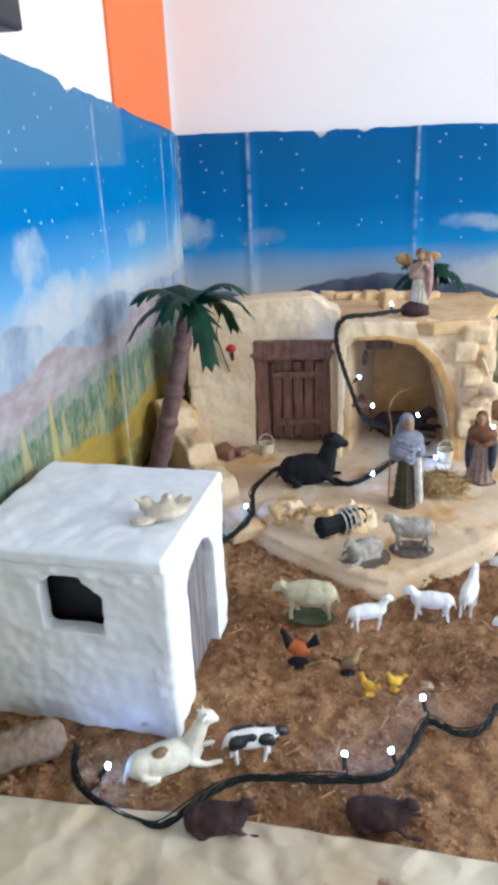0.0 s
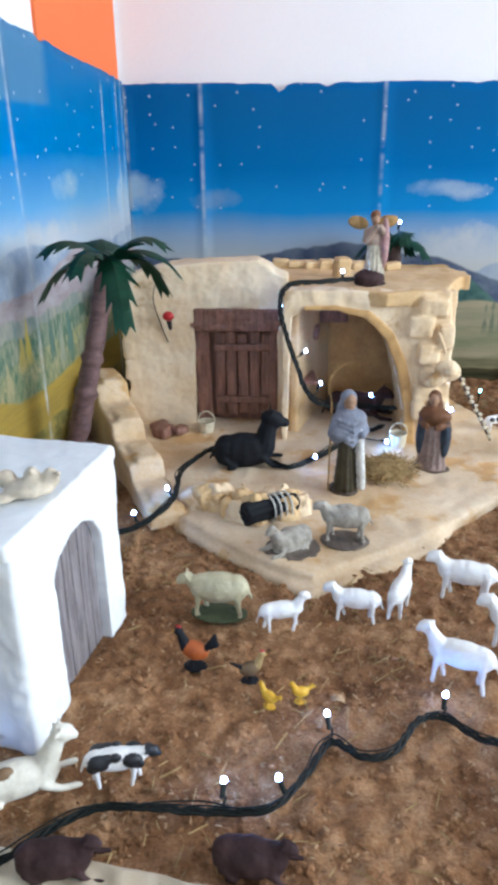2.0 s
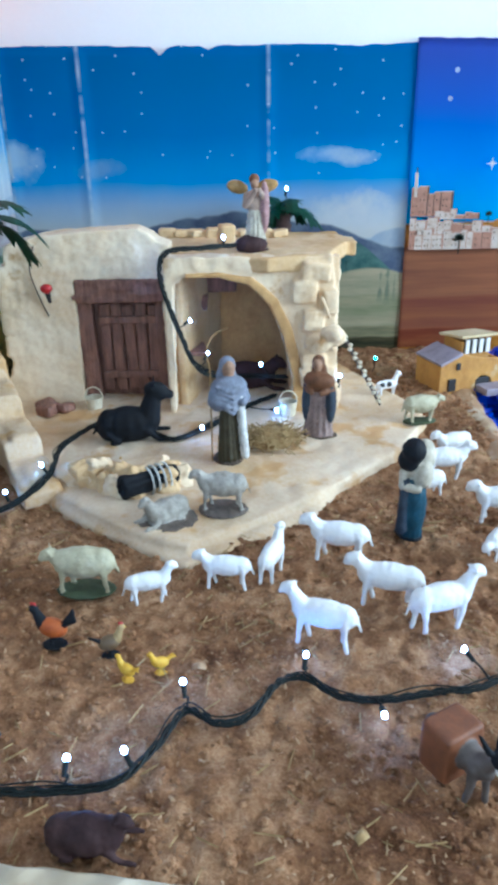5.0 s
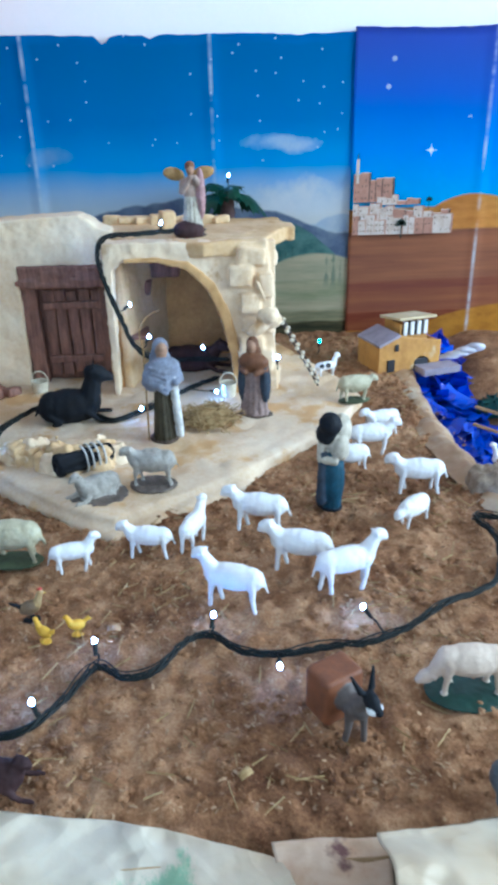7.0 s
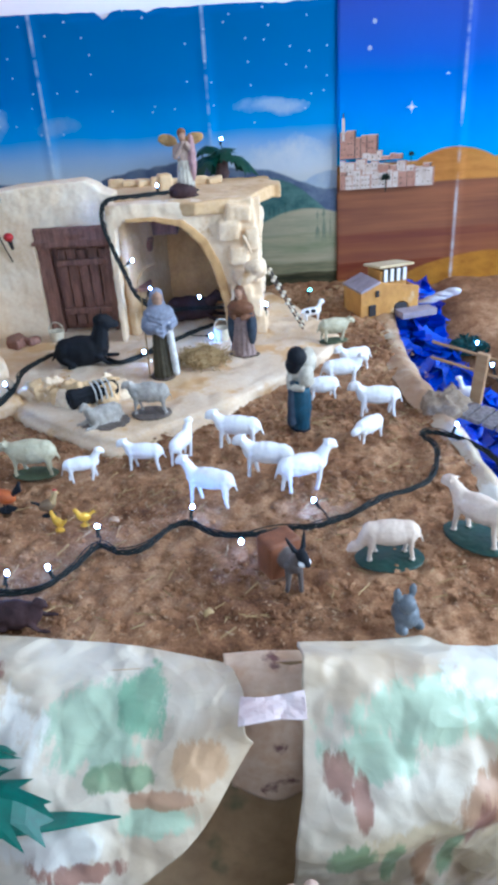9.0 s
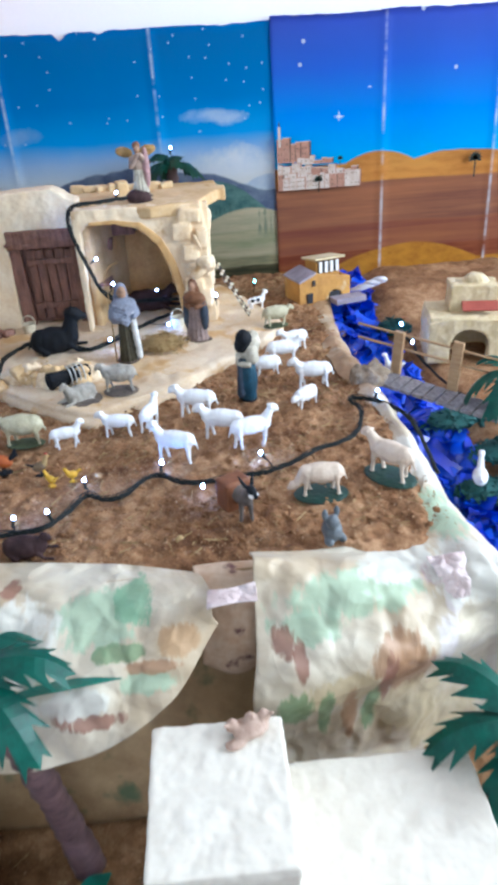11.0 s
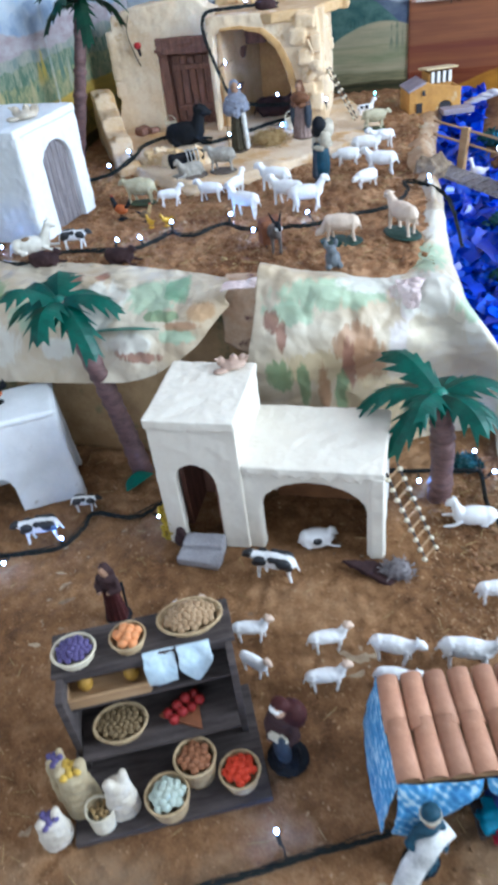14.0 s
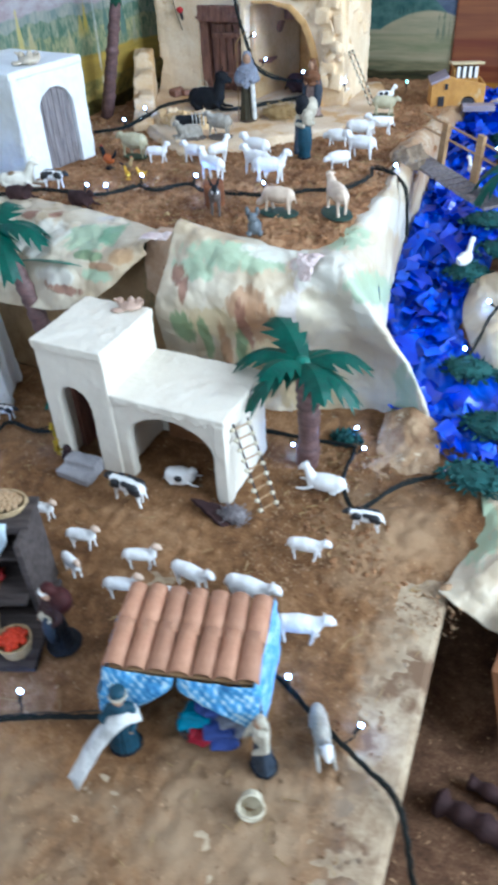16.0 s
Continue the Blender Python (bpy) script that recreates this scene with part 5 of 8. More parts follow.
def arcade_house():
    """The two-part cream house below the paper cliff."""
    h = thing("house", pose(0.207, 0.106, LOW, 0, 0, -2), "cream white plaster house with door and wide arch", "house")
    t = 0.013
    tall, low, x1, x2, d = 0.170, 0.113, 0.096, 0.243, 0.112
    bm = bmesh.new()
    slab(bm, [(0.0, 0)] + [(0.004, tall - 0.003), (0.018 * 0 + 0.006, tall), (x1, tall), (x1, 0)] + arch(0.022, 0.067, 0.0, 0.090, 0.118)[::-1], 0, t, "y")
    box(bm, (0.007, d / 2, tall / 2), (t, d, tall))
    box(bm, (x1 - t / 2, d / 2, tall / 2), (t, d, tall))
    box(bm, (x1 / 2, d - t / 2, tall / 2), (x1, t, tall))
    part("tower_wall", clay(bm, 0.0018, 2, 0.0010, 50), MAT_CREAM, h, "cream plaster walls of the tall part")
    bm = bmesh.new()
    slab(bm, [(x1 - 0.009, 0), (x1 - 0.009, low), (x2, low), (x2 + 0.003, 0)] + arch(0.113, 0.226, 0.0, 0.062, 0.100)[::-1], 0.003, t + 0.003, "y")
    box(bm, (x2 - t / 2, d / 2, low / 2), (t, d, low))
    box(bm, ((x1 + x2) / 2, d - t / 2, low / 2), (x2 - x1, t, low))
    part("wing_wall", clay(bm, 0.0018, 2, 0.0010, 50), MAT_CREAM, h, "cream plaster walls with a wide arch")
    bm = bmesh.new()
    box(bm, (x1 / 2, d / 2, tall), (x1 + 0.002, d + 0.004, 0.012), bevel=0.002)
    pr = random.Random(6)
    for k in range(30):
        u = pr.random()
        ell(bm, (0.002 + (x1 - 0.004) * u, 0.0, tall + pr.uniform(-0.007, 0.001)), (pr.uniform(0.002, 0.005), 0.0022, 0.0018), seg=8)
    part("tower_roof", clay(bm, 0.0015, 2, 0.0010, 70), MAT_CREAM, h, "flat pale plaster roof")
    bm = bmesh.new()
    box(bm, ((x1 + x2) / 2 - 0.003, d / 2 + 0.002, low + 0.001), (x2 - x1 + 0.008, d + 0.002, 0.011), bevel=0.002)
    for k in range(44):
        u = pr.random()
        ell(bm, (x1 + (x2 - x1) * u, 0.002, low + pr.uniform(-0.007, 0.001)), (pr.uniform(0.002, 0.005), 0.0022, 0.0018), seg=8)
    part("wing_roof", clay(bm, 0.0015, 2, 0.0010, 70), MAT_CREAM, h, "flat pale plaster roof of the low wing")
    dr = part("door", bmesh.new(), MAT_DOORWOOD, h, "brown plank door standing half open")
    b2 = bmesh.new()
    box(b2, (0.067, 0.040, 0.056), (0.004, 0.050, 0.112), (0, 0, -12), bevel=0.001)
    b2.to_mesh(dr.data)
    b2.free()
    bm = bmesh.new()
    box(bm, (x1 / 2, 0.092, 0.070), (0.068, 0.010, 0.136))
    box(bm, (x1 / 2 - 0.030, 0.060, 0.070), (0.006, 0.060, 0.136))
    part("inner_wall", bm, MAT_DOORWOOD, h, "dark brown inner wall")
    bm = bmesh.new()
    box(bm, ((x1 + x2) / 2, 0.094, 0.034), (x2 - x1 - 0.030, 0.008, 0.068), bevel=0.001)
    part("inner_wall", clay(bm, 0.002, 1, 0.001, 60), MAT_RUSTWALL, h, "rust brown lower back wall of the wing")
    st = part("step", bmesh.new(), MAT_STEPSTONE, h, "two grey stone steps")
    b2 = bmesh.new()
    box(b2, (0.046, -0.010, 0.010), (0.046, 0.020, 0.020), (0, 0, 3), bevel=0.002)
    box(b2, (0.044, -0.026, 0.005), (0.050, 0.020, 0.012), (2, 0, -4), bevel=0.002)
    me = clay(b2, 0.0014, 2, 0.0008, 100)
    me.materials.append(MAT_STEPSTONE)
    st.data = me
    return h


arcade_house()
clay_birds("roof_ornament", pose(0.283, 0.205, -0.040, 0, 0, 10) @ Matrix.Scale(0.85, 4), MAT_PINKCLAY, "pinkish clay ornament on the cream roof")


def battered_house():
    """The white house with sloping walls at the foot of the paper cliff."""
    h = thing("house", pose(-0.028, 0.127, LOW, 0, 0, 27), "white plaster house with sloping walls and arch", "house")
    bm = bmesh.new()
    o = [(-0.13, 0.0), (-0.11, 0.128), (0.108, 0.128), (0.116, 0.0)] + arch(-0.055, 0.035, 0.0, 0.035, 0.062)[::-1]
    slab(bm, o, 0.0, 0.014, "y")
    slab(bm, [(0.0, 0.0), (0.004, 0.128), (0.078, 0.128), (0.08, 0.0)], 0.096, 0.110, "x")
    slab(bm, [(0.0, 0.0), (0.004, 0.128), (0.078, 0.128), (0.08, 0.0)], -0.125, -0.111, "x")
    slab(bm, [(-0.13, 0.0), (-0.11, 0.128), (0.108, 0.128), (0.116, 0.0)], 0.066, 0.080, "y")
    for v in bm.verts:
        v.co.y += 0.05 * v.co.z if v.co.y < 0.05 else 0.0
    part("wall", clay(bm, 0.002, 3, 0.001, 40), MAT_PLASTER_COOL, h, "smooth sloping white walls")
    bm = bmesh.new()
    box(bm, (-0.001, 0.042, 0.127), (0.218, 0.076, 0.010), bevel=0.003)
    part("roof", clay(bm, 0.002, 3, 0.0008, 40), MAT_PLASTER_COOL, h, "flat white roof")
    return h


battered_house()


# ---- plastic palms ----
def palm(base, top, r0, r1, leaves, length, width, droop, material, label, yaw=0.0, stiff=0.35):
    p = thing("palm_tree", pose(*base), label, "palm tree")
    a, b = Vector((0, 0, 0)), Vector(top) - Vector(base)
    n = 40
    bm = bmesh.new()
    side = Vector((b.y, -b.x, 0)) * 0.06 + Vector((0.004, 0, 0))
    pts, rad = [], []
    for i in range(n + 1):
        t = i / n
        pts.append(a.lerp(b, t) + side * math.sin(math.pi * t) + Vector((0, 0, -0.004 if i == 0 else 0)))
        rad.append((r0 + (r1 - r0) * t) * (1.0 + 0.09 * ((i % 3) == 0) - 0.05 * ((i % 3) == 1)))
    tube(bm, pts, rad, 12, wob=0.2)
    part("trunk", bm, MAT_TRUNK, p, smooth=True)
    rr = random.Random(int(yaw) + leaves)
    for k in range(leaves):
        az = radians(yaw) + 2 * math.pi * k / leaves + rr.uniform(-0.22, 0.22)
        up = (rr.uniform(0.30, 0.50), rr.uniform(0.02, 0.22), rr.uniform(0.55, 1.1))[k % 3]
        L = length * rr.uniform(0.85, 1.1)
        drop = droop * rr.uniform(0.9, 1.25)
        d, s = Vector((math.cos(az), math.sin(az), 0)), Vector((-math.sin(az), math.cos(az), 0))
        twist = rr.uniform(-0.25, 0.25)

        def at(t):
            return b + d * (L * t * (1 - 0.08 * t * t)) + Vector((0, 0, L * (up * t - drop * t * t * (0.7 + 0.6 * t))))

        bm = bmesh.new()
        m = 10
        spine = [bm.verts.new(at(i / m)) for i in range(m + 1)]
        end = bm.verts.new(at(1.0) + (at(1.0) - at(0.85)).normalized() * L * 0.13)
        for side in (-1, 1):
            inner = []
            for i in range(m + 1):
                t = i / m
                w = width * (0.30 + 0.70 * math.sin(math.pi * min(1.0, 0.16 + 0.76 * t)))
                inner.append(bm.verts.new(at(t) + s * (side * w * 0.62) - Vector((0, 0, w * (stiff * 0.5 + side * twist * 0.4)))))
            for i in range(m):
                bm.faces.new((spine[i], spine[i + 1], inner[i + 1], inner[i]))
            # broad pointed lobes swept towards the tip
            for i in range(0, m, 2):
                t = (i + 2) / m
                w = width * (0.30 + 0.70 * math.sin(math.pi * min(1.0, 0.16 + 0.76 * t))) * rr.uniform(0.95, 1.2)
                fwd = (at(min(1.0, t)) - at(t - 0.12)).normalized() * (L * rr.uniform(0.05, 0.13))
                tip = bm.verts.new(at(min(1.0, t)) + s * (side * w * 1.12) + fwd - Vector((0, 0, w * (stiff + side * twist * 0.6))))
                bm.faces.new((inner[i], inner[i + 1], tip))
                bm.faces.new((inner[i + 1], inner[i + 2], tip))
            bm.faces.new((spine[m], end, inner[m]))
        bmesh.ops.solidify(bm, geom=bm.faces[:], thickness=0.0007)
        part("frond", bm, material, p)
    bm = bmesh.new()
    ell(bm, b - Vector((0, 0, r1 * 0.3)), (r1 * 0.95, r1 * 0.95, r1 * 0.9))
    part("crown_bud", bm, material, p, smooth=True)
    return p


palm((-0.142, 0.860, 0.0), (-0.070, 0.860, 0.262), 0.013, 0.009, 9, 0.080, 0.018, 0.48, MAT_FROND_DEEP, "dark green plastic palm tree with brown trunk beside the stable", 20)
palm((0.262, 1.222, 0.0), (0.266, 1.219, 0.232), 0.012, 0.010, 8, 0.064, 0.018, 0.55, MAT_FROND_DEEP, "dark green plastic palm tree behind the stable roof", 50)
palm((0.134, 0.232, LOW), (0.088, 0.226, 0.034), 0.0135, 0.010, 8, 0.076, 0.021, 0.42, MAT_FROND, "green plastic palm tree leaning before the paper cliff", 10, 0.5)
palm((0.512, 0.202, LOW), (0.504, 0.205, -0.070), 0.014, 0.0115, 8, 0.080, 0.021, 0.36, MAT_FROND, "short green plastic palm tree beside the cream house", 35, 0.5)
palm((0.697, 0.668, -0.125), (0.676, 0.640, 0.028), 0.012, 0.010, 7, 0.062, 0.019, 0.6, MAT_FROND, "teal green plastic palm tree on the far bank", 25, 0.5)


# ---- model animals, each cast in one piece ----
def beast(L, H, neck=(0.42, 0.95), fat=1.0, head=0.11, leg=0.035, ears=0.05, horns=0.0, tail=0.16, base=None, graze=False, lying=False, patches=(), muzzle=0.09):
    """A four-legged figurine, head along +x, feet at z = 0. Materials: 0 coat, 1 patches, 2 base, 3 face."""
    bm = bmesh.new()
    z0 = 0.0
    if base:
        z0 = 0.10 * H
        ell(bm, (0, 0, z0 * 0.5), (base[0] * L, base[1] * L, z0 * 0.75), mat=2, seg=18)
    bz = (0.30 if lying else 0.66) * H + z0
    r = 0.155 * L * fat
    ell(bm, (0, 0, bz), (0.40 * L, r, r * 1.12))
    ell(bm, (0.22 * L, 0, bz + 0.005 * L), (0.19 * L, r * 0.80, r * 0.96))
    ell(bm, (-0.23 * L, 0, bz + 0.005 * L), (0.19 * L, r * 0.84, r * 1.00))
    hx, hz = neck[0] * L, (0.30 * H if graze else neck[1] * H) + z0
    rod(bm, (0.27 * L, 0, bz + 0.04 * L), (hx, 0, hz), r * 0.75, head * L * 0.62)
    ell(bm, (hx + 0.03 * L, 0, hz), (head * L * 1.05, head * L * 0.72, head * L * 0.78), (0, 20, 0), mat=3)
    rod(bm, (hx + 0.03 * L, 0, hz), (hx + (0.03 + muzzle) * L, 0, hz - 0.055 * L), head * L * 0.55, head * L * 0.40, mat=3)
    for s in (-1, 1):
        if ears:
            rod(bm, (hx - 0.02 * L, s * head * L * 0.5, hz + head * L * 0.4), (hx - 0.05 * L, s * (head * 0.5 + ears) * L, hz + head * L * 0.35), 0.022 * L, 0.012 * L, mat=3, seg=8)
        if horns:
            rod(bm, (hx, s * head * L * 0.4, hz + head * L * 0.6), (hx + 0.02 * L, s * (head * 0.5 + horns) * L, hz + (head * 0.8 + horns) * L), 0.018 * L, 0.008 * L, mat=3, seg=8)
        for q, (x, sw) in enumerate(((0.25, 0.05), (-0.27, -0.04))):
            y = s * r * 0.55
            if lying:
                rod(bm, (x * L, y * 1.3, bz * 0.7), ((x + 0.14) * L, y * 1.5, 0.05 * L + z0), leg * L * 1.2, leg * L)
                rod(bm, ((x + 0.14) * L, y * 1.5, 0.05 * L + z0), ((x + 0.30) * L if q == 0 else (x + 0.05) * L, y * 1.6, 0.04 * L + z0), leg * L, leg * L * 0.8)
            else:
                k = sw * s * L
                rod(bm, (x * L, y, bz), ((x + 0.01) * L + k * 0.5, y, 0.30 * H + z0), leg * L * 1.7, leg * L * 1.05)
                rod(bm, ((x + 0.01) * L + k * 0.5, y, 0.30 * H + z0), (x * L + k, y, leg * L + z0), leg * L * 1.0, leg * L * 0.95)
    if tail:
        rod(bm, (-0.38 * L, 0, bz + 0.05 * L), (-0.46 * L, 0, bz - tail * L), 0.03 * L, 0.018 * L)
    for x, y, z, a in patches:
        ell(bm, (x * L, y * r, bz + z * r), (a * L, a * L * 0.55, a * L * 0.8), mat=1)
    return bm


def cast(name, mesh, mats, at, label, category, group="", scale=1.0):
    if not mesh.materials or mesh.materials[0] is None:
        dress(mesh, mats)
    ob = new(name, mesh)
    ob.matrix_basis = at @ Matrix.Scale(scale, 4)
    return tagged(ob, label, category, group)


V = 0.0011
SHEEP4 = [MAT_SHEEP, MAT_SHEEP, MAT_GREENBASE, MAT_SHEEP]
FACE_TAN = stock("tan_face", (0.62, 0.47, 0.36), (0.5, 0.36, 0.27), 90, 0.6, 0.3)
m_stand = clay(beast(0.056, 0.037, fat=1.05, head=0.12, ears=0.06), V, 2, 0.0004, 260)
m_up = clay(beast(0.056, 0.040, neck=(0.42, 1.05), fat=1.05), V, 2, 0.0004, 260)
m_small = clay(beast(0.044, 0.030, neck=(0.40, 1.05), fat=1.0, tail=0.22), V, 2, 0.0004, 260)
m_tuck = clay(beast(0.046, 0.028, neck=(0.42, 0.62), fat=1.3, head=0.14), V, 2, 0.0004, 260)
FLOCK = [
    # x, y, heading, which, size
    (0.111, 0.607, 12, m_small, 1.00), (0.172, 0.623, 172, m_stand, 0.86), (0.209, 0.636, 66, m_up, 0.86), (0.268, 0.657, 166, m_stand, 1.08),
    (0.240, 0.549, 158, m_up, 1.04), (0.296, 0.592, 163, m_stand, 1.10), (0.327, 0.562, 14, m_up, 1.08), (0.427, 0.712, 174, m_stand, 1.06),
    (0.407, 0.656, 216, m_tuck, 0.95), (0.424, 0.850, 196, m_stand, 0.92), (0.400, 0.802, 4, m_stand, 1.05), (0.372, 0.768, 184, m_tuck, 1.0)]
for x, y, yaw, me, s in FLOCK:
    cast("sheep", me, SHEEP4, pose(x, y, 0.001, 0, 0, yaw), "small white plastic sheep standing on the soil", "sheep", "flock by the stable", s)
LAMB4 = [MAT_SHEEP, MAT_SHEEP, MAT_GREENBASE, FACE_TAN]
m_lamb = clay(beast(0.046, 0.033, neck=(0.41, 1.06), fat=0.98, tail=0.2, head=0.12, ears=0.06), V, 2, 0.0005, 260)
m_ewe = clay(beast(0.056, 0.037, neck=(0.44, 0.86), fat=1.0, head=0.12, ears=0.06), V, 2, 0.0005, 260)
for x, y, yaw, me, s in ((0.326, -0.022, 8, m_lamb, 0.95), (0.402, -0.026, 16, m_lamb, 0.98), (0.404, -0.068, 14, m_lamb, 0.98), (0.463, -0.030, -8, m_ewe, 0.94),
                         (0.529, -0.030, -3, m_ewe, 1.10), (0.562, 0.048, 6, m_ewe, 0.86), (0.590, -0.054, 14, m_ewe, 1.05), (0.466, -0.060, -4, m_ewe, 0.8), (0.336, -0.058, -28, m_lamb, 0.85),
                         (0.256, 0.001, 6, m_lamb, 0.85), (0.238, -0.024, 14, m_lamb, 0.85)):
    cast("lamb", me, LAMB4 if me is m_lamb else SHEEP4, pose(x, y, LOW + 0.001, 0, 0, yaw), "small white painted lamb with tan face on the soil" if me is m_lamb else "small white plastic ewe on packed soil", "sheep", "flock by the market", s)
m_big = clay(beast(0.074, 0.046, fat=1.15, graze=True, neck=(0.46, 0.4), base=(0.52, 0.36)), 0.0014, 2, 0.0005, 200)
cast("sheep", m_big, [MAT_SHEEPCREAM, MAT_SHEEPCREAM, MAT_GREENBASE, MAT_SHEEPCREAM], pose(0.385, 0.448, 0.001, 0, 0, 176), "cream grazing sheep on a dark green base", "sheep", "sheep on green bases", 0.76)
m_big2 = clay(beast(0.078, 0.050, fat=1.1, neck=(0.46, 1.0), base=(0.50, 0.32)), 0.0014, 2, 0.0005, 200)
cast("sheep", m_big2, [MAT_SHEEPCREAM, MAT_SHEEPCREAM, MAT_GREENBASE, MAT_SHEEPCREAM], pose(0.462, 0.466, 0.001, 0, 0, 128), "cream standing sheep on a dark green base", "sheep", "sheep on green bases", 0.82)
# cattle
MAT_BULL = stock("greenish_cream_resin", (0.52, 0.48, 0.33), (0.34, 0.31, 0.20), 60, 0.6, 0.5)
MAT_MOSS = stock("moss_base", (0.07, 0.09, 0.04), (0.04, 0.05, 0.025), 80, 0.8, 0.5)
MAT_GREYRESIN = stock("grey_stone_resin", (0.44, 0.41, 0.36), (0.24, 0.22, 0.19), 70, 0.7, 0.6)
MAT_BLACK = stock("black_matt_paint", (0.010, 0.012, 0.017), (0.005, 0.006, 0.008), 60, 0.7, 0.5, spec=0.2)
MAT_BLACKSPOT = stock("black_cow_paint", (0.015, 0.017, 0.022), None, 60, 0.45, 0.3)
MAT_BROWN = stock("purple_brown_paint", (0.055, 0.028, 0.028), (0.025, 0.013, 0.015), 60, 0.7, 0.5, spec=0.2)
MAT_RUST = stock("rust_leather", (0.22, 0.075, 0.028), (0.13, 0.045, 0.018), 60, 0.6, 0.5)
m_bull = clay(beast(0.060, 0.036, fat=1.3, horns=0.06, base=(0.42, 0.24), neck=(0.44, 0.85)), 0.0013, 2, 0.0006, 200)
cast("bull", m_bull, [MAT_BULL, MAT_BULL, MAT_MOSS, MAT_BULL], pose(0.059, 0.625, 0.001, 0, 0, 176), "pale greenish resin bull on a mossy base", "bull", "resin bulls")
cast("bull", m_bull, [MAT_BULL], pose(0.408, 0.932, 0.012, 0, 0, 8), "pale greenish resin bull on the stucco slab", "bull", "resin bulls", 0.86)
MAT_RESINBASE = stock("dull_brown_resin_base", (0.14, 0.11, 0.09), (0.07, 0.055, 0.045), 60, 0.7, 0.5)
m_greyB = clay(beast(0.050, 0.030, fat=1.35, neck=(0.40, 0.80), lying=True, base=(0.56, 0.50)), 0.0013, 2, 0.0012, 140)
m_greyA = clay(beast(0.052, 0.034, fat=1.25, neck=(0.40, 0.95), base=(0.44, 0.34)), 0.0013, 2, 0.0010, 160)
cast("sheep", m_greyB, [MAT_GREYRESIN, MAT_GREYRESIN, MAT_RESINBASE, MAT_GREYRESIN], pose(0.119, 0.714, 0.011, 0, 0, 215), "grey stone-like resin sheep lying on a round base", "sheep", "grey resin sheep", 1.05)
cast("sheep", m_greyA, [MAT_GREYRESIN, MAT_GREYRESIN, MAT_RESINBASE, MAT_GREYRESIN], pose(0.170, 0.730, 0.012, 0, 0, 176), "grey stone-like resin sheep on a round base", "sheep", "grey resin sheep", 1.08)
m_donkey = clay(beast(0.080, 0.060, fat=1.45, neck=(0.37, 0.88), lying=True, ears=0.02, horns=0.06, tail=0.1, head=0.165, muzzle=0.17), 0.0014, 2, 0.0004, 150)
cast("donkey", m_donkey, [MAT_BLACK] * 4, pose(0.062, 0.905, 0.012, 0, 0, 8), "black donkey figurine lying on the stucco slab", "donkey", "", 1.08)
m_ox = clay(beast(0.095, 0.06, fat=1.2, neck=(0.42, 0.62), lying=True, horns=0.05), 0.0016, 2, 0.0005, 150)
cast("bull", m_ox, [MAT_BROWN] * 4, pose(0.205, 1.075, 0.012, 0, 0, -8), "dark brown ox lying in the shaded cave", "ox")
m_dog = clay(beast(0.040, 0.030, fat=0.9, neck=(0.40, 1.1), patches=((0.02, -0.9, 0.3, 0.10), (-0.22, -0.8, 0.3, 0.09)), horns=0.07), V, 1)
cast("goat", m_dog, [MAT_SHEEP, MAT_BLACKSPOT, MAT_SHEEP, MAT_SHEEP], pose(0.388, 1.027, 0.008, 0, 0, 20), "white goat with black spots behind the stable", "goat")
COW4 = [MAT_SHEEP, MAT_BLACKSPOT, MAT_SHEEP, MAT_BLACKSPOT]
pt = tuple((x, y, z, a) for x, z, a in ((0.24, 0.35, 0.13), (0.32, -0.1, 0.08), (0.02, 0.85, 0.08), (-0.20, 0.35, 0.15), (-0.28, -0.2, 0.09), (-0.10, 0.75, 0.09)) for y in (-0.75, 0.75))
m_cow = clay(beast(0.062, 0.040, fat=0.95, neck=(0.46, 0.80), horns=0.03, patches=pt), V, 1)
for x, y, yaw, s in ((0.338, 0.062, 172, 0.95), (0.053, 0.096, 196, 0.92), (0.086, 0.150, 10, 0.62)):
    cast("cow", m_cow, COW4, pose(x, y, LOW + 0.001, 0, 0, yaw), "small white cow with black patches on packed soil", "cow", "spotted cows", s)
cast("cow", m_cow, COW4, pose(0.612, 0.108, LOW + 0.006, 0, 0, 186), "small grey and white calf by the cable", "cow", "spotted cows", 0.72)
cast("cow", m_cow, COW4, pose(0.012, 0.452, 0.001, 0, 0, 10), "small white calf with black patches near the cable", "cow", "spotted cows", 0.74)
MAT_CREAMCOW = stock("cream_cow_paint", (0.74, 0.71, 0.62), (0.62, 0.58, 0.50), 70, 0.55, 0.5)
MAT_TANSPOT = stock("tan_cow_paint", (0.20, 0.12, 0.06), None, 70, 0.55, 0.4)
m_lie = clay(beast(0.088, 0.050, fat=1.05, neck=(0.44, 0.95), lying=True, horns=0.04, patches=((-0.06, -0.35, 0.75, 0.10),)), 0.0014, 2, 0.0004, 150)
cast("cow", m_lie, [MAT_CREAMCOW, MAT_TANSPOT, MAT_CREAMCOW, MAT_CREAMCOW], pose(-0.048, 0.440, 0.002, 0, 0, 24), "cream lying cow with tan patch before the white house", "cow", "", 0.78)
m_lie2 = clay(beast(0.060, 0.036, fat=1.15, neck=(-0.0 + 0.40, 0.85), lying=True, horns=0.04), V, 1)
cast("cow", m_lie2, [MAT_SHEEP] * 4, pose(0.549, 0.160, LOW + 0.002, 0, 0, 184), "white cow lying beside the palm trunk", "cow")
m_curl = clay(beast(0.046, 0.026, fat=1.6, neck=(0.36, 0.7), lying=True, patches=((0.02, -0.9, 0.3, 0.11),)), V, 2)
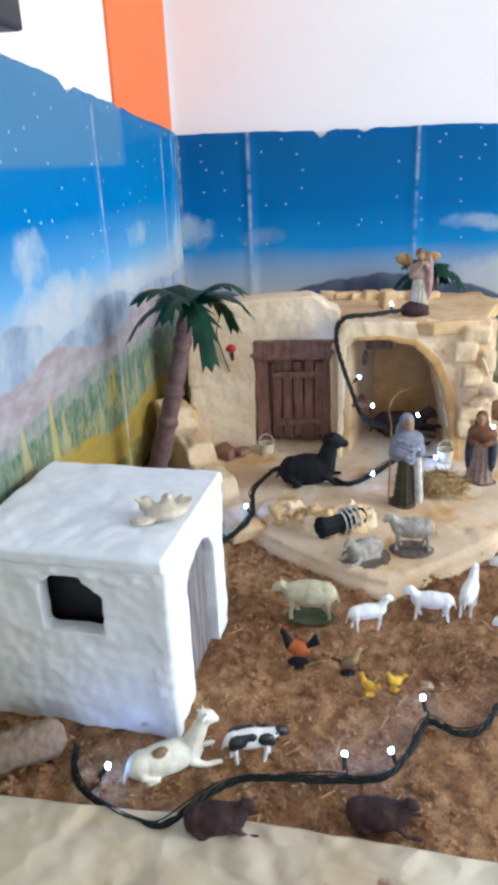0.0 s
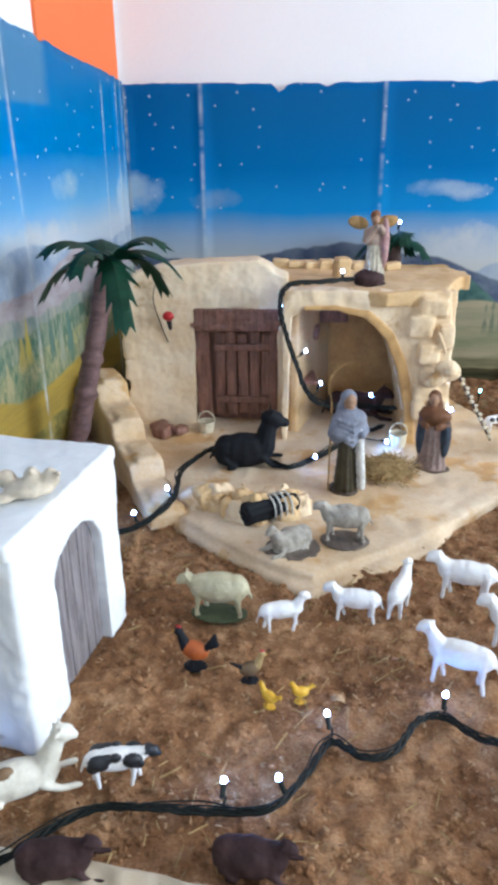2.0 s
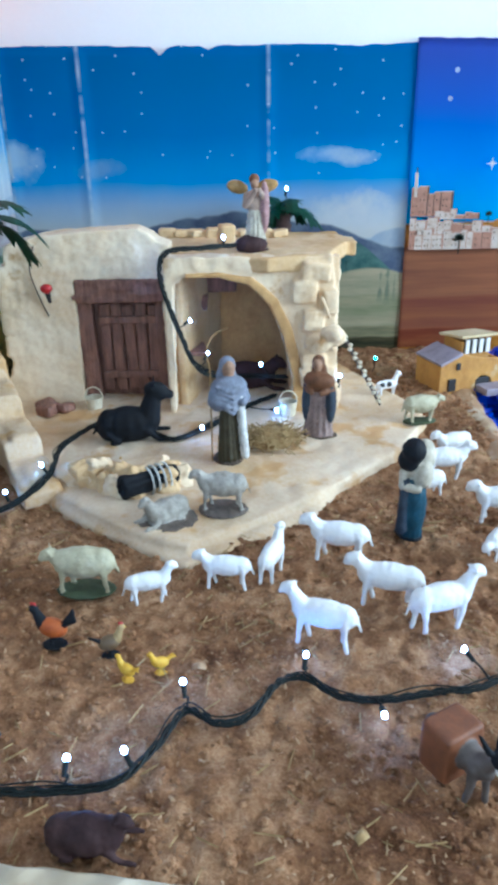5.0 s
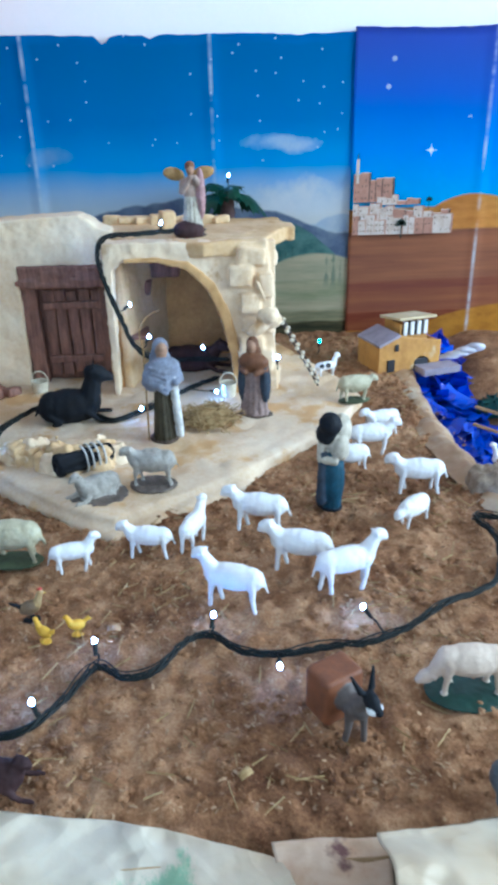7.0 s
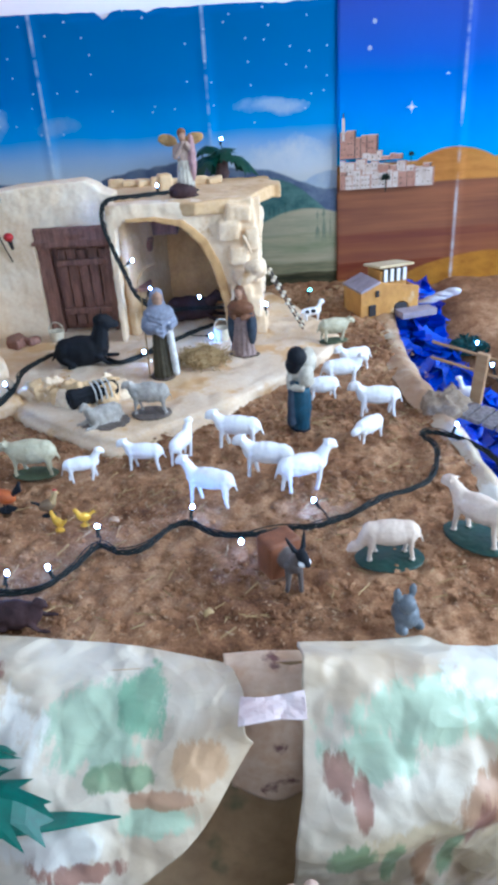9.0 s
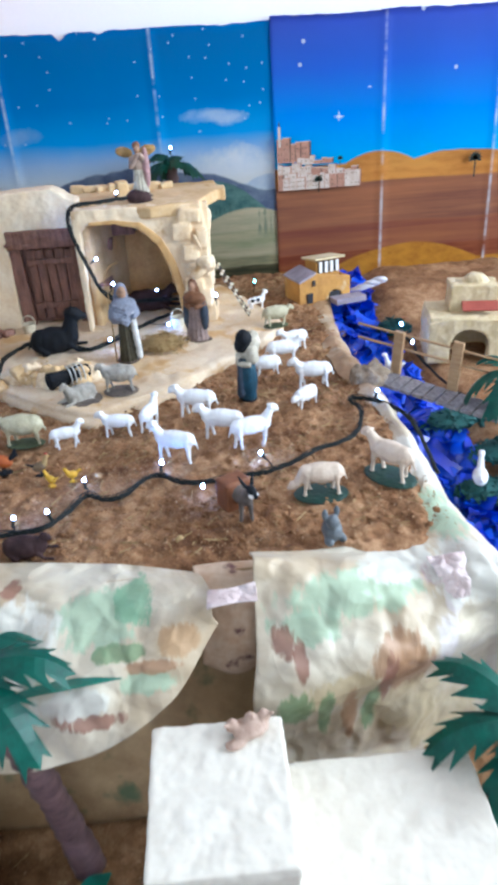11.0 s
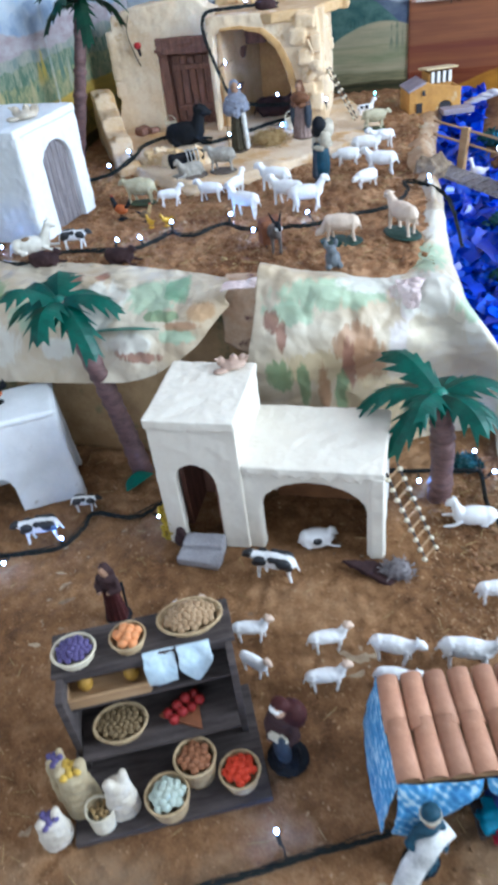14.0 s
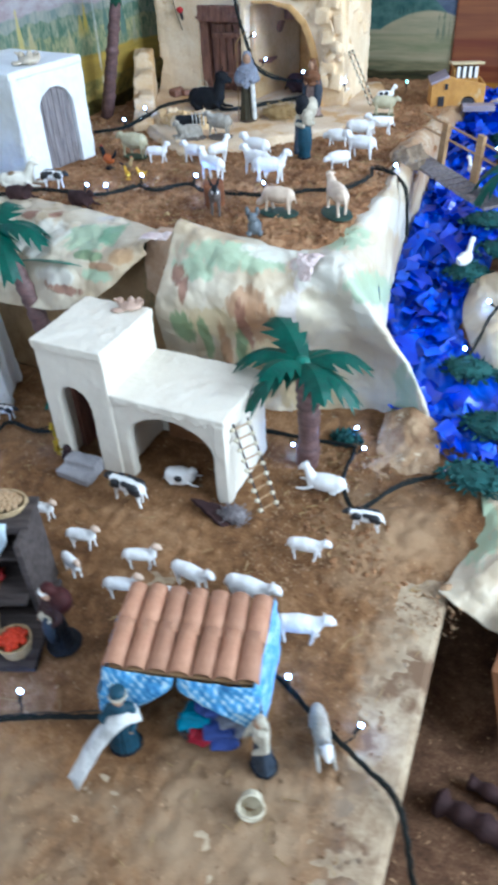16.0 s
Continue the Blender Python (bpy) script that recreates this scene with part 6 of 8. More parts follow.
cast("lamb", m_curl, [MAT_SHEEP, MAT_BLACKSPOT, MAT_SHEEP, MAT_SHEEP], pose(0.376, 0.116, LOW + 0.001, 0, 0, 12), "white lamb with black spot lying under the arch", "sheep")
m_boar = clay(beast(0.060, 0.040, fat=1.35, neck=(0.38, 0.62), lying=True, tail=0, ears=0.04), 0.0013, 2, 0.0008, 130)
for x, y, yaw in ((-0.008, 0.392, 6), (0.097, 0.398, -6)):
    cast("boar", m_boar, [MAT_BROWN] * 4, pose(x, y, 0.002, 0, 0, yaw), "dark brown boar lying at the terrace edge", "boar", "brown boars", 0.84)
m_pack = beast(0.060, 0.042, fat=0.9, neck=(0.42, 1.0), ears=0.0, head=0.10, muzzle=0.12)
box(m_pack, (-0.006, 0, 0.025), (0.022, 0.028, 0.032), mat=1, bevel=0.003)
for s in (-1, 1):
    rod(m_pack, (0.022, s * 0.004, 0.046), (0.018, s * 0.008, 0.056), 0.0022, 0.001, mat=3)
ell(m_pack, (0.030, 0, 0.038), (0.004, 0.0055, 0.003), mat=2)
cast("donkey", clay(m_pack, V, 1), [stock("dark_donkey_paint", (0.13, 0.11, 0.10), (0.07, 0.055, 0.05), 60, 0.6, 0.5), MAT_RUST, MAT_SHEEP, MAT_BLACK], pose(0.298, 0.428, 0.001, 0, 0, -62), "dark grey donkey figurine carrying rust-brown leather packs", "donkey")
bm = bmesh.new()
ell(bm, (0, 0, 0.014), (0.015, 0.012, 0.014))
ell(bm, (0.006, -0.003, 0.030), (0.009, 0.008, 0.009))
for s in (-1, 1):
    ell(bm, (0.002, s * 0.008 - 0.003, 0.040), (0.003, 0.004, 0.008))
    ell(bm, (0.008, s * 0.009, 0.005), (0.008, 0.005, 0.005))
cast("rabbit", clay(bm, V, 2, 0.0006, 200), [stock("blue_grey_resin", (0.13, 0.15, 0.17), (0.07, 0.085, 0.10), 60, 0.5, 0.5)], pose(0.380, 0.372, 0.001, 0, 0, -70), "small blue-grey resin rabbit at the terrace edge", "rabbit", "", 0.78)


# poultry
def bird(L, comb=True, tailup=0.5):
    bm = bmesh.new()
    ell(bm, (0, 0, 0.42 * L), (0.30 * L, 0.18 * L, 0.20 * L), (0, -15, 0))
    rod(bm, (0.18 * L, 0, 0.48 * L), (0.30 * L, 0, 0.80 * L), 0.13 * L, 0.08 * L, mat=1)
    ell(bm, (0.32 * L, 0, 0.84 * L), 0.095 * L, mat=1)
    rod(bm, (0.38 * L, 0, 0.84 * L), (0.48 * L, 0, 0.80 * L), 0.035 * L, 0.01 * L, mat=3, seg=6)
    if comb:
        for k in range(3):
            ell(bm, ((0.28 + 0.04 * k) * L, 0, 0.95 * L), (0.03 * L, 0.02 * L, 0.05 * L), mat=4, seg=8)
    for k in range(4):
        rod(bm, (-0.22 * L, 0, 0.48 * L), ((-0.42 - 0.03 * k) * L, (k - 1.5) * 0.05 * L, (0.55 + tailup * (0.5 - 0.1 * k)) * L), 0.06 * L, 0.03 * L, mat=2, seg=8)
    for s in (-1, 1):
        rod(bm, (0.02 * L, s * 0.07 * L, 0.30 * L), (0.04 * L, s * 0.08 * L, 0.02 * L), 0.03 * L, 0.03 * L, mat=2, seg=6)
    ell(bm, (0, 0, 0.02 * L), (0.26 * L, 0.2 * L, 0.05 * L), mat=2)
    return clay(bm, 0.0009, 1)


MAT_ORANGEBIRD = stock("orange_feathers", (0.45, 0.11, 0.015), (0.30, 0.06, 0.01), 80, 0.6, 0.4)
MAT_REDCOMB = stock("red_comb", (0.40, 0.02, 0.015), None, 80, 0.5)
MAT_YELLOW = stock("yellow_chick", (0.62, 0.36, 0.02), (0.5, 0.26, 0.02), 80, 0.6, 0.4)
cast("rooster", bird(0.037), [MAT_ORANGEBIRD, MAT_BLACK, MAT_BLACK, MAT_YELLOW, MAT_REDCOMB], pose(0.047, 0.560, 0.001, 0, 0, 172), "orange and black rooster figurine on the soil", "rooster")
cast("hen", bird(0.028, True, 0.2), [stock("brown_feathers", (0.20, 0.13, 0.06), (0.10, 0.06, 0.03), 80, 0.6, 0.4), MAT_HAY, MAT_BLACK, MAT_YELLOW, MAT_REDCOMB], pose(0.089, 0.546, 0.001, 0, 0, 10), "brown hen figurine on a black base", "hen")
m_chick = bird(0.021, False, 0.1)
for x, y, yaw in ((0.104, 0.521, 150), (0.126, 0.527, 200)):
    cast("chick", m_chick, [MAT_YELLOW] * 5, pose(x, y, 0.001, 0, 0, yaw), "tiny yellow chick on the soil", "chick", "yellow chicks")
cast("rooster", bird(0.036), [MAT_ORANGEBIRD, MAT_ORANGEBIRD, MAT_BLACK, MAT_YELLOW, MAT_REDCOMB], pose(-0.012, 0.192, LOW + 0.132, 0, 0, 200), "orange and black rooster on the white roof", "rooster")


# ---- model figures, each cast in one plain piece ----
def robed(H, lean=0.0, wide=1.0, arms=((0.16, 0.05, 0.55), (0.14, -0.07, 0.58)), veil=True, base=True, kneel=0.0):
    """A plain robed figure facing -y. Materials: 0 robe, 1 mantle, 2 skin, 3 base, 4 sash."""
    bm = bmesh.new()
    if base:
        ell(bm, (0, 0, 0.015 * H), (0.20 * H * wide, 0.17 * H, 0.03 * H), mat=3, seg=18)
    n = 7
    for i in range(n):
        t = i / (n - 1)
        r = H * (0.155 - 0.055 * t) * wide
        ell(bm, (lean * t * H * 0.6, 0, H * (0.05 + 0.50 * t)), (r, r * 0.82, H * 0.085), mat=0)
    ell(bm, (lean * H * 0.62, 0, 0.62 * H), (0.125 * H * wide, 0.10 * H, 0.14 * H), mat=1)
    ell(bm, (lean * H * 0.7, -0.01 * H, 0.74 * H), (0.12 * H, 0.085 * H, 0.06 * H), mat=1)
    for k in range(6):
        a = math.pi * (0.15 + 0.14 * k)
        rod(bm, (0.10 * H * math.cos(a) * wide, -0.08 * H * math.sin(a), 0.52 * H), (0.15 * H * math.cos(a) * wide, -0.125 * H * math.sin(a), 0.06 * H), 0.018 * H, 0.026 * H, mat=0, seg=8)
    hx = lean * H * 0.85
    ell(bm, (hx, -0.02 * H, 0.88 * H), (0.060 * H, 0.064 * H, 0.078 * H), mat=2)
    if veil:
        ell(bm, (hx, 0.012 * H, 0.895 * H), (0.078 * H, 0.072 * H, 0.092 * H), mat=1)
        ell(bm, (hx, 0.05 * H, 0.78 * H), (0.10 * H, 0.05 * H, 0.13 * H), mat=1)
    for s, (x, y, z) in zip((-1, 1), arms):
        sh = (lean * H * 0.7 + s * 0.11 * H, 0, 0.73 * H)
        el = (s * (0.13 * H + x * 0.2 * H), -0.04 * H, 0.60 * H)
        hd = (s * x * H * 0.5, -0.15 * H, z * H)
        rod(bm, sh, el, 0.045 * H, 0.042 * H, mat=1)
        rod(bm, el, hd, 0.042 * H, 0.034 * H, mat=1)
        ell(bm, hd, 0.026 * H, mat=2)
    return bm


def figure(name, bm, mats, at, label, voxel=0.0012):
    return cast(name, clay(bm, voxel, 2, 0.0004, 200), mats, at, label, "figurine")


def dye(name, c, c2=None, r=0.55):
    return stock(name, c, c2 or tuple(x * 0.5 for x in c), 70, max(r, 0.5), 0.6, 400, spec=0.25)


MAT_SKIN = dye("tan_paint", (0.42, 0.25, 0.16))
MAT_OLIVE, MAT_BLUEGREY, MAT_EARTH = dye("olive_robe", (0.055, 0.046, 0.026)), dye("blue_grey_mantle", (0.24, 0.26, 0.33)), dye("earth_base", (0.10, 0.07, 0.05))
MAT_WHITECLOTH, MAT_NAVY, MAT_MAUVE = dye("white_sash", (0.70, 0.70, 0.68)), dye("navy_robe", (0.035, 0.05, 0.075)), dye("mauve_robe", (0.32, 0.235, 0.215))
MAT_RUSTVEIL, MAT_TEAL, MAT_CREAMCLOTH = dye("rust_veil", (0.20, 0.09, 0.045)), dye("teal_cloth", (0.015, 0.065, 0.105)), dye("cream_cloth", (0.55, 0.50, 0.40))
MAT_WINE, MAT_PINKROBE, MAT_GOLD = dye("wine_robe", (0.055, 0.011, 0.011), r=0.7), dye("pink_robe", (0.45, 0.27, 0.27)), dye("gold_wing", (0.42, 0.26, 0.10), r=0.4)
j = robed(0.118, 0.02, 0.70, ((0.10, 0.05, 0.58), (0.20, -0.05, 0.60)))
rod(j, (0.011, -0.012, 0.072), (0.014, -0.017, 0.010), 0.0045, 0.0042, mat=4)
ell(j, (0.002, -0.004, 0.085), (0.019, 0.016, 0.012), mat=1)
ell(j, (-0.012, -0.006, 0.074), (0.010, 0.010, 0.014), mat=1)
for k in range(5):
    tube(j, [(-0.016 + 0.002 * k, -0.012 - 0.001 * k, 0.090 - 0.006 * k), (0.0, -0.019, 0.083 - 0.006 * k), (0.016, -0.010, 0.090 - 0.004 * k)], 0.0022, 6, mat=1)
figure("figurine", j, [MAT_OLIVE, MAT_BLUEGREY, MAT_SKIN, MAT_EARTH, MAT_WHITECLOTH], pose(0.176, 0.842, 0.012, 0, 0, 18), "standing robed figurine with blue-grey mantle and white sash")
bm = bmesh.new()
tube(bm, spline([(0.160, 0.842, 0.115), (0.157, 0.845, 0.135), (0.166, 0.848, 0.150), (0.180, 0.846, 0.157)], 6), 0.0007, 5)
tube(bm, [(0.160, 0.842, 0.115), (0.159, 0.838, 0.012)], 0.0009, 5)
tagged(part("staff", bm, MAT_GOLD), "thin curved brass staff beside the figurine", "staff")
mry = robed(0.098, -0.03, 1.15, ((0.12, 0.0, 0.58), (0.12, 0.0, 0.58)))
ell(mry, (-0.014, -0.002, 0.042), (0.006, 0.010, 0.026), mat=5)
ell(mry, (0.014, -0.002, 0.042), (0.006, 0.010, 0.026), mat=5)
ell(mry, (0.0, -0.004, 0.068), (0.019, 0.012, 0.010), mat=1)
figure("figurine", mry, [MAT_MAUVE, MAT_RUSTVEIL, MAT_SKIN, MAT_EARTH, MAT_MAUVE, MAT_NAVY], pose(0.282, 0.902, 0.012, 0, 0, -22), "robed figurine with rust veil and navy cloak over mauve")
shp = robed(0.090, 0.0, 0.66, ((0.06, 0, 0.58), (0.10, 0, 0.62)), veil=False)
ell(shp, (0.0, -0.003, 0.030), (0.0125, 0.0115, 0.034), mat=0)
ell(shp, (-0.004, -0.004, 0.086), (0.0105, 0.011, 0.0115), mat=3)
ell(shp, (-0.006, 0.000, 0.076), (0.009, 0.010, 0.010), mat=3)
ell(shp, (0.009, 0.002, 0.074), (0.0115, 0.012, 0.018), (0, 14, 0), mat=5)
ell(shp, (0.004, -0.010, 0.064), (0.009, 0.007, 0.012), mat=5)
rod(shp, (-0.011, -0.004, 0.058), (-0.013, -0.006, 0.012), 0.0035, 0.005, mat=6)
figure("figurine", shp, [MAT_TEAL, MAT_CREAMCLOTH, MAT_SKIN, MAT_BLACK, MAT_TEAL, MAT_CREAMCLOTH, MAT_NAVY], pose(0.337, 0.694, 0.001, 0, 0, 20), "shepherd figurine in dark teal carrying a cream bundle")
ang = robed(0.088, 0.0, 1.0, ((0.05, 0, 0.80), (0.06, 0, 0.80)), veil=False)
for s in (-1, 1):
    ell(ang, (s * 0.018, 0.010, 0.073), (0.015, 0.003, 0.008), (0, -s * 14, -s * 12), mat=5)
ell(ang, (0, 0.0, 0.082), (0.0065, 0.006, 0.006), mat=6)
ell(ang, (0.011, -0.005, 0.050), (0.006, 0.008, 0.030), mat=7)
ell(ang, (-0.006, -0.004, 0.008), (0.020, 0.014, 0.012), mat=3)
figure("figurine", ang, [MAT_CREAMCLOTH, dye("dusty_rose_robe", (0.42, 0.31, 0.25)), MAT_SKIN, MAT_BROWN, MAT_CREAMCLOTH, MAT_GOLD, MAT_RUSTVEIL, MAT_PINKROBE], pose(0.216, 1.030, 0.204, 0, 0, 12), "winged figurine in cream and pink on the stable roof")
wm = robed(0.080, 0.0, 0.95, ((0.12, 0, 0.6), (0.14, 0, 0.62)))
rod(wm, (0.020, -0.008, 0.03), (0.024, -0.010, 0.070), 0.0015, mat=3)
figure("figurine", wm, [MAT_WINE, MAT_BROWN, MAT_SKIN, MAT_BLACK, MAT_WINE], pose(0.180, -0.004, LOW, 0, 0, -8), "small figurine in wine-red robe holding a stick")
mn = robed(0.084, -0.03, 1.0, ((0.16, 0, 0.55), (0.14, 0, 0.5)), veil=False)
ell(mn, (-0.003, 0.002, 0.078), (0.0075, 0.0065, 0.006), mat=6)
ell(mn, (-0.004, -0.0025, 0.0775), (0.0062, 0.0055, 0.0018), mat=5)
ell(mn, (0.005, 0.007, 0.064), (0.0125, 0.0105, 0.014), mat=6)
ell(mn, (0.0, -0.011, 0.050), (0.009, 0.004, 0.003), mat=4)
ell(mn, (0.004, -0.012, 0.036), (0.008, 0.005, 0.018), mat=7)
ell(mn, (0, 0, 0.003), (0.019, 0.018, 0.004), mat=3)
figure("figurine", mn, [MAT_BLACK, MAT_BROWN, MAT_SKIN, MAT_BLACK, MAT_CREAMCLOTH, MAT_WHITECLOTH, MAT_WINE, MAT_NAVY], pose(0.378, -0.138, LOW, 0, 0, -20), "figurine in dark robe and white cap on a black base")


# ---- baskets and market goods ----
FRUIT = {}


def fruit_mesh(name, r, material):
    if name not in FRUIT:
        bm = bmesh.new()
        ell(bm, (0, 0, 0), (r, r, r * 0.92), seg=8)
        me = bpy.data.meshes.new(name)
        bm.to_mesh(me)
        bm.free()
        me.shade_smooth()
        me.materials.append(material)
        FRUIT[name] = me
    return FRUIT[name]


def basket(at, r, h, material, label, oval=1.0, handle=False, filling=None, count=0, heap=0.35, seed=1, group=""):
    """A woven basket with its goods: filling = (name, radius, material)."""
    t = thing("basket", at, label, "basket", group)
    bm = bmesh.new()
    n, rows = 28, 7
    rings = []
    prof = [(0.0, 0.0)] + [(0.80 + 0.20 * k / rows, k / rows) for k in range(rows + 1)] + [(0.90, 1.0), (0.74, 0.12), (0.0, 0.10)]
    for q, (a, z) in enumerate(prof):
        rings.append([bm.verts.new((r * oval * max(a, 0.02) * math.cos(2 * math.pi * k / n) * (1 + 0.035 * ((k + q) % 2)), r * max(a, 0.02) * math.sin(2 * math.pi * k / n) * (1 + 0.035 * ((k + q) % 2)), h * z)) for k in range(n)])
    for a, b in zip(rings, rings[1:]):
        for k in range(n):
            bm.faces.new((a[k], a[(k + 1) % n], b[(k + 1) % n], b[k]))
    part("weave", bm, material, t)
    bm = bmesh.new()
    tube(bm, [(r * oval * math.cos(a), r * math.sin(a), h) for a in [2 * math.pi * k / 24 for k in range(25)]], r * 0.075, 6, wob=0.3)
    part("rim", bm, material, t, smooth=True)
    if handle:
        bm = bmesh.new()
        tube(bm, [(r * oval * math.cos(a), 0, h + 1.25 * r * math.sin(a)) for a in [math.pi * k / 14 for k in range(15)]], r * 0.09, 6)
        part("handle", bm, material, t, smooth=True)
    if filling:
        me = fruit_mesh(*filling)
        rr = random.Random(seed)
        fr = filling[1]
        for k in range(count):
            q = math.sqrt((k + 0.3) / count)
            a = 2.4 * k
            ob = new(filling[0], me)
            ob.parent = t
            ob.matrix_basis = pose(q * (r * 0.86 - fr * 0.6) * oval * math.cos(a), q * (r * 0.86 - fr * 0.6) * math.sin(a), h * 0.92 + heap * r * (1 - q * q) + rr.uniform(-0.1, 0.1) * fr, rr.uniform(0, 90), rr.uniform(0, 90), 0)
    return t


MAT_GRAPE = dye("grape", (0.13, 0.11, 0.26), (0.05, 0.035, 0.10), 0.5)
MAT_ORANGEFRUIT = dye("orange_fruit", (0.68, 0.22, 0.06), (0.58, 0.28, 0.13), 0.5)
MAT_POTATO = dye("potato", (0.50, 0.36, 0.22), (0.22, 0.13, 0.06))
MAT_TOMATO = dye("tomato", (0.55, 0.045, 0.015), (0.42, 0.03, 0.01), 0.35)
MAT_EGG = dye("egg", (0.48, 0.53, 0.46), (0.36, 0.42, 0.36), 0.4)
MAT_CARROT = dye("brown_fruit", (0.36, 0.15, 0.07))
MAT_RED = dye("red_pepper", (0.36, 0.025, 0.025), r=0.5)
MAT_PEAR = dye("yellow_melon", (0.52, 0.29, 0.05), r=0.5)
MAT_SACK = stock("jute_sack", (0.44, 0.36, 0.22), (0.30, 0.23, 0.13), 90, 0.9, 0.6, 900)
MAT_SACKPALE = stock("pale_sack", (0.60, 0.55, 0.46), (0.46, 0.40, 0.32), 60, 0.9, 0.5, 700)
MAT_PALEBLUE = stock("pale_blue_linen", (0.52, 0.62, 0.68), (0.38, 0.50, 0.58), 50, 0.8, 0.5, 600)

SM = pose(0.222, -0.217, LOW, 0, 0, 21)
stall = thing("market_stall", SM, "dark grey wooden market stall with three shelves", "market stall")
for name, c, s, rot in (("shelf", (0.074, 0.091, 0.107), (0.150, 0.042, 0.005), (0, 0, 0)), ("shelf", (0.074, 0.082, 0.0755), (0.132, 0.046, 0.003), (0, 0, 0)), ("shelf", (0.074, 0.070, 0.038), (0.132, 0.070, 0.004), (0, 0, 0)),
                        ("shelf", (0.074, 0.040, 0.004), (0.160, 0.108, 0.007), (0, 0, 0)), ("upright", (0.005, 0.078, 0.053), (0.006, 0.062, 0.106), (0, 0, 0)),
                        ("upright", (0.143, 0.078, 0.053), (0.006, 0.062, 0.106), (0, 0, 0)), ("back_panel", (0.074, 0.108, 0.055), (0.136, 0.004, 0.104), (0, 0, 0)), ("rail", (0.074, 0.0715, 0.1035), (0.136, 0.004, 0.010), (0, 0, 0))):
    bm = bmesh.new()
    box(bm, c, s, rot, bevel=0.0008)
    part(name, bm, MAT_DARKWOOD, stall)
basket(SM @ pose(0.020, 0.084, 0.110), 0.0160, 0.010, MAT_BASKETWHITE, "pale wicker basket heaped with dark purple grapes", 1.1, filling=("grape", 0.0030, MAT_GRAPE), count=36)
basket(SM @ pose(0.064, 0.086, 0.110), 0.0145, 0.010, MAT_BASKET, "round wicker basket of orange fruit", filling=("orange", 0.0046, MAT_ORANGEFRUIT), count=11)
basket(SM @ pose(0.116, 0.094, 0.110), 0.0185, 0.008, MAT_BASKET, "wide oval wicker tray heaped with potatoes", 1.45, filling=("potato", 0.0034, MAT_POTATO), count=64, heap=0.5)
crate = thing("crate", SM @ pose(0.040, 0.074, 0.0772), "light wooden crate with melons on the stall", "crate")
for name, c, s in (("bottom", (0, 0, 0.002), (0.066, 0.028, 0.003)), ("side", (0, -0.014, 0.006), (0.068, 0.003, 0.011)), ("side", (0, 0.014, 0.008), (0.068, 0.003, 0.015)), ("end", (-0.0335, 0, 0.007), (0.003, 0.028, 0.013)), ("end", (0.0335, 0, 0.007), (0.003, 0.028, 0.013))):
    bm = bmesh.new()
    box(bm, c, s, bevel=0.0006)
    part(name, bm, MAT_WOOD, crate)
m_melon = bmesh.new()
ell(m_melon, (0, 0, 0.008), (0.0065, 0.0065, 0.0085))
m_melon = clay(m_melon, 0.0012, 1)
for x in (-0.018, 0.020):
    cast("melon", m_melon, [MAT_PEAR], SM @ pose(0.040 + x, 0.074, 0.0805), "yellow melon standing in the crate", "melon", "melons in the crate")
for xa, xb, tip, zb, word in ((0.073, 0.099, 0.4, 0.083, "folded square"), (0.101, 0.128, 0.45, 0.078, "knotted")):
    w = xb - xa
    bm = sheet([[(xa + w * u, 0.072, 0.1115) for u in (0.0, 0.33, 0.66, 1.0)],
                [(xa + w * u, 0.064, 0.106 + 0.002 * math.sin(9 * u)) for u in (0.0, 0.33, 0.66, 1.0)],
                [(xa + w * u, 0.060, 0.096 + 0.003 * math.sin(7 * u)) for u in (0.0, 0.33, 0.66, 1.0)],
                [(xa + w * (tip + (u - tip) * (0.9 if word == "folded square" else 0.25)), 0.059, zb + 0.006 * abs(u - tip)) for u in (0.0, 0.33, 0.66, 1.0)]], 8, 8, 0.0025, 90.0, seed=xa * 40)
    ob = tagged(part("cloth", bm, MAT_PALEBLUE, smooth=True), "pale blue linen cloth, " + word + ", hung on the stall", "cloth", "linen cloths on the stall")
    ob.matrix_basis = SM
basket(SM @ pose(0.042, 0.056, 0.0402), 0.018, 0.010, MAT_BASKET, "oval wicker basket of dry straw on the shelf", 1.25, filling=("straw_tuft", 0.0030, dye("dark_straw", (0.24, 0.165, 0.08))), count=40, heap=0.08)
tray = thing("tray", SM @ pose(0.098, 0.056, 0.0402, 8, 0, 30), "three-cornered wooden tray of red peppers", "tray")
bm = bmesh.new()
slab(bm, [(-0.020, 0.014), (0.020, 0.014), (0.0, -0.020)], 0.0, 0.004)
part("board", bm, MAT_RUST, tray)
mr = fruit_mesh("pepper", 0.0048, MAT_RED)
for k in range(8):
    ob = new("pepper", mr)
    ob.parent = tray
    ob.matrix_basis = pose(-0.014 + 0.009 * (k % 4), 0.008 - 0.008 * (k // 4), 0.007 + 0.002 * (k % 3), 20 * k, 0, 0)
basket(SM @ pose(0.072, -0.002, 0.008), 0.0175, 0.020, MAT_BASKET, "deep wicker basket full of pale eggs", filling=("egg", 0.0042, MAT_EGG), count=22)
basket(SM @ pose(0.098, 0.020, 0.008), 0.017, 0.026, MAT_BASKET, "tall wicker basket of brown fruit", filling=("chestnut", 0.0040, MAT_CARROT), count=20, heap=0.15)
basket(SM @ pose(0.132, 0.006, 0.008), 0.0165, 0.016, MAT_BASKET, "wicker basket of red tomatoes", filling=("tomato", 0.0042, MAT_TOMATO), count=18)
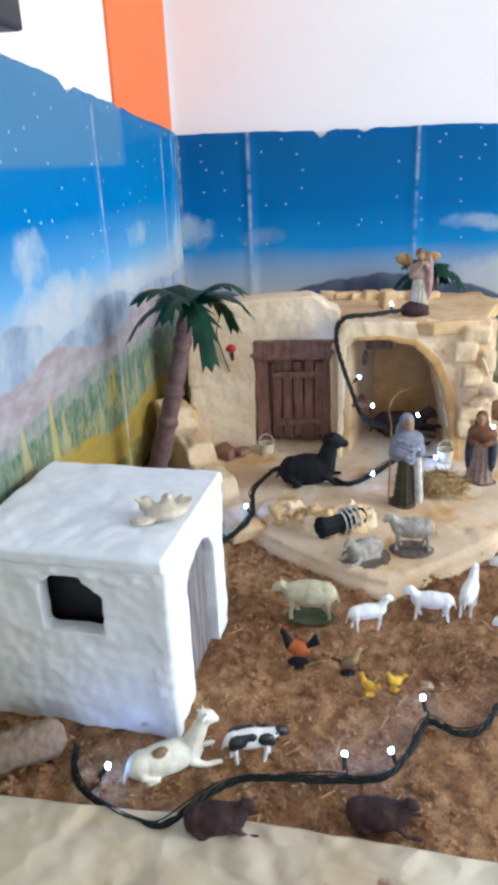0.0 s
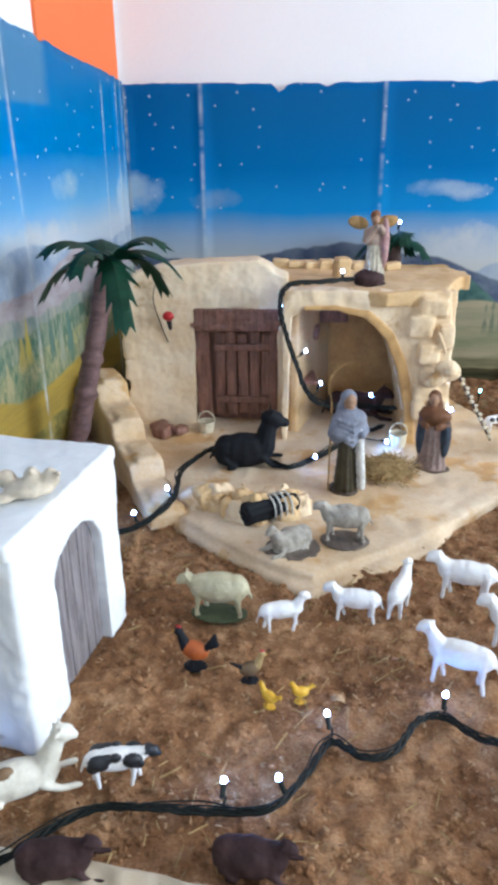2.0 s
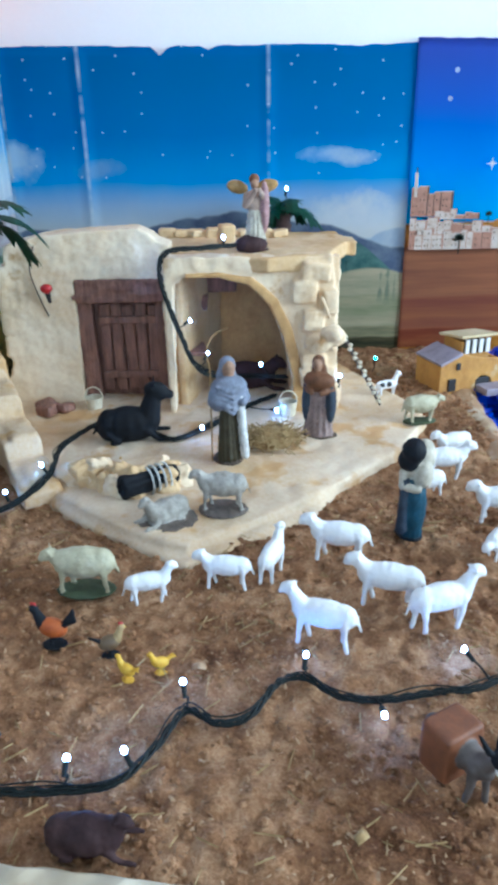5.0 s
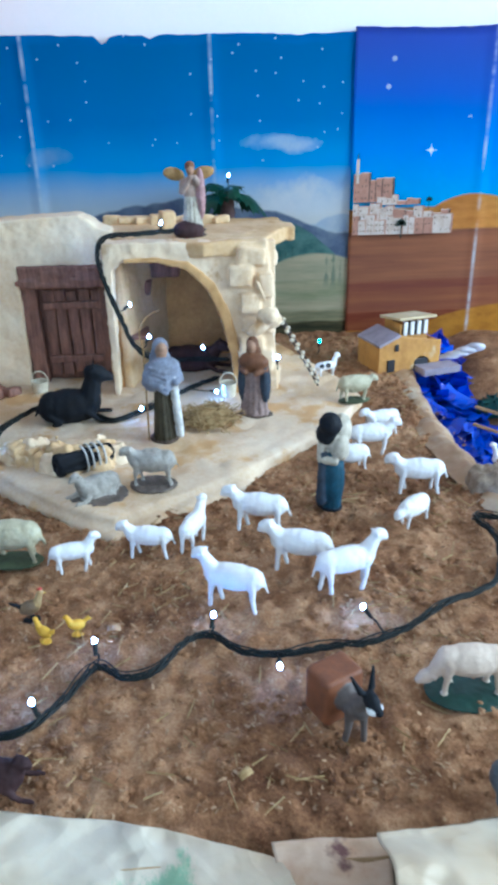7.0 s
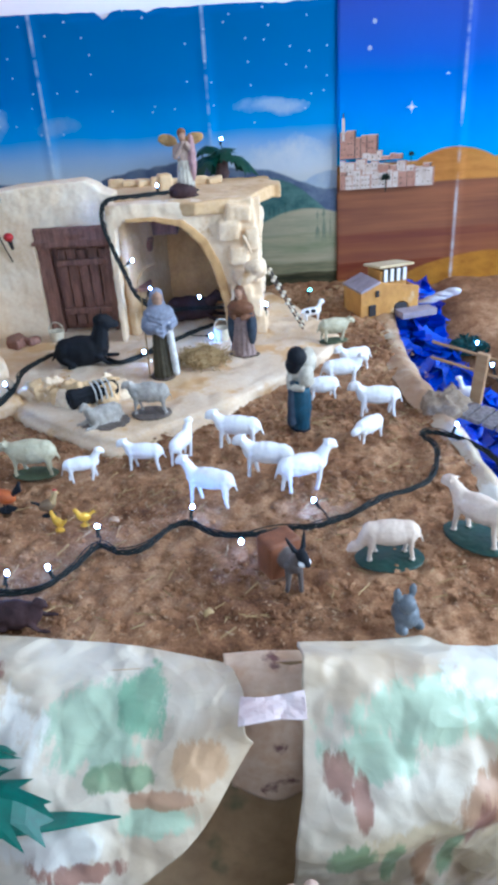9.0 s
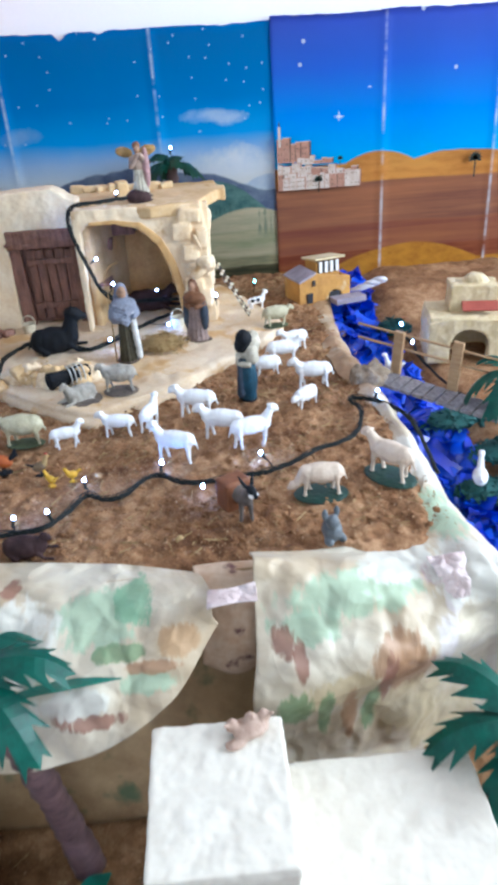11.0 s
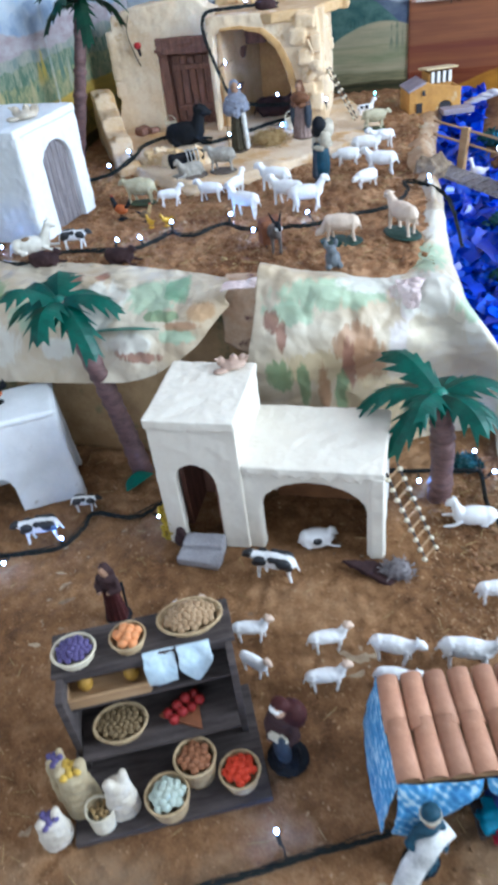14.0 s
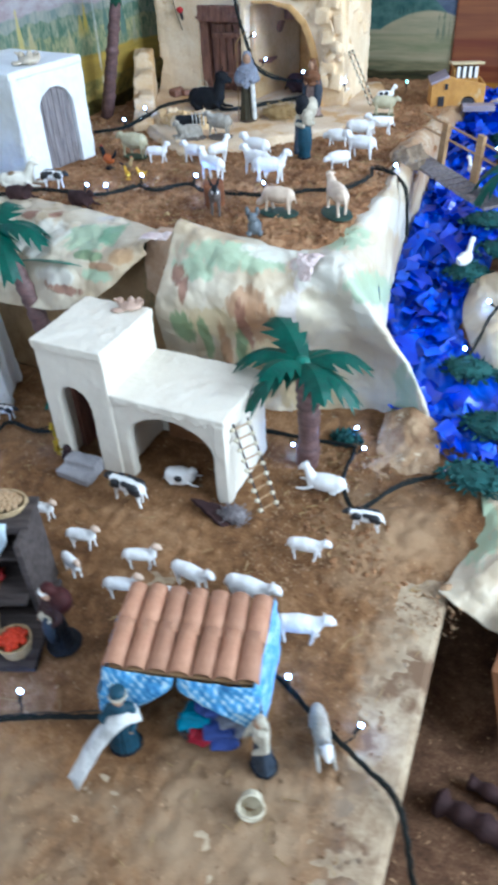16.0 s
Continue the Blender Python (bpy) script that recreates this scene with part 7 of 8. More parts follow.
basket(SM @ pose(0.018, -0.004, 0.008, -14, 0, 0), 0.0115, 0.018, MAT_BASKETWHITE, "small pale wicker basket with a tall handle", 1.0, True, filling=("grain", 0.0022, MAT_HAY), count=12, heap=0.0)


def sack(at, w, h, material, label, stuff=None):
    t = thing("sack", at, label, "sack")
    bm = bmesh.new()
    for k in range(6):
        z = k / 5
        ell(bm, (0, 0, h * (0.10 + 0.75 * z)), (w * (0.95 - 0.25 * z * z), w * 0.75 * (0.95 - 0.2 * z), h * 0.16))
    rod(bm, (w * 0.3, 0, h * 0.85), (w * 0.5, 0.1 * w, h * 1.05), w * 0.45, w * 0.3)
    rod(bm, (-w * 0.3, 0, h * 0.85), (-w * 0.4, -0.1 * w, h * 1.02), w * 0.45, w * 0.3)
    part("bag", clay(bm, 0.0012, 2, 0.0009, 120), material, t)
    if stuff:
        me = fruit_mesh(*stuff)
        for k in range(9):
            ob = new(stuff[0], me)
            ob.parent = t
            ob.matrix_basis = pose(w * 0.6 * math.cos(k * 2.4) * math.sqrt(k / 9), w * 0.45 * math.sin(k * 2.4) * math.sqrt(k / 9), h * 1.02, 0, 0, 0)
    return t


MAT_CORN = dye("corn", (0.62, 0.40, 0.06), r=0.4)
sack(SM @ pose(0.004, 0.014, 0.007), 0.017, 0.060, MAT_SACK, "upright jute sack with yellow corn tops", ("corn_cob", 0.0036, MAT_CORN))
sack(SM @ pose(0.036, 0.004, 0.007, 0, 0, 10), 0.0145, 0.048, MAT_SACKPALE, "pale crumpled cloth sack with a tied neck")
sack(SM @ pose(-0.012, 0.034, 0.0, 0, 0, 30), 0.012, 0.054, MAT_SACK, "small jute sack leaning by the stall", ("grape", 0.0034, MAT_GRAPE))
sack(SM @ pose(-0.020, -0.002, 0.0, 10, 0, 20), 0.0145, 0.048, MAT_SACKPALE, "pale open sack of dark grapes on the ground", ("grape", 0.0034, MAT_GRAPE))

# ---- the draper's shop under a tiled roof ----
DM = pose(0.5215, -0.134, LOW, 0, 0, 13)
shop = thing("draper_shop", DM, "little cloth shop with terracotta tile roof and blue cloth walls", "shop")
for x in (-0.056, 0.056):
    for y in (-0.036, 0.036):
        bm = bmesh.new()
        rod(bm, (x, y, 0), (x, y, 0.076), 0.0025, 0.0025, seg=8, round_ends=False)
        part("post", bm, MAT_WOOD, shop)
bm = bmesh.new()
box(bm, (0, 0.0, 0.078), (0.122, 0.080, 0.004), (3, 0, 0), bevel=0.0008)
roof = part("roof", bm, MAT_WOOD, shop, "thin roof board")
bm = bmesh.new()
tw, tl, n = 0.0184, 0.044, 7
vs = []
for e, (yy, rr) in enumerate(((-tl / 2, 1.06), (tl / 2, 0.92))):
    for lay in (1.0, 0.80):
        vs.append([bm.verts.new((tw * 0.5 * rr * lay * math.cos(math.pi * k / n), yy, tw * 0.42 * rr * lay * math.sin(math.pi * k / n))) for k in range(n + 1)])
for k in range(n):
    bm.faces.new((vs[0][k], vs[0][k + 1], vs[2][k + 1], vs[2][k]))
    bm.faces.new((vs[1][k + 1], vs[1][k], vs[3][k], vs[3][k + 1]))
    bm.faces.new((vs[0][k + 1], vs[0][k], vs[1][k], vs[1][k + 1]))
    bm.faces.new((vs[2][k], vs[2][k + 1], vs[3][k + 1], vs[3][k]))
bmesh.ops.recalc_face_normals(bm, faces=bm.faces[:])
tile_me = bpy.data.meshes.new("tile")
bm.to_mesh(tile_me)
bm.free()
tile_me.shade_smooth()
tile_me.materials.append(MAT_TILE)
trng = random.Random(8)
for i in range(7):
    for k in range(2):
        ob = new("tile", tile_me)
        ob.parent = roof
        ob.matrix_basis = pose(-0.0555 + 0.0185 * i + trng.uniform(-0.0006, 0.0006), -0.019 + 0.037 * k, 0.081 + 0.0022 * k + trng.uniform(-0.0005, 0.0005), 3 + 2.5, trng.uniform(-2, 2), trng.uniform(-1.5, 1.5))
for rows, lab in (([[(-0.064, -0.042, 0.080), (-0.066, 0.0, 0.082), (-0.064, 0.044, 0.083)], [(-0.072, -0.044, 0.050), (-0.074, 0.0, 0.05), (-0.070, 0.044, 0.05)], [(-0.076, -0.044, 0.012), (-0.078, 0.0, 0.014), (-0.074, 0.044, 0.012)]], "left"),
                  ([[(0.062, -0.044, 0.080), (0.066, 0.0, 0.082), (0.066, 0.044, 0.083)], [(0.068, -0.046, 0.050), (0.070, 0.0, 0.05), (0.070, 0.044, 0.05)], [(0.066, -0.046, 0.010), (0.070, 0.0, 0.02), (0.070, 0.044, 0.01)]], "right"),
                  ([[(-0.064, -0.042, 0.080), (-0.032, -0.044, 0.079), (-0.004, -0.044, 0.079)], [(-0.066, -0.050, 0.058), (-0.038, -0.054, 0.058), (-0.006, -0.048, 0.072)], [(-0.070, -0.052, 0.030), (-0.052, -0.054, 0.030), (-0.012, -0.050, 0.066)]], "front"),
                  ([[(-0.002, -0.044, 0.079), (0.030, -0.045, 0.079), (0.063, -0.044, 0.079)], [(0.000, -0.048, 0.070), (0.036, -0.055, 0.058), (0.066, -0.050, 0.055)], [(0.006, -0.050, 0.064), (0.050, -0.056, 0.044), (0.068, -0.052, 0.020)]], "front")):
    bm = sheet(rows, 10, 10, 0.004, 70.0, 0.0006)
    part("curtain", bm, MAT_BLUECLOTH, shop, "pale blue patterned cloth curtain", smooth=True)
bm = bmesh.new()
box(bm, (0, 0.040, 0.038), (0.124, 0.003, 0.074))
part("back_curtain", bm, MAT_NAVY, shop)
bm = bmesh.new()
box(bm, (0.022, -0.040, 0.012), (0.052, 0.028, 0.004), bevel=0.0008)
for x in (0.0, 0.044):
    for y in (-0.050, -0.030):
        box(bm, (x, y, 0.005), (0.004, 0.004, 0.010))
ob = tagged(part("counter", bm, MAT_DARKWOOD), "low dark wooden counter for cloth", "counter")
ob.matrix_basis = DM
MAT_TURQ, MAT_ROYAL, MAT_CRIMSON = dye("turquoise_cloth", (0.01, 0.22, 0.36)), dye("royal_blue_cloth", (0.05, 0.09, 0.34)), dye("crimson_cloth", (0.34, 0.01, 0.03))
crng = random.Random(2)
for x, y, z, s, m, lab in ((0.004, -0.046, 0.022, 0.012, MAT_TURQ, "turquoise"), (0.012, -0.054, 0.015, 0.008, MAT_CRIMSON, "crimson"), (0.024, -0.040, 0.028, 0.017, MAT_ROYAL, "royal blue"), (0.040, -0.044, 0.025, 0.014, MAT_BLUEGREY, "greyish blue"), (0.030, -0.052, 0.018, 0.012, MAT_ROYAL, "dark blue")):
    bm = bmesh.new()
    for k in range(4):
        box(bm, (crng.uniform(-0.3, 0.3) * s, crng.uniform(-0.2, 0.2) * s, 0.35 * s * (k - 1)), (1.8 * s, 1.1 * s, 0.4 * s), (crng.uniform(-14, 14), crng.uniform(-14, 14), crng.uniform(-25, 25)), bevel=s * 0.12)
    ob = part("folded_cloth", clay(bm, 0.0012, 2, 0.0014, 110), m)
    ob.matrix_basis = DM @ pose(x + 0.004, y, z) @ Matrix.Scale(1.2, 4)
    tagged(ob, lab + " folded cloth piled on the counter", "cloth", "cloth on the counter")
dr = robed(0.078, 0.05, 1.0, ((0.15, 0, 0.55), (0.3, 0, 0.5)), veil=False)
ell(dr, (0.004, 0, 0.074), (0.0085, 0.008, 0.003), mat=5)
ell(dr, (0.004, 0, 0.078), (0.007, 0.007, 0.005), mat=1)
figure("figurine", dr, [MAT_TEAL, MAT_TEAL, MAT_SKIN, MAT_BLACK, MAT_TEAL, MAT_CREAMCLOTH], DM @ pose(-0.050, -0.062, 0.0, 0, 0, 10), "draper figurine in dark teal with a brimmed cap")
bm = sheet([[(0.497, -0.193, 0.050), (0.504, -0.199, 0.052), (0.510, -0.204, 0.048)], [(0.486, -0.206, 0.053), (0.492, -0.212, 0.055), (0.499, -0.217, 0.050)],
            [(0.471, -0.224, 0.036), (0.478, -0.229, 0.038), (0.485, -0.234, 0.034)], [(0.458, -0.250, 0.004), (0.465, -0.253, 0.006), (0.472, -0.257, 0.004)]], 8, 10, 0.0025, 50.0, 0.0012)
ob = tagged(part("cloth", bm, MAT_WHITECLOTH, smooth=True), "long white cloth strip unrolled to the ground", "cloth")
ob.matrix_basis = pose(0, 0, LOW)
ld = robed(0.070, -0.05, 1.0, ((0.3, 0, 0.55), (0.1, 0, 0.5)))
figure("figurine", ld, [MAT_NAVY, MAT_CREAMCLOTH, MAT_SKIN, MAT_BLACK, MAT_NAVY], DM @ pose(0.070, -0.064, 0.0, 0, 0, -50) , "buyer figurine in navy skirt and cream shawl")
basket(pose(0.606, -0.212, LOW + 0.004, 55, 0, 20), 0.0105, 0.013, MAT_BASKETWHITE, "empty pale wicker basket by the draper's shop", 1.0, True)
m_grey = clay(beast(0.058, 0.034, fat=0.9, neck=(0.46, 0.72), lying=True), V, 1)
cast("goat", m_grey, [MAT_GREYRESIN, MAT_SHEEP, MAT_SHEEP, MAT_SHEEP], pose(0.640, -0.140, LOW + 0.002, 0, 0, -62), "grey goat lying beside the draper's shop", "goat")
basket(pose(0.006, 1.008, 0.012), 0.011, 0.016, MAT_BASKETWHITE, "pale wicker bucket basket by the stable door", 1.0, True)
basket(pose(0.252, 0.968, 0.012), 0.011, 0.018, MAT_BASKETWHITE, "pale wicker bucket basket beside the arch", 1.0, True)


# ---- manger, straw, ladders ----
def straw_heap(at, r, h, count, label, name="straw_heap", seed=1, material=None):
    rr = random.Random(seed)
    bm = bmesh.new()
    ell(bm, (0, 0, h * 0.3), (r * 0.8, r * 0.6, h * 0.55), seg=10)
    for k in range(count):
        a, q = rr.uniform(0, 6.3), math.sqrt(rr.random())
        c = Vector((r * q * math.cos(a), 0.75 * r * q * math.sin(a), h * (1 - 0.7 * q * q) * rr.uniform(0.4, 1.1)))
        d = Vector((rr.uniform(-1, 1), rr.uniform(-1, 1), rr.uniform(-0.4, 0.5))).normalized() * r * rr.uniform(0.2, 0.5)
        rod(bm, c - d, c + d, 0.0006, 0.0005, seg=4, round_ends=False)
    ob = part(name, bm, material or MAT_HAY)
    ob.matrix_basis = at
    return tagged(ob, label, "straw", kind="stuff")


straw_heap(pose(0.226, 0.880, 0.012), 0.034, 0.024, 260, "small manger heap of tangled dry straw")
bundle = thing("bundle", pose(0.098, 0.772, 0.012, 0, 0, 32), "black firewood bundle tied with white string", "bundle")
bm = bmesh.new()
for k in range(7):
    a_ = 2 * math.pi * k / 7
    rod(bm, (-0.027, 0.007 * math.cos(a_), 0.013 + 0.007 * math.sin(a_)), (0.026, 0.006 * math.cos(a_), 0.013 + 0.006 * math.sin(a_)), 0.0055, 0.005)
part("firewood", clay(bm, 0.0012, 1, 0.0008, 120), MAT_BLACK, bundle)
for k in range(4):
    bm = bmesh.new()
    tube(bm, [(-0.002 + 0.0065 * k, 0.0138 * math.cos(t), 0.013 + 0.0138 * math.sin(t)) for t in [2 * math.pi * q / 18 for q in range(19)]], 0.0011, 5)
    part("cord", bm, MAT_WHITECLOTH, bundle, smooth=True)


def rope_ladder(a, b, w, rungs, label, shells=True):
    a, b = Vector(a), Vector(b)
    t = thing("ladder", Matrix.Translation(a), label, "ladder")
    d = b - a
    side = d.cross(Vector((0, 0, 1))).normalized() * w
    for s in (-1, 1):
        bm = bmesh.new()
        tube(bm, [side * s * 0.5, d * 0.5 + side * s * 0.52, d + side * s * 0.5], 0.0013, 6, wob=0.5)
        part("rail", bm, MAT_DARKWOOD, t)
    rr = random.Random(rungs)
    for k in range(rungs):
        c = d * ((k + 0.5) / rungs)
        bm = bmesh.new()
        rod(bm, c - side * 0.6, c + side * 0.6, 0.0011, 0.0011, seg=6)
        rg = part("rung", bm, MAT_WOOD, t)
        if shells:
            for s in (-1, 1):
                bm = bmesh.new()
                ell(bm, c + side * s * 0.55 + Vector((0, -0.003, 0.001)), (0.0032, 0.003, 0.0026), seg=8)
                part("bead", bm, MAT_BASKETWHITE, rg, smooth=True)
    return t


rope_ladder((0.457, 0.128, LOW + 0.104), (0.502, 0.100, LOW + 0.006), 0.020, 9, "crooked twig ladder with pale beads against the house")
rope_ladder((0.322, 1.000, 0.105), (0.372, 0.990, 0.016), 0.016, 8, "crooked twig ladder with pale beads behind the pillar")
# dark wood and grey twigs before the arch
bm = bmesh.new()
slab(bm, [(-0.035, 0.004), (0.0, 0.012), (0.026, 0.002), (0.024, -0.022), (0.004, -0.012)], 0.0, 0.006)
ob = part("bark", clay(bm, 0.0014, 1, 0.0012, 140), MAT_BROWN)
ob.matrix_basis = pose(0.440, 0.078, LOW, 0, 12, 0)
tagged(ob, "dark brown piece of bark on the soil", "bark")
straw_heap(pose(0.466, 0.078, LOW), 0.018, 0.018, 90, "small heap of grey dry twigs", "twig_heap", 9, MAT_GREYWOOD)
bm = bmesh.new()
rod(bm, (-0.235, 0.418, 0.012), (-0.140, 0.456, 0.014), 0.013, 0.015, seg=14)
tagged(part("log", clay(bm, 0.0014, 1, 0.0012, 120), stock("weathered_log", (0.26, 0.19, 0.14), (0.15, 0.10, 0.075), 40, 0.8, 0.6)), "short weathered grey-brown log before the white house", "log")
bm = bmesh.new()
ell(bm, (0, 0, 0.009), (0.009, 0.009, 0.0095))
rod(bm, (0, 0, 0.012), (0, 0, 0.020), 0.005, 0.006)
ob = part("pot", clay(bm, 0.001, 1), MAT_BROWN)
ob.matrix_basis = pose(0.223, 0.103, LOW)
tagged(ob, "small dark brown clay pot beside the steps", "pot")
bm = bmesh.new()
rr = random.Random(7)
for k in range(46):
    z = 0.001 * k
    ell(bm, (rr.uniform(-0.006, 0.006), rr.uniform(-0.005, 0.005), 0.003 + z), 0.0028, seg=6)
ob = part("tinsel", bm, stock("gold_tinsel", (0.55, 0.40, 0.03), (0.40, 0.28, 0.02), 200, 0.3, 0.4, metal=0.4))
ob.matrix_basis = pose(0.205, 0.112, LOW)
tagged(ob, "crumpled gold tinsel tuft by the house corner", "tinsel")
bm = sheet([[(-0.022, -0.004, 0.004), (-0.012, 0.008, 0.008), (0.006, 0.010, 0.010), (0.022, 0.0, 0.003)], [(-0.022, -0.006, 0.003), (-0.010, -0.008, 0.006), (0.008, -0.008, 0.008), (0.022, -0.001, 0.003)]], 5, 4, 0.001, 60)
ob = part("leaf", bm, MAT_FROND)
ob.matrix_basis = pose(0.140, 0.202, LOW + 0.003, 0, 0, 50)
tagged(ob, "fallen green plastic leaf on the soil", "leaf")
bm = sheet([[(-0.05, -0.003, 0.002), (-0.02, 0.006, 0.006), (0.01, 0.007, 0.006), (0.045, 0.0, 0.003)], [(-0.05, -0.005, 0.001), (-0.02, -0.008, 0.004), (0.01, -0.007, 0.004), (0.045, -0.001, 0.003)]], 6, 4, 0.001, 60)
ob = part("leaf", bm, MAT_FROND)
ob.matrix_basis = pose(0.145, 0.246, -0.018, -25, 0, 4)
tagged(ob, "long green leaf resting on the paper awning", "leaf")


# ---- far bank: ochre villa, arched building, footbridge, ducks ----
MAT_OCHRE = stock("ochre_paint", (0.52, 0.27, 0.06), (0.38, 0.18, 0.04), 30, 0.7, 0.4, 200, spots=(22, 0.60, (0.56, 0.42, 0.24)))
MAT_SLATE = stock("grey_lilac_roof", (0.34, 0.30, 0.36), (0.22, 0.19, 0.23), 60, 0.6, 0.4)
MAT_YELLOWSTUCCO = stock("pale_yellow_stucco", (0.66, 0.55, 0.36), (0.50, 0.38, 0.20), 36, 0.8, 0.5, 220)
villa = thing("villa", pose(0.508, 1.105, -0.004, 0, 0, 16), "ochre model villa with lilac-grey roofs and loggia", "house")
bm = bmesh.new()
slab(bm, [(-0.050, 0.0), (-0.050, 0.042), (-0.022, 0.060), (0.0, 0.052), (0.052, 0.044), (0.052, 0.0)] + arch(0.008, 0.034, 0.004, 0.012, 0.022)[::-1] , -0.032, -0.026, "y")
box(bm, (-0.047, 0.0, 0.021), (0.006, 0.06, 0.042))
box(bm, (0.049, 0.0, 0.021), (0.006, 0.06, 0.042))
box(bm, (0.0, 0.028, 0.022), (0.10, 0.006, 0.044))
part("body", clay(bm, 0.0016, 1, 0.0006, 90), MAT_OCHRE, villa)
bm = bmesh.new()
box(bm, (0.014, 0.006, 0.052), (0.046, 0.044, 0.034), bevel=0.001)
tw_ = part("loggia", bm, MAT_OCHRE, villa)
for k in range(4):
    bm = bmesh.new()
    box(bm, (-0.001 + 0.011 * k, -0.0175, 0.062), (0.0058, 0.004, 0.020), bevel=0.0006)
    part("column", bm, MAT_PLASTER, tw_)
# a solid black panel paints the shade behind the columns
bm = bmesh.new()
box(bm, (0.015, -0.0160, 0.062), (0.040, 0.002, 0.019))
part("shade", bm, MAT_DARK, tw_, "black panel standing in for the shade behind the columns")
for name, c, s, rot, m in (("roof", (0.015, 0.004, 0.074), (0.060, 0.058, 0.004), (-8, 0, 0), MAT_YELLOWSTUCCO), ("roof", (-0.036, -0.004, 0.052), (0.036, 0.066, 0.004), (0, -22, 0), MAT_SLATE), ("terrace", (0.040, -0.045, 0.006), (0.060, 0.028, 0.010), (0, 0, 0), MAT_SLATE)):
    bm = bmesh.new()
    box(bm, c, s, rot, bevel=0.001)
    part(name, bm, m, villa)
# solid black panels paint the shade of door and windows
for c, s in (((-0.030, -0.0325, 0.014), (0.012, 0.003, 0.018)), ((-0.022, -0.0325, 0.040), (0.006, 0.003, 0.010)), ((0.021, -0.0300, 0.012), (0.022, 0.003, 0.016))):
    bm = bmesh.new()
    box(bm, c, s, bevel=0.0008)
    part("opening", bm, MAT_DARK, villa, "black panel standing in for a shaded opening")

hall = thing("arched_building", pose(0.712, 0.905, -0.060, 0, 0, -12), "pale yellow arched model building with red awning", "building")
bm = bmesh.new()
slab(bm, [(-0.062, 0.0), (-0.060, 0.066), (-0.030, 0.076), (0.062, 0.072), (0.066, 0.0)] + arch(-0.026, 0.034, 0.0, 0.030, 0.056)[::-1], -0.03, -0.012, "y")
box(bm, (-0.052, 0.02, 0.034), (0.02, 0.08, 0.068))
box(bm, (0.056, 0.02, 0.034), (0.02, 0.08, 0.068))
box(bm, (0.0, 0.06, 0.035), (0.12, 0.01, 0.07))
box(bm, (0.0, 0.02, 0.072), (0.118, 0.09, 0.008), bevel=0.002)
part("arcade", clay(bm, 0.0018, 2, 0.0014, 70), MAT_YELLOWSTUCCO, hall)
bm = bmesh.new()
box(bm, (0.012, 0.03, 0.096), (0.076, 0.05, 0.044), bevel=0.003)
ell(bm, (0.016, 0.03, 0.118), (0.020, 0.018, 0.014))
part("upper_storey", clay(bm, 0.0018, 2, 0.0012, 70), MAT_YELLOWSTUCCO, hall)
bm = bmesh.new()
box(bm, (0.020, -0.006, 0.088), (0.056, 0.020, 0.003), (32, 0, 0), bevel=0.0008)
part("awning", bm, stock("faded_red_cloth", (0.36, 0.075, 0.05), (0.26, 0.05, 0.035), 40, 0.8, 0.4), hall, "faded red awning")

bridge = thing("footbridge", pose(0.516, 0.747, 0.0, 0, 0, -43), "little wooden footbridge with a handrail over the stream", "bridge")
brng = random.Random(19)
for k in range(12):
    bm = bmesh.new()
    box(bm, (-0.006 + 0.017 * k, brng.uniform(-0.002, 0.002), -0.004 - 0.0016 * k), (0.0152, 0.042, 0.005), (0, 5, brng.uniform(-2, 2)), bevel=0.0008)
    part("plank", bm, MAT_GREYWOOD, bridge)
for x in (0.028, 0.112):
    bm = bmesh.new()
    box(bm, (x, 0.022, 0.018), (0.014, 0.007, 0.076), (0, 4, 0), bevel=0.001)
    part("post", bm, MAT_WOOD, bridge)
for z in (0.050, 0.030):
    bm = bmesh.new()
    rod(bm, (-0.035, 0.026, z + 0.006), (0.185, 0.026, z - 0.012), 0.0020, 0.0020, seg=6)
    part("rail", bm, MAT_WOOD, bridge)
bm = bmesh.new()
for k in range(5):
    box(bm, (0.006 * k, 0.01 * math.sin(k * 2.0), 0.010), (0.022, 0.026, 0.024), (20 * k, 15 * k, 30 * k), bevel=0.004)
ob = part("rock", clay(bm, 0.0016, 2, 0.002, 90), stock("brown_grey_stone", (0.30, 0.23, 0.16), (0.15, 0.105, 0.07), 50, 0.8, 0.6))
ob.matrix_basis = pose(0.490, 0.712, -0.004)
tagged(ob, "brownish grey stone at the stream bank", "rock")


def moss(at, r, h, seed, label):
    rr = random.Random(seed)
    bm = bmesh.new()
    for k in range(240):
        a, q = rr.uniform(0, 6.3), math.sqrt(rr.random())
        c = Vector((r * q * math.cos(a), r * 0.7 * q * math.sin(a), h * (1 - q * q) * rr.uniform(0.5, 1.0)))
        m = Matrix.Translation(c) @ Euler((rr.uniform(-1.2, 1.2), rr.uniform(-1.2, 1.2), rr.uniform(0, 6.3))).to_matrix().to_4x4()
        s = rr.uniform(0.003, 0.006)
        vs = [bm.verts.new(m @ Vector(p)) for p in ((-s * 0.5, 0, 0), (0, s * 1.6, s * 0.3), (s * 0.5, 0, 0), (0, -s * 1.2, s * 0.2))]
        bm.faces.new(vs)
    ell(bm, (0, 0, h * 0.2), (r * 0.8, r * 0.55, h * 0.6), seg=12)
    ob = part("moss_clump", bm, stock("teal_moss", (0.01, 0.09, 0.085), (0.005, 0.045, 0.045), 60, 0.8, 0.6))
    ob.matrix_basis = at
    return tagged(ob, label, "moss", "moss along the stream")


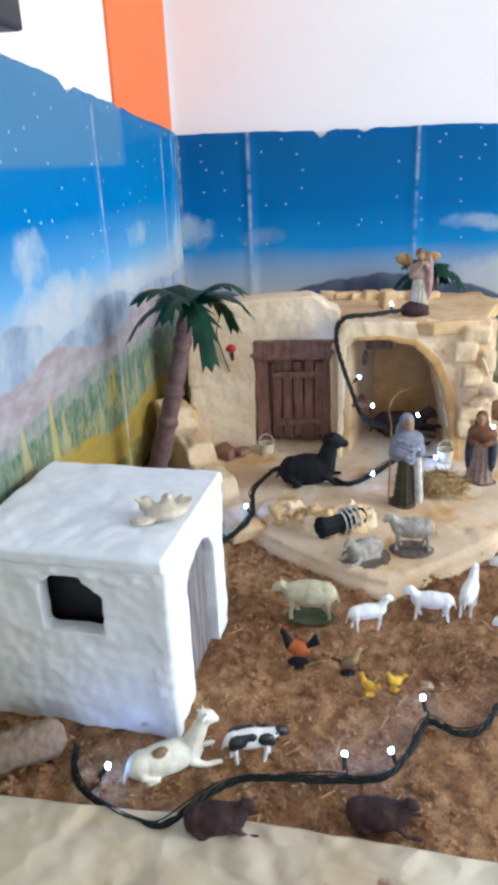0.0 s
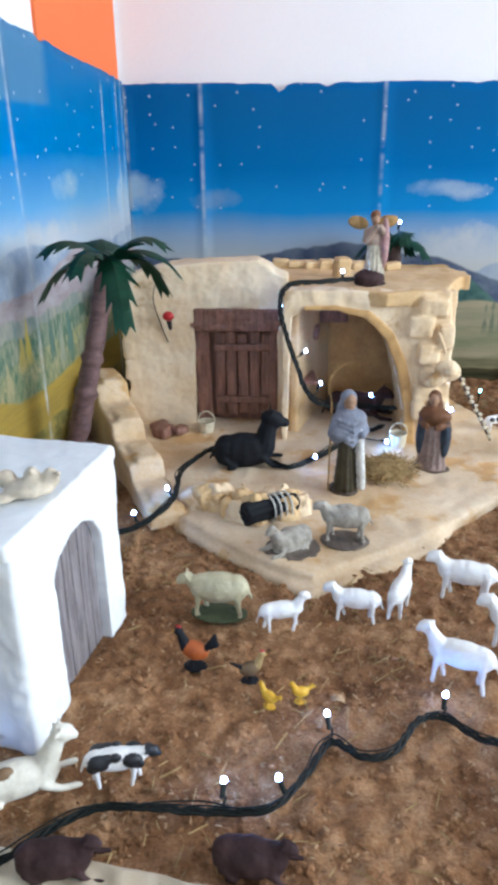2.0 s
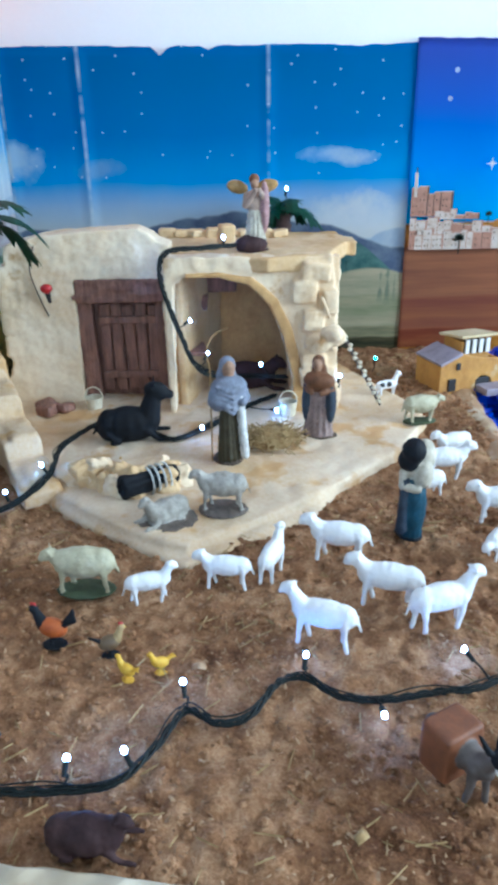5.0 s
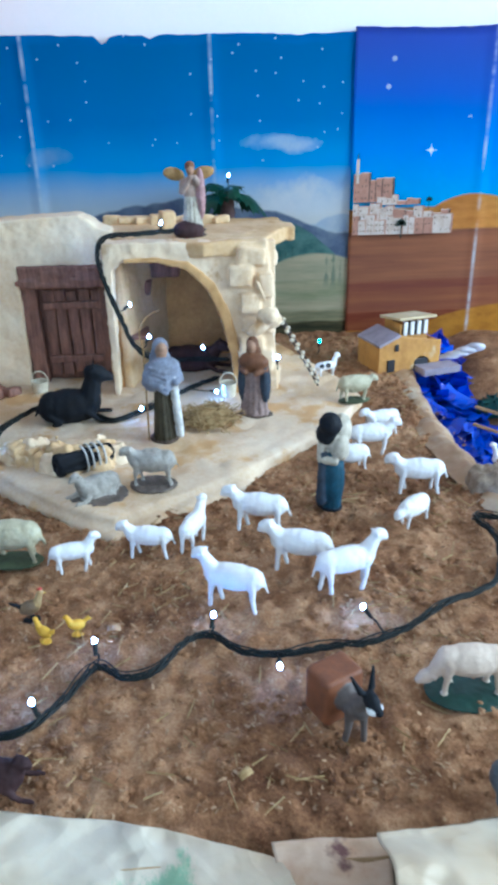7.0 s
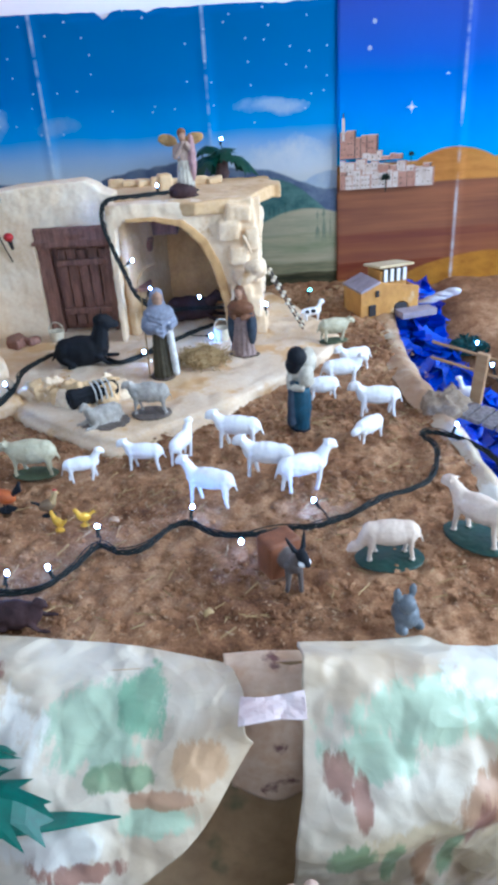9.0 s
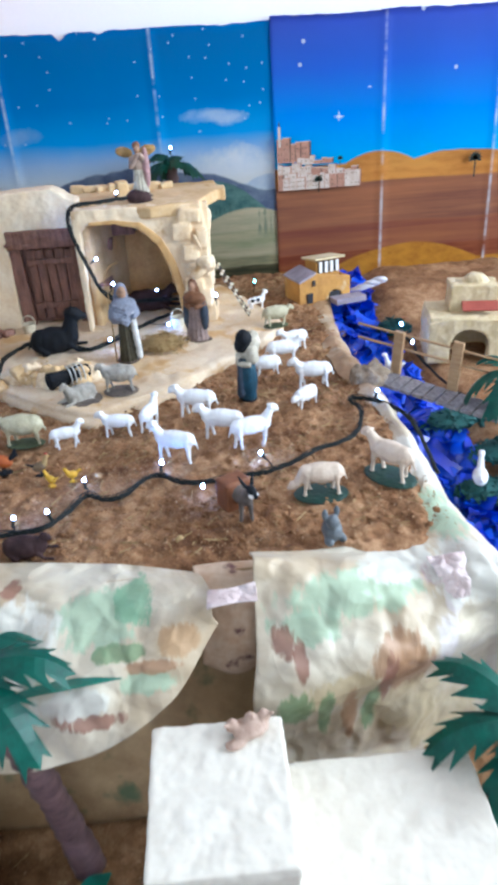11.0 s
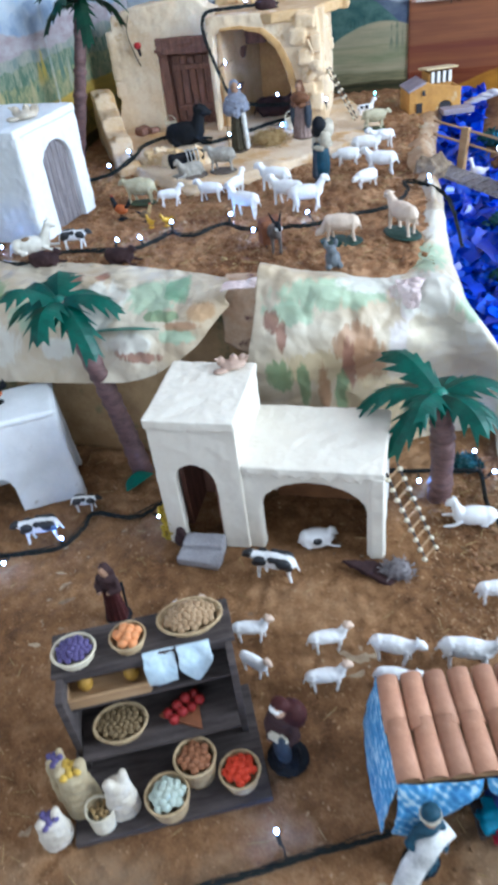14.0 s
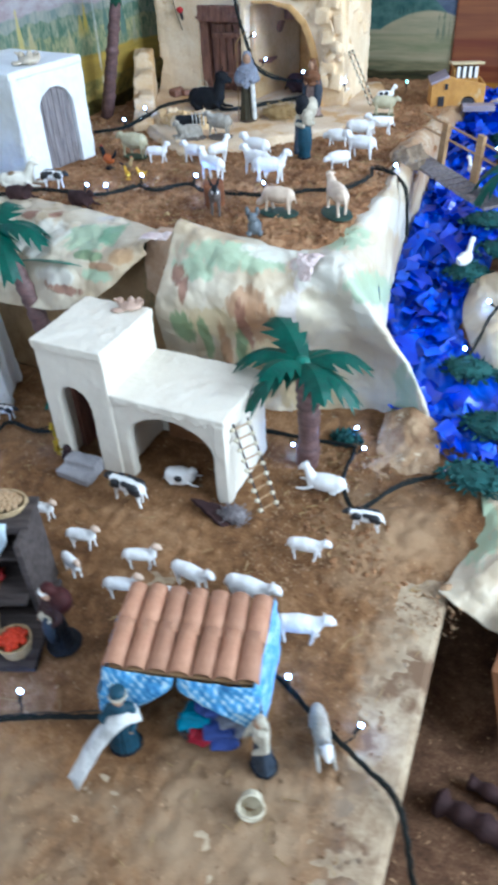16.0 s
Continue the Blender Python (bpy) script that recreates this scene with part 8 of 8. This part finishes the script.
moss(pose(0.632, 0.605, stream_z(0.6) + 0.012), 0.038, 0.022, 1, "teal green moss clump beside the stream")
moss(pose(0.625, 1.01, stream_z(1.0) + 0.008), 0.035, 0.024, 2, "teal green moss clump beside the stream")
moss(pose(0.640, 0.75, stream_z(0.75) + 0.010), 0.050, 0.016, 3, "teal green moss clump beside the stream")
moss(pose(0.715, 0.215, stream_z(0.22) + 0.010), 0.045, 0.014, 4, "teal green moss clump at the stream's end")
moss(pose(0.545, 0.262, LOW), 0.022, 0.014, 5, "teal green moss clump under the paper cliff")
moss(pose(0.775, 0.330, stream_z(0.33) + 0.020), 0.055, 0.020, 6, "teal green moss clump beside the stream")
moss(pose(0.672, 0.400, stream_z(0.40) + 0.014), 0.040, 0.022, 8, "teal green moss clump along the stream")
moss(pose(0.720, 0.310, stream_z(0.31) + 0.014), 0.045, 0.022, 9, "teal green moss clump along the stream")
moss(pose(0.690, 0.66, stream_z(0.66) + 0.020), 0.06, 0.02, 7, "teal green moss clump beside the stream")
bm = bmesh.new()
ell(bm, (0, 0, 0.010), (0.018, 0.010, 0.010))
rod(bm, (0.010, 0, 0.012), (0.016, 0, 0.032), 0.005, 0.0035)
ell(bm, (0.018, 0, 0.034), (0.006, 0.0045, 0.0045))
rod(bm, (-0.012, 0, 0.012), (-0.022, 0, 0.018), 0.006, 0.002)
m_duck = clay(bm, 0.001, 1)
cast("duck", m_duck, [MAT_SHEEP], pose(0.624, 0.600, stream_z(0.6) + 0.030, 0, 0, 70), "white duck figurine on green moss", "duck", "white ducks")
cast("duck", m_duck, [MAT_SHEEP], pose(0.590, 0.885, stream_z(0.88) + 0.012, 0, 0, 160), "white duck figurine on the blue foil", "duck", "white ducks", 0.8)
bm = bmesh.new()
for k in range(4):
    ell(bm, (0.010 * k, 0.004 * k, 0.006 + 0.004 * k), (0.016, 0.012, 0.008), (0, 20 * k, 30 * k))
ob = part("shell", clay(bm, 0.0014, 2, 0.001, 100), stock("white_glossy_shell", (0.70, 0.70, 0.74), (0.5, 0.5, 0.56), 50, 0.25, 0.4))
ob.matrix_basis = pose(0.592, 1.120, 0.000, 0, -12, -30) @ Matrix.Diagonal((1.25, 1.0, 0.6, 1))
tagged(ob, "white glossy shell beside the ochre villa", "shell")

# crumpled paper and carton at the right end of the lower terrace
P = sheet([[(0.722, 0.215, LOW + 0.012), (0.755, 0.205, LOW + 0.012), (0.79, 0.20, LOW + 0.012), (0.86, 0.20, LOW + 0.01)],
           [(0.730, 0.150, LOW + 0.010), (0.760, 0.135, LOW + 0.026), (0.79, 0.13, LOW + 0.030), (0.86, 0.13, LOW + 0.02)],
           [(0.716, 0.085, LOW + 0.003), (0.748, 0.078, LOW + 0.018), (0.79, 0.07, LOW + 0.014), (0.86, 0.07, LOW + 0.0)],
           [(0.702, 0.052, LOW + 0.001), (0.738, 0.035, LOW - 0.002), (0.77, 0.03, LOW - 0.012), (0.87, 0.04, LOW - 0.02)]], 28, 28, 0.009, 28.0, seed=21)
tagged(part("paper_sheet", P, MAT_PAPER, smooth=True), "crumpled white and pink painted paper at the stream's end", "paper")
bm = bmesh.new()
box(bm, (0.80, 0.065, -0.266), (0.012, 0.20, 0.13), (0, -14, -8), bevel=0.002)
tagged(part("cardboard_flap", bm, stock("rust_cardboard", (0.30, 0.13, 0.05), (0.20, 0.08, 0.03), 14, 0.7, 0.3)), "rust brown cardboard flap leaning in the tray", "cardboard")
bm = bmesh.new()
tube(bm, spline([(0.745, -0.10, -0.330), (0.79, -0.112, -0.322), (0.84, -0.12, -0.326), (0.90, -0.14, -0.330)], 8), 0.011, 8, wob=0.7)
tube(bm, spline([(0.77, -0.07, -0.330), (0.81, -0.08, -0.326), (0.87, -0.09, -0.330)], 8), 0.007, 8, wob=0.7)
tagged(part("root", bm, MAT_BROWN, smooth=True), "dark brown twisted root lying in the tray", "root")


# ---- strings of lights ----
def string_of_lights(ctrls, bulbs, label, r=0.0028, strands=3, seed=0):
    t = thing("light_string", pose(0, 0, 0), label, "string lights")
    rr = random.Random(seed)
    ways = []
    for ctrl in ctrls:
        path = spline(ctrl, 10)
        ways += path
        for s in range(strands):
            bm = bmesh.new()
            ph = 2 * math.pi * s / strands
            tube(bm, [p + Vector((math.cos(ph + i * 0.55), math.sin(ph + i * 0.55) * 0.6, math.sin(ph + i * 0.55) * 0.8)) * r * 0.75 + Vector((0, 0, 0.0012 * noise.noise(p * 60))) for i, p in enumerate(path)], r * 0.56, 6)
            part("wire", bm, MAT_CABLE, t, smooth=True)
        # thin wires straying from the twisted cable
        for s in range(2):
            bm = bmesh.new()
            ph = Vector((13.0 * s + seed, 5.0, 2.0))
            tube(bm, [p + Vector((noise.noise(p * 22 + ph), noise.noise(p * 22 - ph), 0.35 + 0.5 * abs(noise.noise(p * 30 + ph)))) * (0.006 * math.sin(math.pi * min(1.0, i / 8, (len(path) - 1 - i) / 8) * 0.5)) for i, p in enumerate(path)], r * 0.26, 5)
            part("wire", bm, MAT_CABLE, t, smooth=True)
    for b in bulbs:
        p = Vector(b)
        cyan = len(b) > 3
        p = Vector(b[:3])
        near = min(ways, key=lambda w: (w - p).length)
        if (near - p).length > 0.06:
            near = p - Vector((0.004, -0.004, 0.024))
        d = p - near
        d = d.normalized() if d.length > 0.002 else Vector((0, 0, 1))
        bm = bmesh.new()
        tube(bm, spline([near, near.lerp(p, 0.5) + Vector((0.002, 0, -0.001)), p - d * 0.008], 5), 0.0008, 5)
        rod(bm, p - d * 0.009, p - d * 0.001, 0.0015, 0.0018, seg=8, round_ends=False)
        so = part("socket", bm, MAT_CABLE, t)
        bm = bmesh.new()
        ell(bm, p + d * 0.001, (0.0018, 0.0018, 0.0026), seg=10)
        part("bulb", bm, MAT_BULBCYAN if cyan else MAT_BULB, so, "lit bluish white bulb", smooth=True)
    return t


G = 0.006
string_of_lights(
    [[(-0.119, 0.458, G), (-0.112, 0.430, G), (-0.097, 0.414, G), (-0.068, 0.397, G), (-0.042, 0.391, G), (-0.022, 0.411, G), (0.003, 0.428, G), (0.031, 0.431, G), (0.066, 0.430, G), (0.106, 0.433, G), (0.128, 0.459, G), (0.145, 0.486, G), (0.165, 0.474, G), (0.185, 0.480, G), (0.204, 0.507, G), (0.223, 0.511, G), (0.243, 0.493, G), (0.272, 0.488, G),
      (0.302, 0.493, G), (0.332, 0.495, G), (0.363, 0.509, G), (0.398, 0.533, G), (0.445, 0.557, G), (0.468, 0.615, G), (0.462, 0.652, G), (0.494, 0.640, G), (0.526, 0.600, -0.004), (0.545, 0.545, -0.05)]],
    [(-0.088, 0.430, 0.015), (0.079, 0.444, 0.014), (0.112, 0.446, 0.016), (0.143, 0.499, 0.016), (0.266, 0.468, 0.014), (0.224, 0.520, 0.016), (0.333, 0.522, 0.014), (0.498, 0.650, 0.014)],
    "black string of LED lights across the upper soil", 0.0021)
string_of_lights(
    [[(-0.09, 0.73, G), (-0.04, 0.752, 0.010), (-0.006, 0.785, 0.024), (-0.006, 0.846, 0.026), (0.004, 0.885, 0.026), (0.03, 0.935, 0.020), (0.09, 0.905, 0.018), (0.117, 0.889, 0.018), (0.150, 0.918, 0.018), (0.20, 0.985, 0.018), (0.24, 1.02, 0.020)],
     [(0.230, 1.05, 0.209), (0.196, 1.022, 0.212), (0.150, 0.988, 0.214), (0.116, 0.976, 0.213), (0.104, 0.973, 0.198), (0.105, 0.973, 0.175), (0.113, 0.973, 0.147), (0.124, 0.974, 0.115), (0.138, 0.976, 0.080), (0.160, 1.00, 0.055), (0.21, 1.04, 0.040), (0.255, 1.02, 0.045)]],
    [(-0.010, 0.790, 0.036), (-0.040, 0.760, 0.022), (0.106, 1.000, 0.181), (0.154, 0.990, 0.087), (0.222, 1.02, 0.062), (0.318, 0.985, 0.055), (0.268, 1.19, 0.262), (0.178, 1.01, 0.222), (0.146, 0.90, 0.026), (0.236, 0.955, 0.024), (0.134, 0.985, 0.130), (0.40, 1.16, 0.022, 1)],
    "black string of LED lights draped over the stable", 0.0026, 3, 3)
q = LOW + 0.005
string_of_lights(
    [[(-0.06, 0.045, q), (-0.018, 0.058, q), (0.032, 0.067, q), (0.078, 0.082, q), (0.096, 0.115, q), (0.100, 0.140, q), (0.154, 0.138, q), (0.178, 0.162, q), (0.20, 0.19, q)],
     [(0.36, 0.232, q), (0.455, 0.240, q), (0.549, 0.246, q), (0.562, 0.240, q), (0.566, 0.175, q + 0.004), (0.594, 0.134, q), (0.630, 0.184, q + 0.006), (0.685, 0.224, q + 0.012)],
     [(0.18, -0.34, q), (0.225, -0.316, q), (0.246, -0.297, q), (0.294, -0.268, q), (0.321, -0.250, q), (0.365, -0.232, q), (0.409, -0.212, q), (0.446, -0.198, q), (0.475, -0.185, q)],
     [(0.585, -0.100, q), (0.631, -0.127, q), (0.678, -0.152, q), (0.708, -0.168, q), (0.724, -0.187, q - 0.01), (0.738, -0.205, -0.26), (0.76, -0.22, -0.326), (0.80, -0.23, -0.33)]],
    [(0.082, 0.086, q + 0.010), (0.028, 0.044, q + 0.010), (0.189, 0.130, q + 0.012), (0.379, -0.205, q + 0.010), (0.289, -0.278, q + 0.010), (0.335, -0.272, q + 0.010), (0.489, 0.213, q + 0.010), (0.556, 0.268, q + 0.012), (0.575, 0.234, q + 0.010), (0.671, -0.127, q + 0.010), (0.598, -0.105, q + 0.010), (0.685, 0.222, q + 0.016)],
    "black string of LED lights across the lower soil", 0.0022, 3, 5)

string_of_lights(
    [[(0.640, 1.03, -0.036), (0.634, 0.98, -0.040), (0.640, 0.93, -0.046), (0.628, 0.885, -0.040), (0.660, 0.82, -0.070), (0.712, 0.72, -0.095), (0.720, 0.60, -0.100), (0.706, 0.53, -0.108), (0.682, 0.490, -0.128), (0.676, 0.450, -0.140), (0.668, 0.41, -0.155), (0.672, 0.37, -0.168)]],
    [(0.635, 0.995, -0.028), (0.622, 0.891, -0.022), (0.676, 0.500, -0.112), (0.662, 0.414, -0.142)],
    "black string of LED lights along the far bank", 0.0018, 3, 7)

# ---- the printed town on the desert poster ----
MAT_PRINT_A, MAT_PRINT_B, MAT_PRINT_C = stock("printed_beige", (0.52, 0.45, 0.40), (0.40, 0.31, 0.25), 90, 0.4, 0.05), stock("printed_brick", (0.38, 0.20, 0.14), (0.27, 0.13, 0.09), 90, 0.4, 0.05), stock("printed_dark", (0.06, 0.04, 0.03), None, 90, 0.4, 0.05)
MAT_PRINT_G = stock("printed_tree", (0.02, 0.035, 0.025), None, 90, 0.4, 0.05)
bm = bmesh.new()
rr = random.Random(12)
YP = -0.0135


def print_rect(x0, x1, z0, z1, mat, y):
    vs = [bm.verts.new(p) for p in ((x0, y, z0), (x1, y, z0), (x1, y, z1), (x0, y, z1))]
    bm.faces.new(vs).material_index = mat


def house_print(x, w, z0, z1, mat, y):
    """A printed flat-roofed house: wall, roof shadow and a few windows."""
    print_rect(x, x + w, z0, z1, mat, y)
    print_rect(x, x + w, z1 - 0.0012, z1, 1 if mat == 0 else 0, y - 0.00003)
    print_rect(x + w * 0.82, x + w, z0, z1 - 0.001, 1 if mat == 0 else 2, y - 0.00003)
    for q in range(int(w / 0.006)):
        for lev in range(int((z1 - z0) / 0.010)):
            if rr.random() < 0.6:
                a, b = x + 0.0025 + 0.0055 * q, z0 + 0.005 + 0.0095 * lev
                print_rect(a, a + 0.0016, b, b + 0.0030, 2, y - 0.00006)


level = 0
for z0, z1, xa, xb, choice in ((0.205, 0.250, 0.480, 0.532, (1, 1, 1)), (0.200, 0.222, 0.520, 0.590, (1, 0, 1)), (0.176, 0.206, 0.480, 0.632, (1, 0, 0, 1)), (0.153, 0.184, 0.480, 0.648, (0, 0, 0, 0, 1))):
    x = xa
    while x < xb:
        w = rr.uniform(0.010, 0.021)
        slope = 0.10 * (x - 0.48) if z0 > 0.16 else 0.0
        house_print(x, min(w, 0.652 - x), z0, z1 - slope + rr.uniform(-0.008, 0.003), rr.choice(choice), YP - 0.0001 * level)
        x += w * rr.uniform(0.75, 0.98)
        level += 1
print_rect(0.4825, 0.4875, 0.235, 0.272, 0, YP - 0.0046)
print_rect(0.484, 0.486, 0.272, 0.280, 2, YP - 0.0048)
for cx, cz, s in ((0.562, 0.158, 1.0), (0.606, 0.200, 0.6), (0.885, 0.170, 1.5)):
    print_rect(cx - 0.001 * s, cx + 0.001 * s, cz - 0.012 * s, cz + 0.012 * s, 3, YP - 0.0050)
    for a in range(9):
        t = math.pi * (a / 8) * 1.2 - 0.3
        p = Vector((cx, YP - 0.0050, cz + 0.012 * s))
        d = Vector((math.cos(t), 0, math.sin(t))) * 0.010 * s
        n = Vector((-d.z, 0, d.x)) * 0.18
        bm.faces.new([bm.verts.new(v) for v in (p - n, p + d * 0.6 - n, p + d, p + d * 0.6 + n, p + n)]).material_index = 3
ob = part("town_print", bm, [MAT_PRINT_A, MAT_PRINT_B, MAT_PRINT_C, MAT_PRINT_G], desert, "printed hillside town of beige houses")
ob["kind"] = "stuff"
bm = bmesh.new()
for a in range(8):
    d = Vector((math.cos(a * math.pi / 4), 0, math.sin(a * math.pi / 4))) * (0.011 if a % 2 == 0 else 0.006)
    n = Vector((-d.z, 0, d.x)) * 0.12
    p = Vector((0.604, YP - 0.001, 0.283))
    bm.faces.new([bm.verts.new(v) for v in (p - n, p + d, p + n)])
part("star_print", bm, stock("printed_star", (0.80, 0.85, 0.90), None, 90, 0.4, 0.02), desert, "printed white star")

# ---- wood shavings strewn on the soil ----
MAT_CHIP = stock("wood_shavings", (0.44, 0.29, 0.165), (0.30, 0.175, 0.09), 300, 0.85, 0.2)
MAT_CHIPDARK = stock("dark_shavings", (0.24, 0.125, 0.06), (0.15, 0.075, 0.035), 300, 0.85, 0.2)


def shavings(name, count, x0, x1, y0, y1, z, size, seed, label):
    rr = random.Random(seed)
    bm = bmesh.new()
    for k in range(count):
        x, y = rr.uniform(x0, x1), rr.uniform(y0, y1)
        if noise.noise((x * 12, y * 12, seed)) < rr.uniform(-0.6, 0.25):
            continue
        s = size * rr.uniform(0.4, 1.3)
        m = Matrix.Translation((x, y, z + rumple(x, y) + s * 0.25)) @ Euler((rr.uniform(-0.7, 0.7), rr.uniform(-0.7, 0.7), rr.uniform(0, 6.3))).to_matrix().to_4x4()
        w = s * rr.uniform(0.12, 0.5)
        vs = [bm.verts.new(m @ Vector(p)) for p in ((-s, -w, 0), (0, -w, s * 0.2), (s, -w * 0.6, 0), (s, w * 0.6, 0), (0, w, s * 0.2), (-s, w, 0))]
        mi = 0 if rr.random() < 0.55 else 1
        bm.faces.new((vs[0], vs[1], vs[4], vs[5])).material_index = mi
        bm.faces.new((vs[1], vs[2], vs[3], vs[4])).material_index = mi
    tagged(part(name, bm, [MAT_CHIP, MAT_CHIPDARK]), label, "shavings", kind="stuff")


shavings("wood_shavings", 12000, -0.2, 0.50, 0.375, 0.80, 0.0002, 0.0019, 31, "tan and dark wood shavings strewn on the soil")
shavings("wood_shavings", 3000, 0.30, 0.52, 0.80, 1.20, 0.0002, 0.0018, 32, "tan and dark wood shavings strewn on the soil")
shavings("wood_shavings", 5500, -0.1, 0.70, -0.42, 0.24, LOW, 0.0016, 33, "fine shavings strewn on packed soil")
shavings("wood_shavings", 3200, 0.50, 0.73, 0.0, 0.24, LOW + 0.001, 0.0019, 34, "coarse shavings strewn near the stream's end")


def soil_crumbs(count, x0, x1, y0, y1, z, size, seed, material, label):
    """Lumps of soil and stray straws pressed into the ground."""
    rr = random.Random(seed)
    ring = [(math.cos(a), math.sin(a)) for a in [math.pi * q / 3 for q in range(6)]]
    co, fa, mi = [], [], []
    for k in range(count):
        x, y = rr.uniform(x0, x1), rr.uniform(y0, y1)
        if noise.noise((x * 9, y * 9, seed)) < rr.uniform(-0.5, 0.3):
            continue
        base, zz, n = z + rumple(x, y), 0.0, len(co)
        if k % 7 == 0:
            a, l, h = rr.uniform(0, 6.3), rr.uniform(0.003, 0.009), rr.uniform(0.0003, 0.0005)
            d, e = Vector((math.cos(a), math.sin(a), rr.uniform(-0.15, 0.3))) * l, Vector((-math.sin(a), math.cos(a), 0)) * h
            c = Vector((x, y, base + 0.0018))
            co += [c - d - e, c - d + e, c - d + Vector((0, 0, h * 2)), c + d - e, c + d + e, c + d + Vector((0, 0, h * 2))]
            fa += [(n, n + 3, n + 5, n + 2), (n + 1, n + 2, n + 5, n + 4), (n, n + 1, n + 4, n + 3)]
            mi += [1, 1, 1]
            continue
        s = size * rr.uniform(0.35, 1.0) ** 1.6
        for lev, (rad, up) in enumerate(((1.0, -0.3), (0.95, 0.35), (0.5, 0.75))):
            for q, (cx, cy) in enumerate(ring):
                j = rr.uniform(0.75, 1.25) * rad * s
                co.append(Vector((x + cx * j, y + cy * j * 0.85, base + up * s * rr.uniform(0.8, 1.2))))
        for lev in range(2):
            for q in range(6):
                a, b = n + lev * 6 + q, n + lev * 6 + (q + 1) % 6
                fa.append((a, b, b + 6, a + 6))
                mi.append(0)
        fa.append(tuple(n + 12 + q for q in range(6)))
        mi.append(0)
    me = bpy.data.meshes.new("soil_crumbs")
    me.from_pydata(co, [], fa)
    me.polygons.foreach_set("material_index", mi)
    me.update()
    tagged(part("soil_crumbs", me, [material, MAT_HAY]), label, "soil", kind="stuff")


soil_crumbs(5200, -0.2, 0.49, 0.375, 0.82, 0.0, 0.0042, 41, MAT_SOIL, "crumbs of brown soil and stray straw on the upper terrace")
soil_crumbs(1500, 0.30, 0.50, 0.82, 1.25, 0.0, 0.0042, 42, MAT_SOIL, "crumbs of brown soil beside the stable slab")
soil_crumbs(3000, -0.1, 0.70, -0.44, 0.26, LOW, 0.0028, 43, MAT_SOIL_LOW, "fine crumbs of packed soil and straw on the lower terrace")
soil_crumbs(1300, 0.54, 0.74, 0.04, 0.28, LOW, 0.0040, 44, MAT_SOIL, "heaped crumbs of soil at the stream's end")
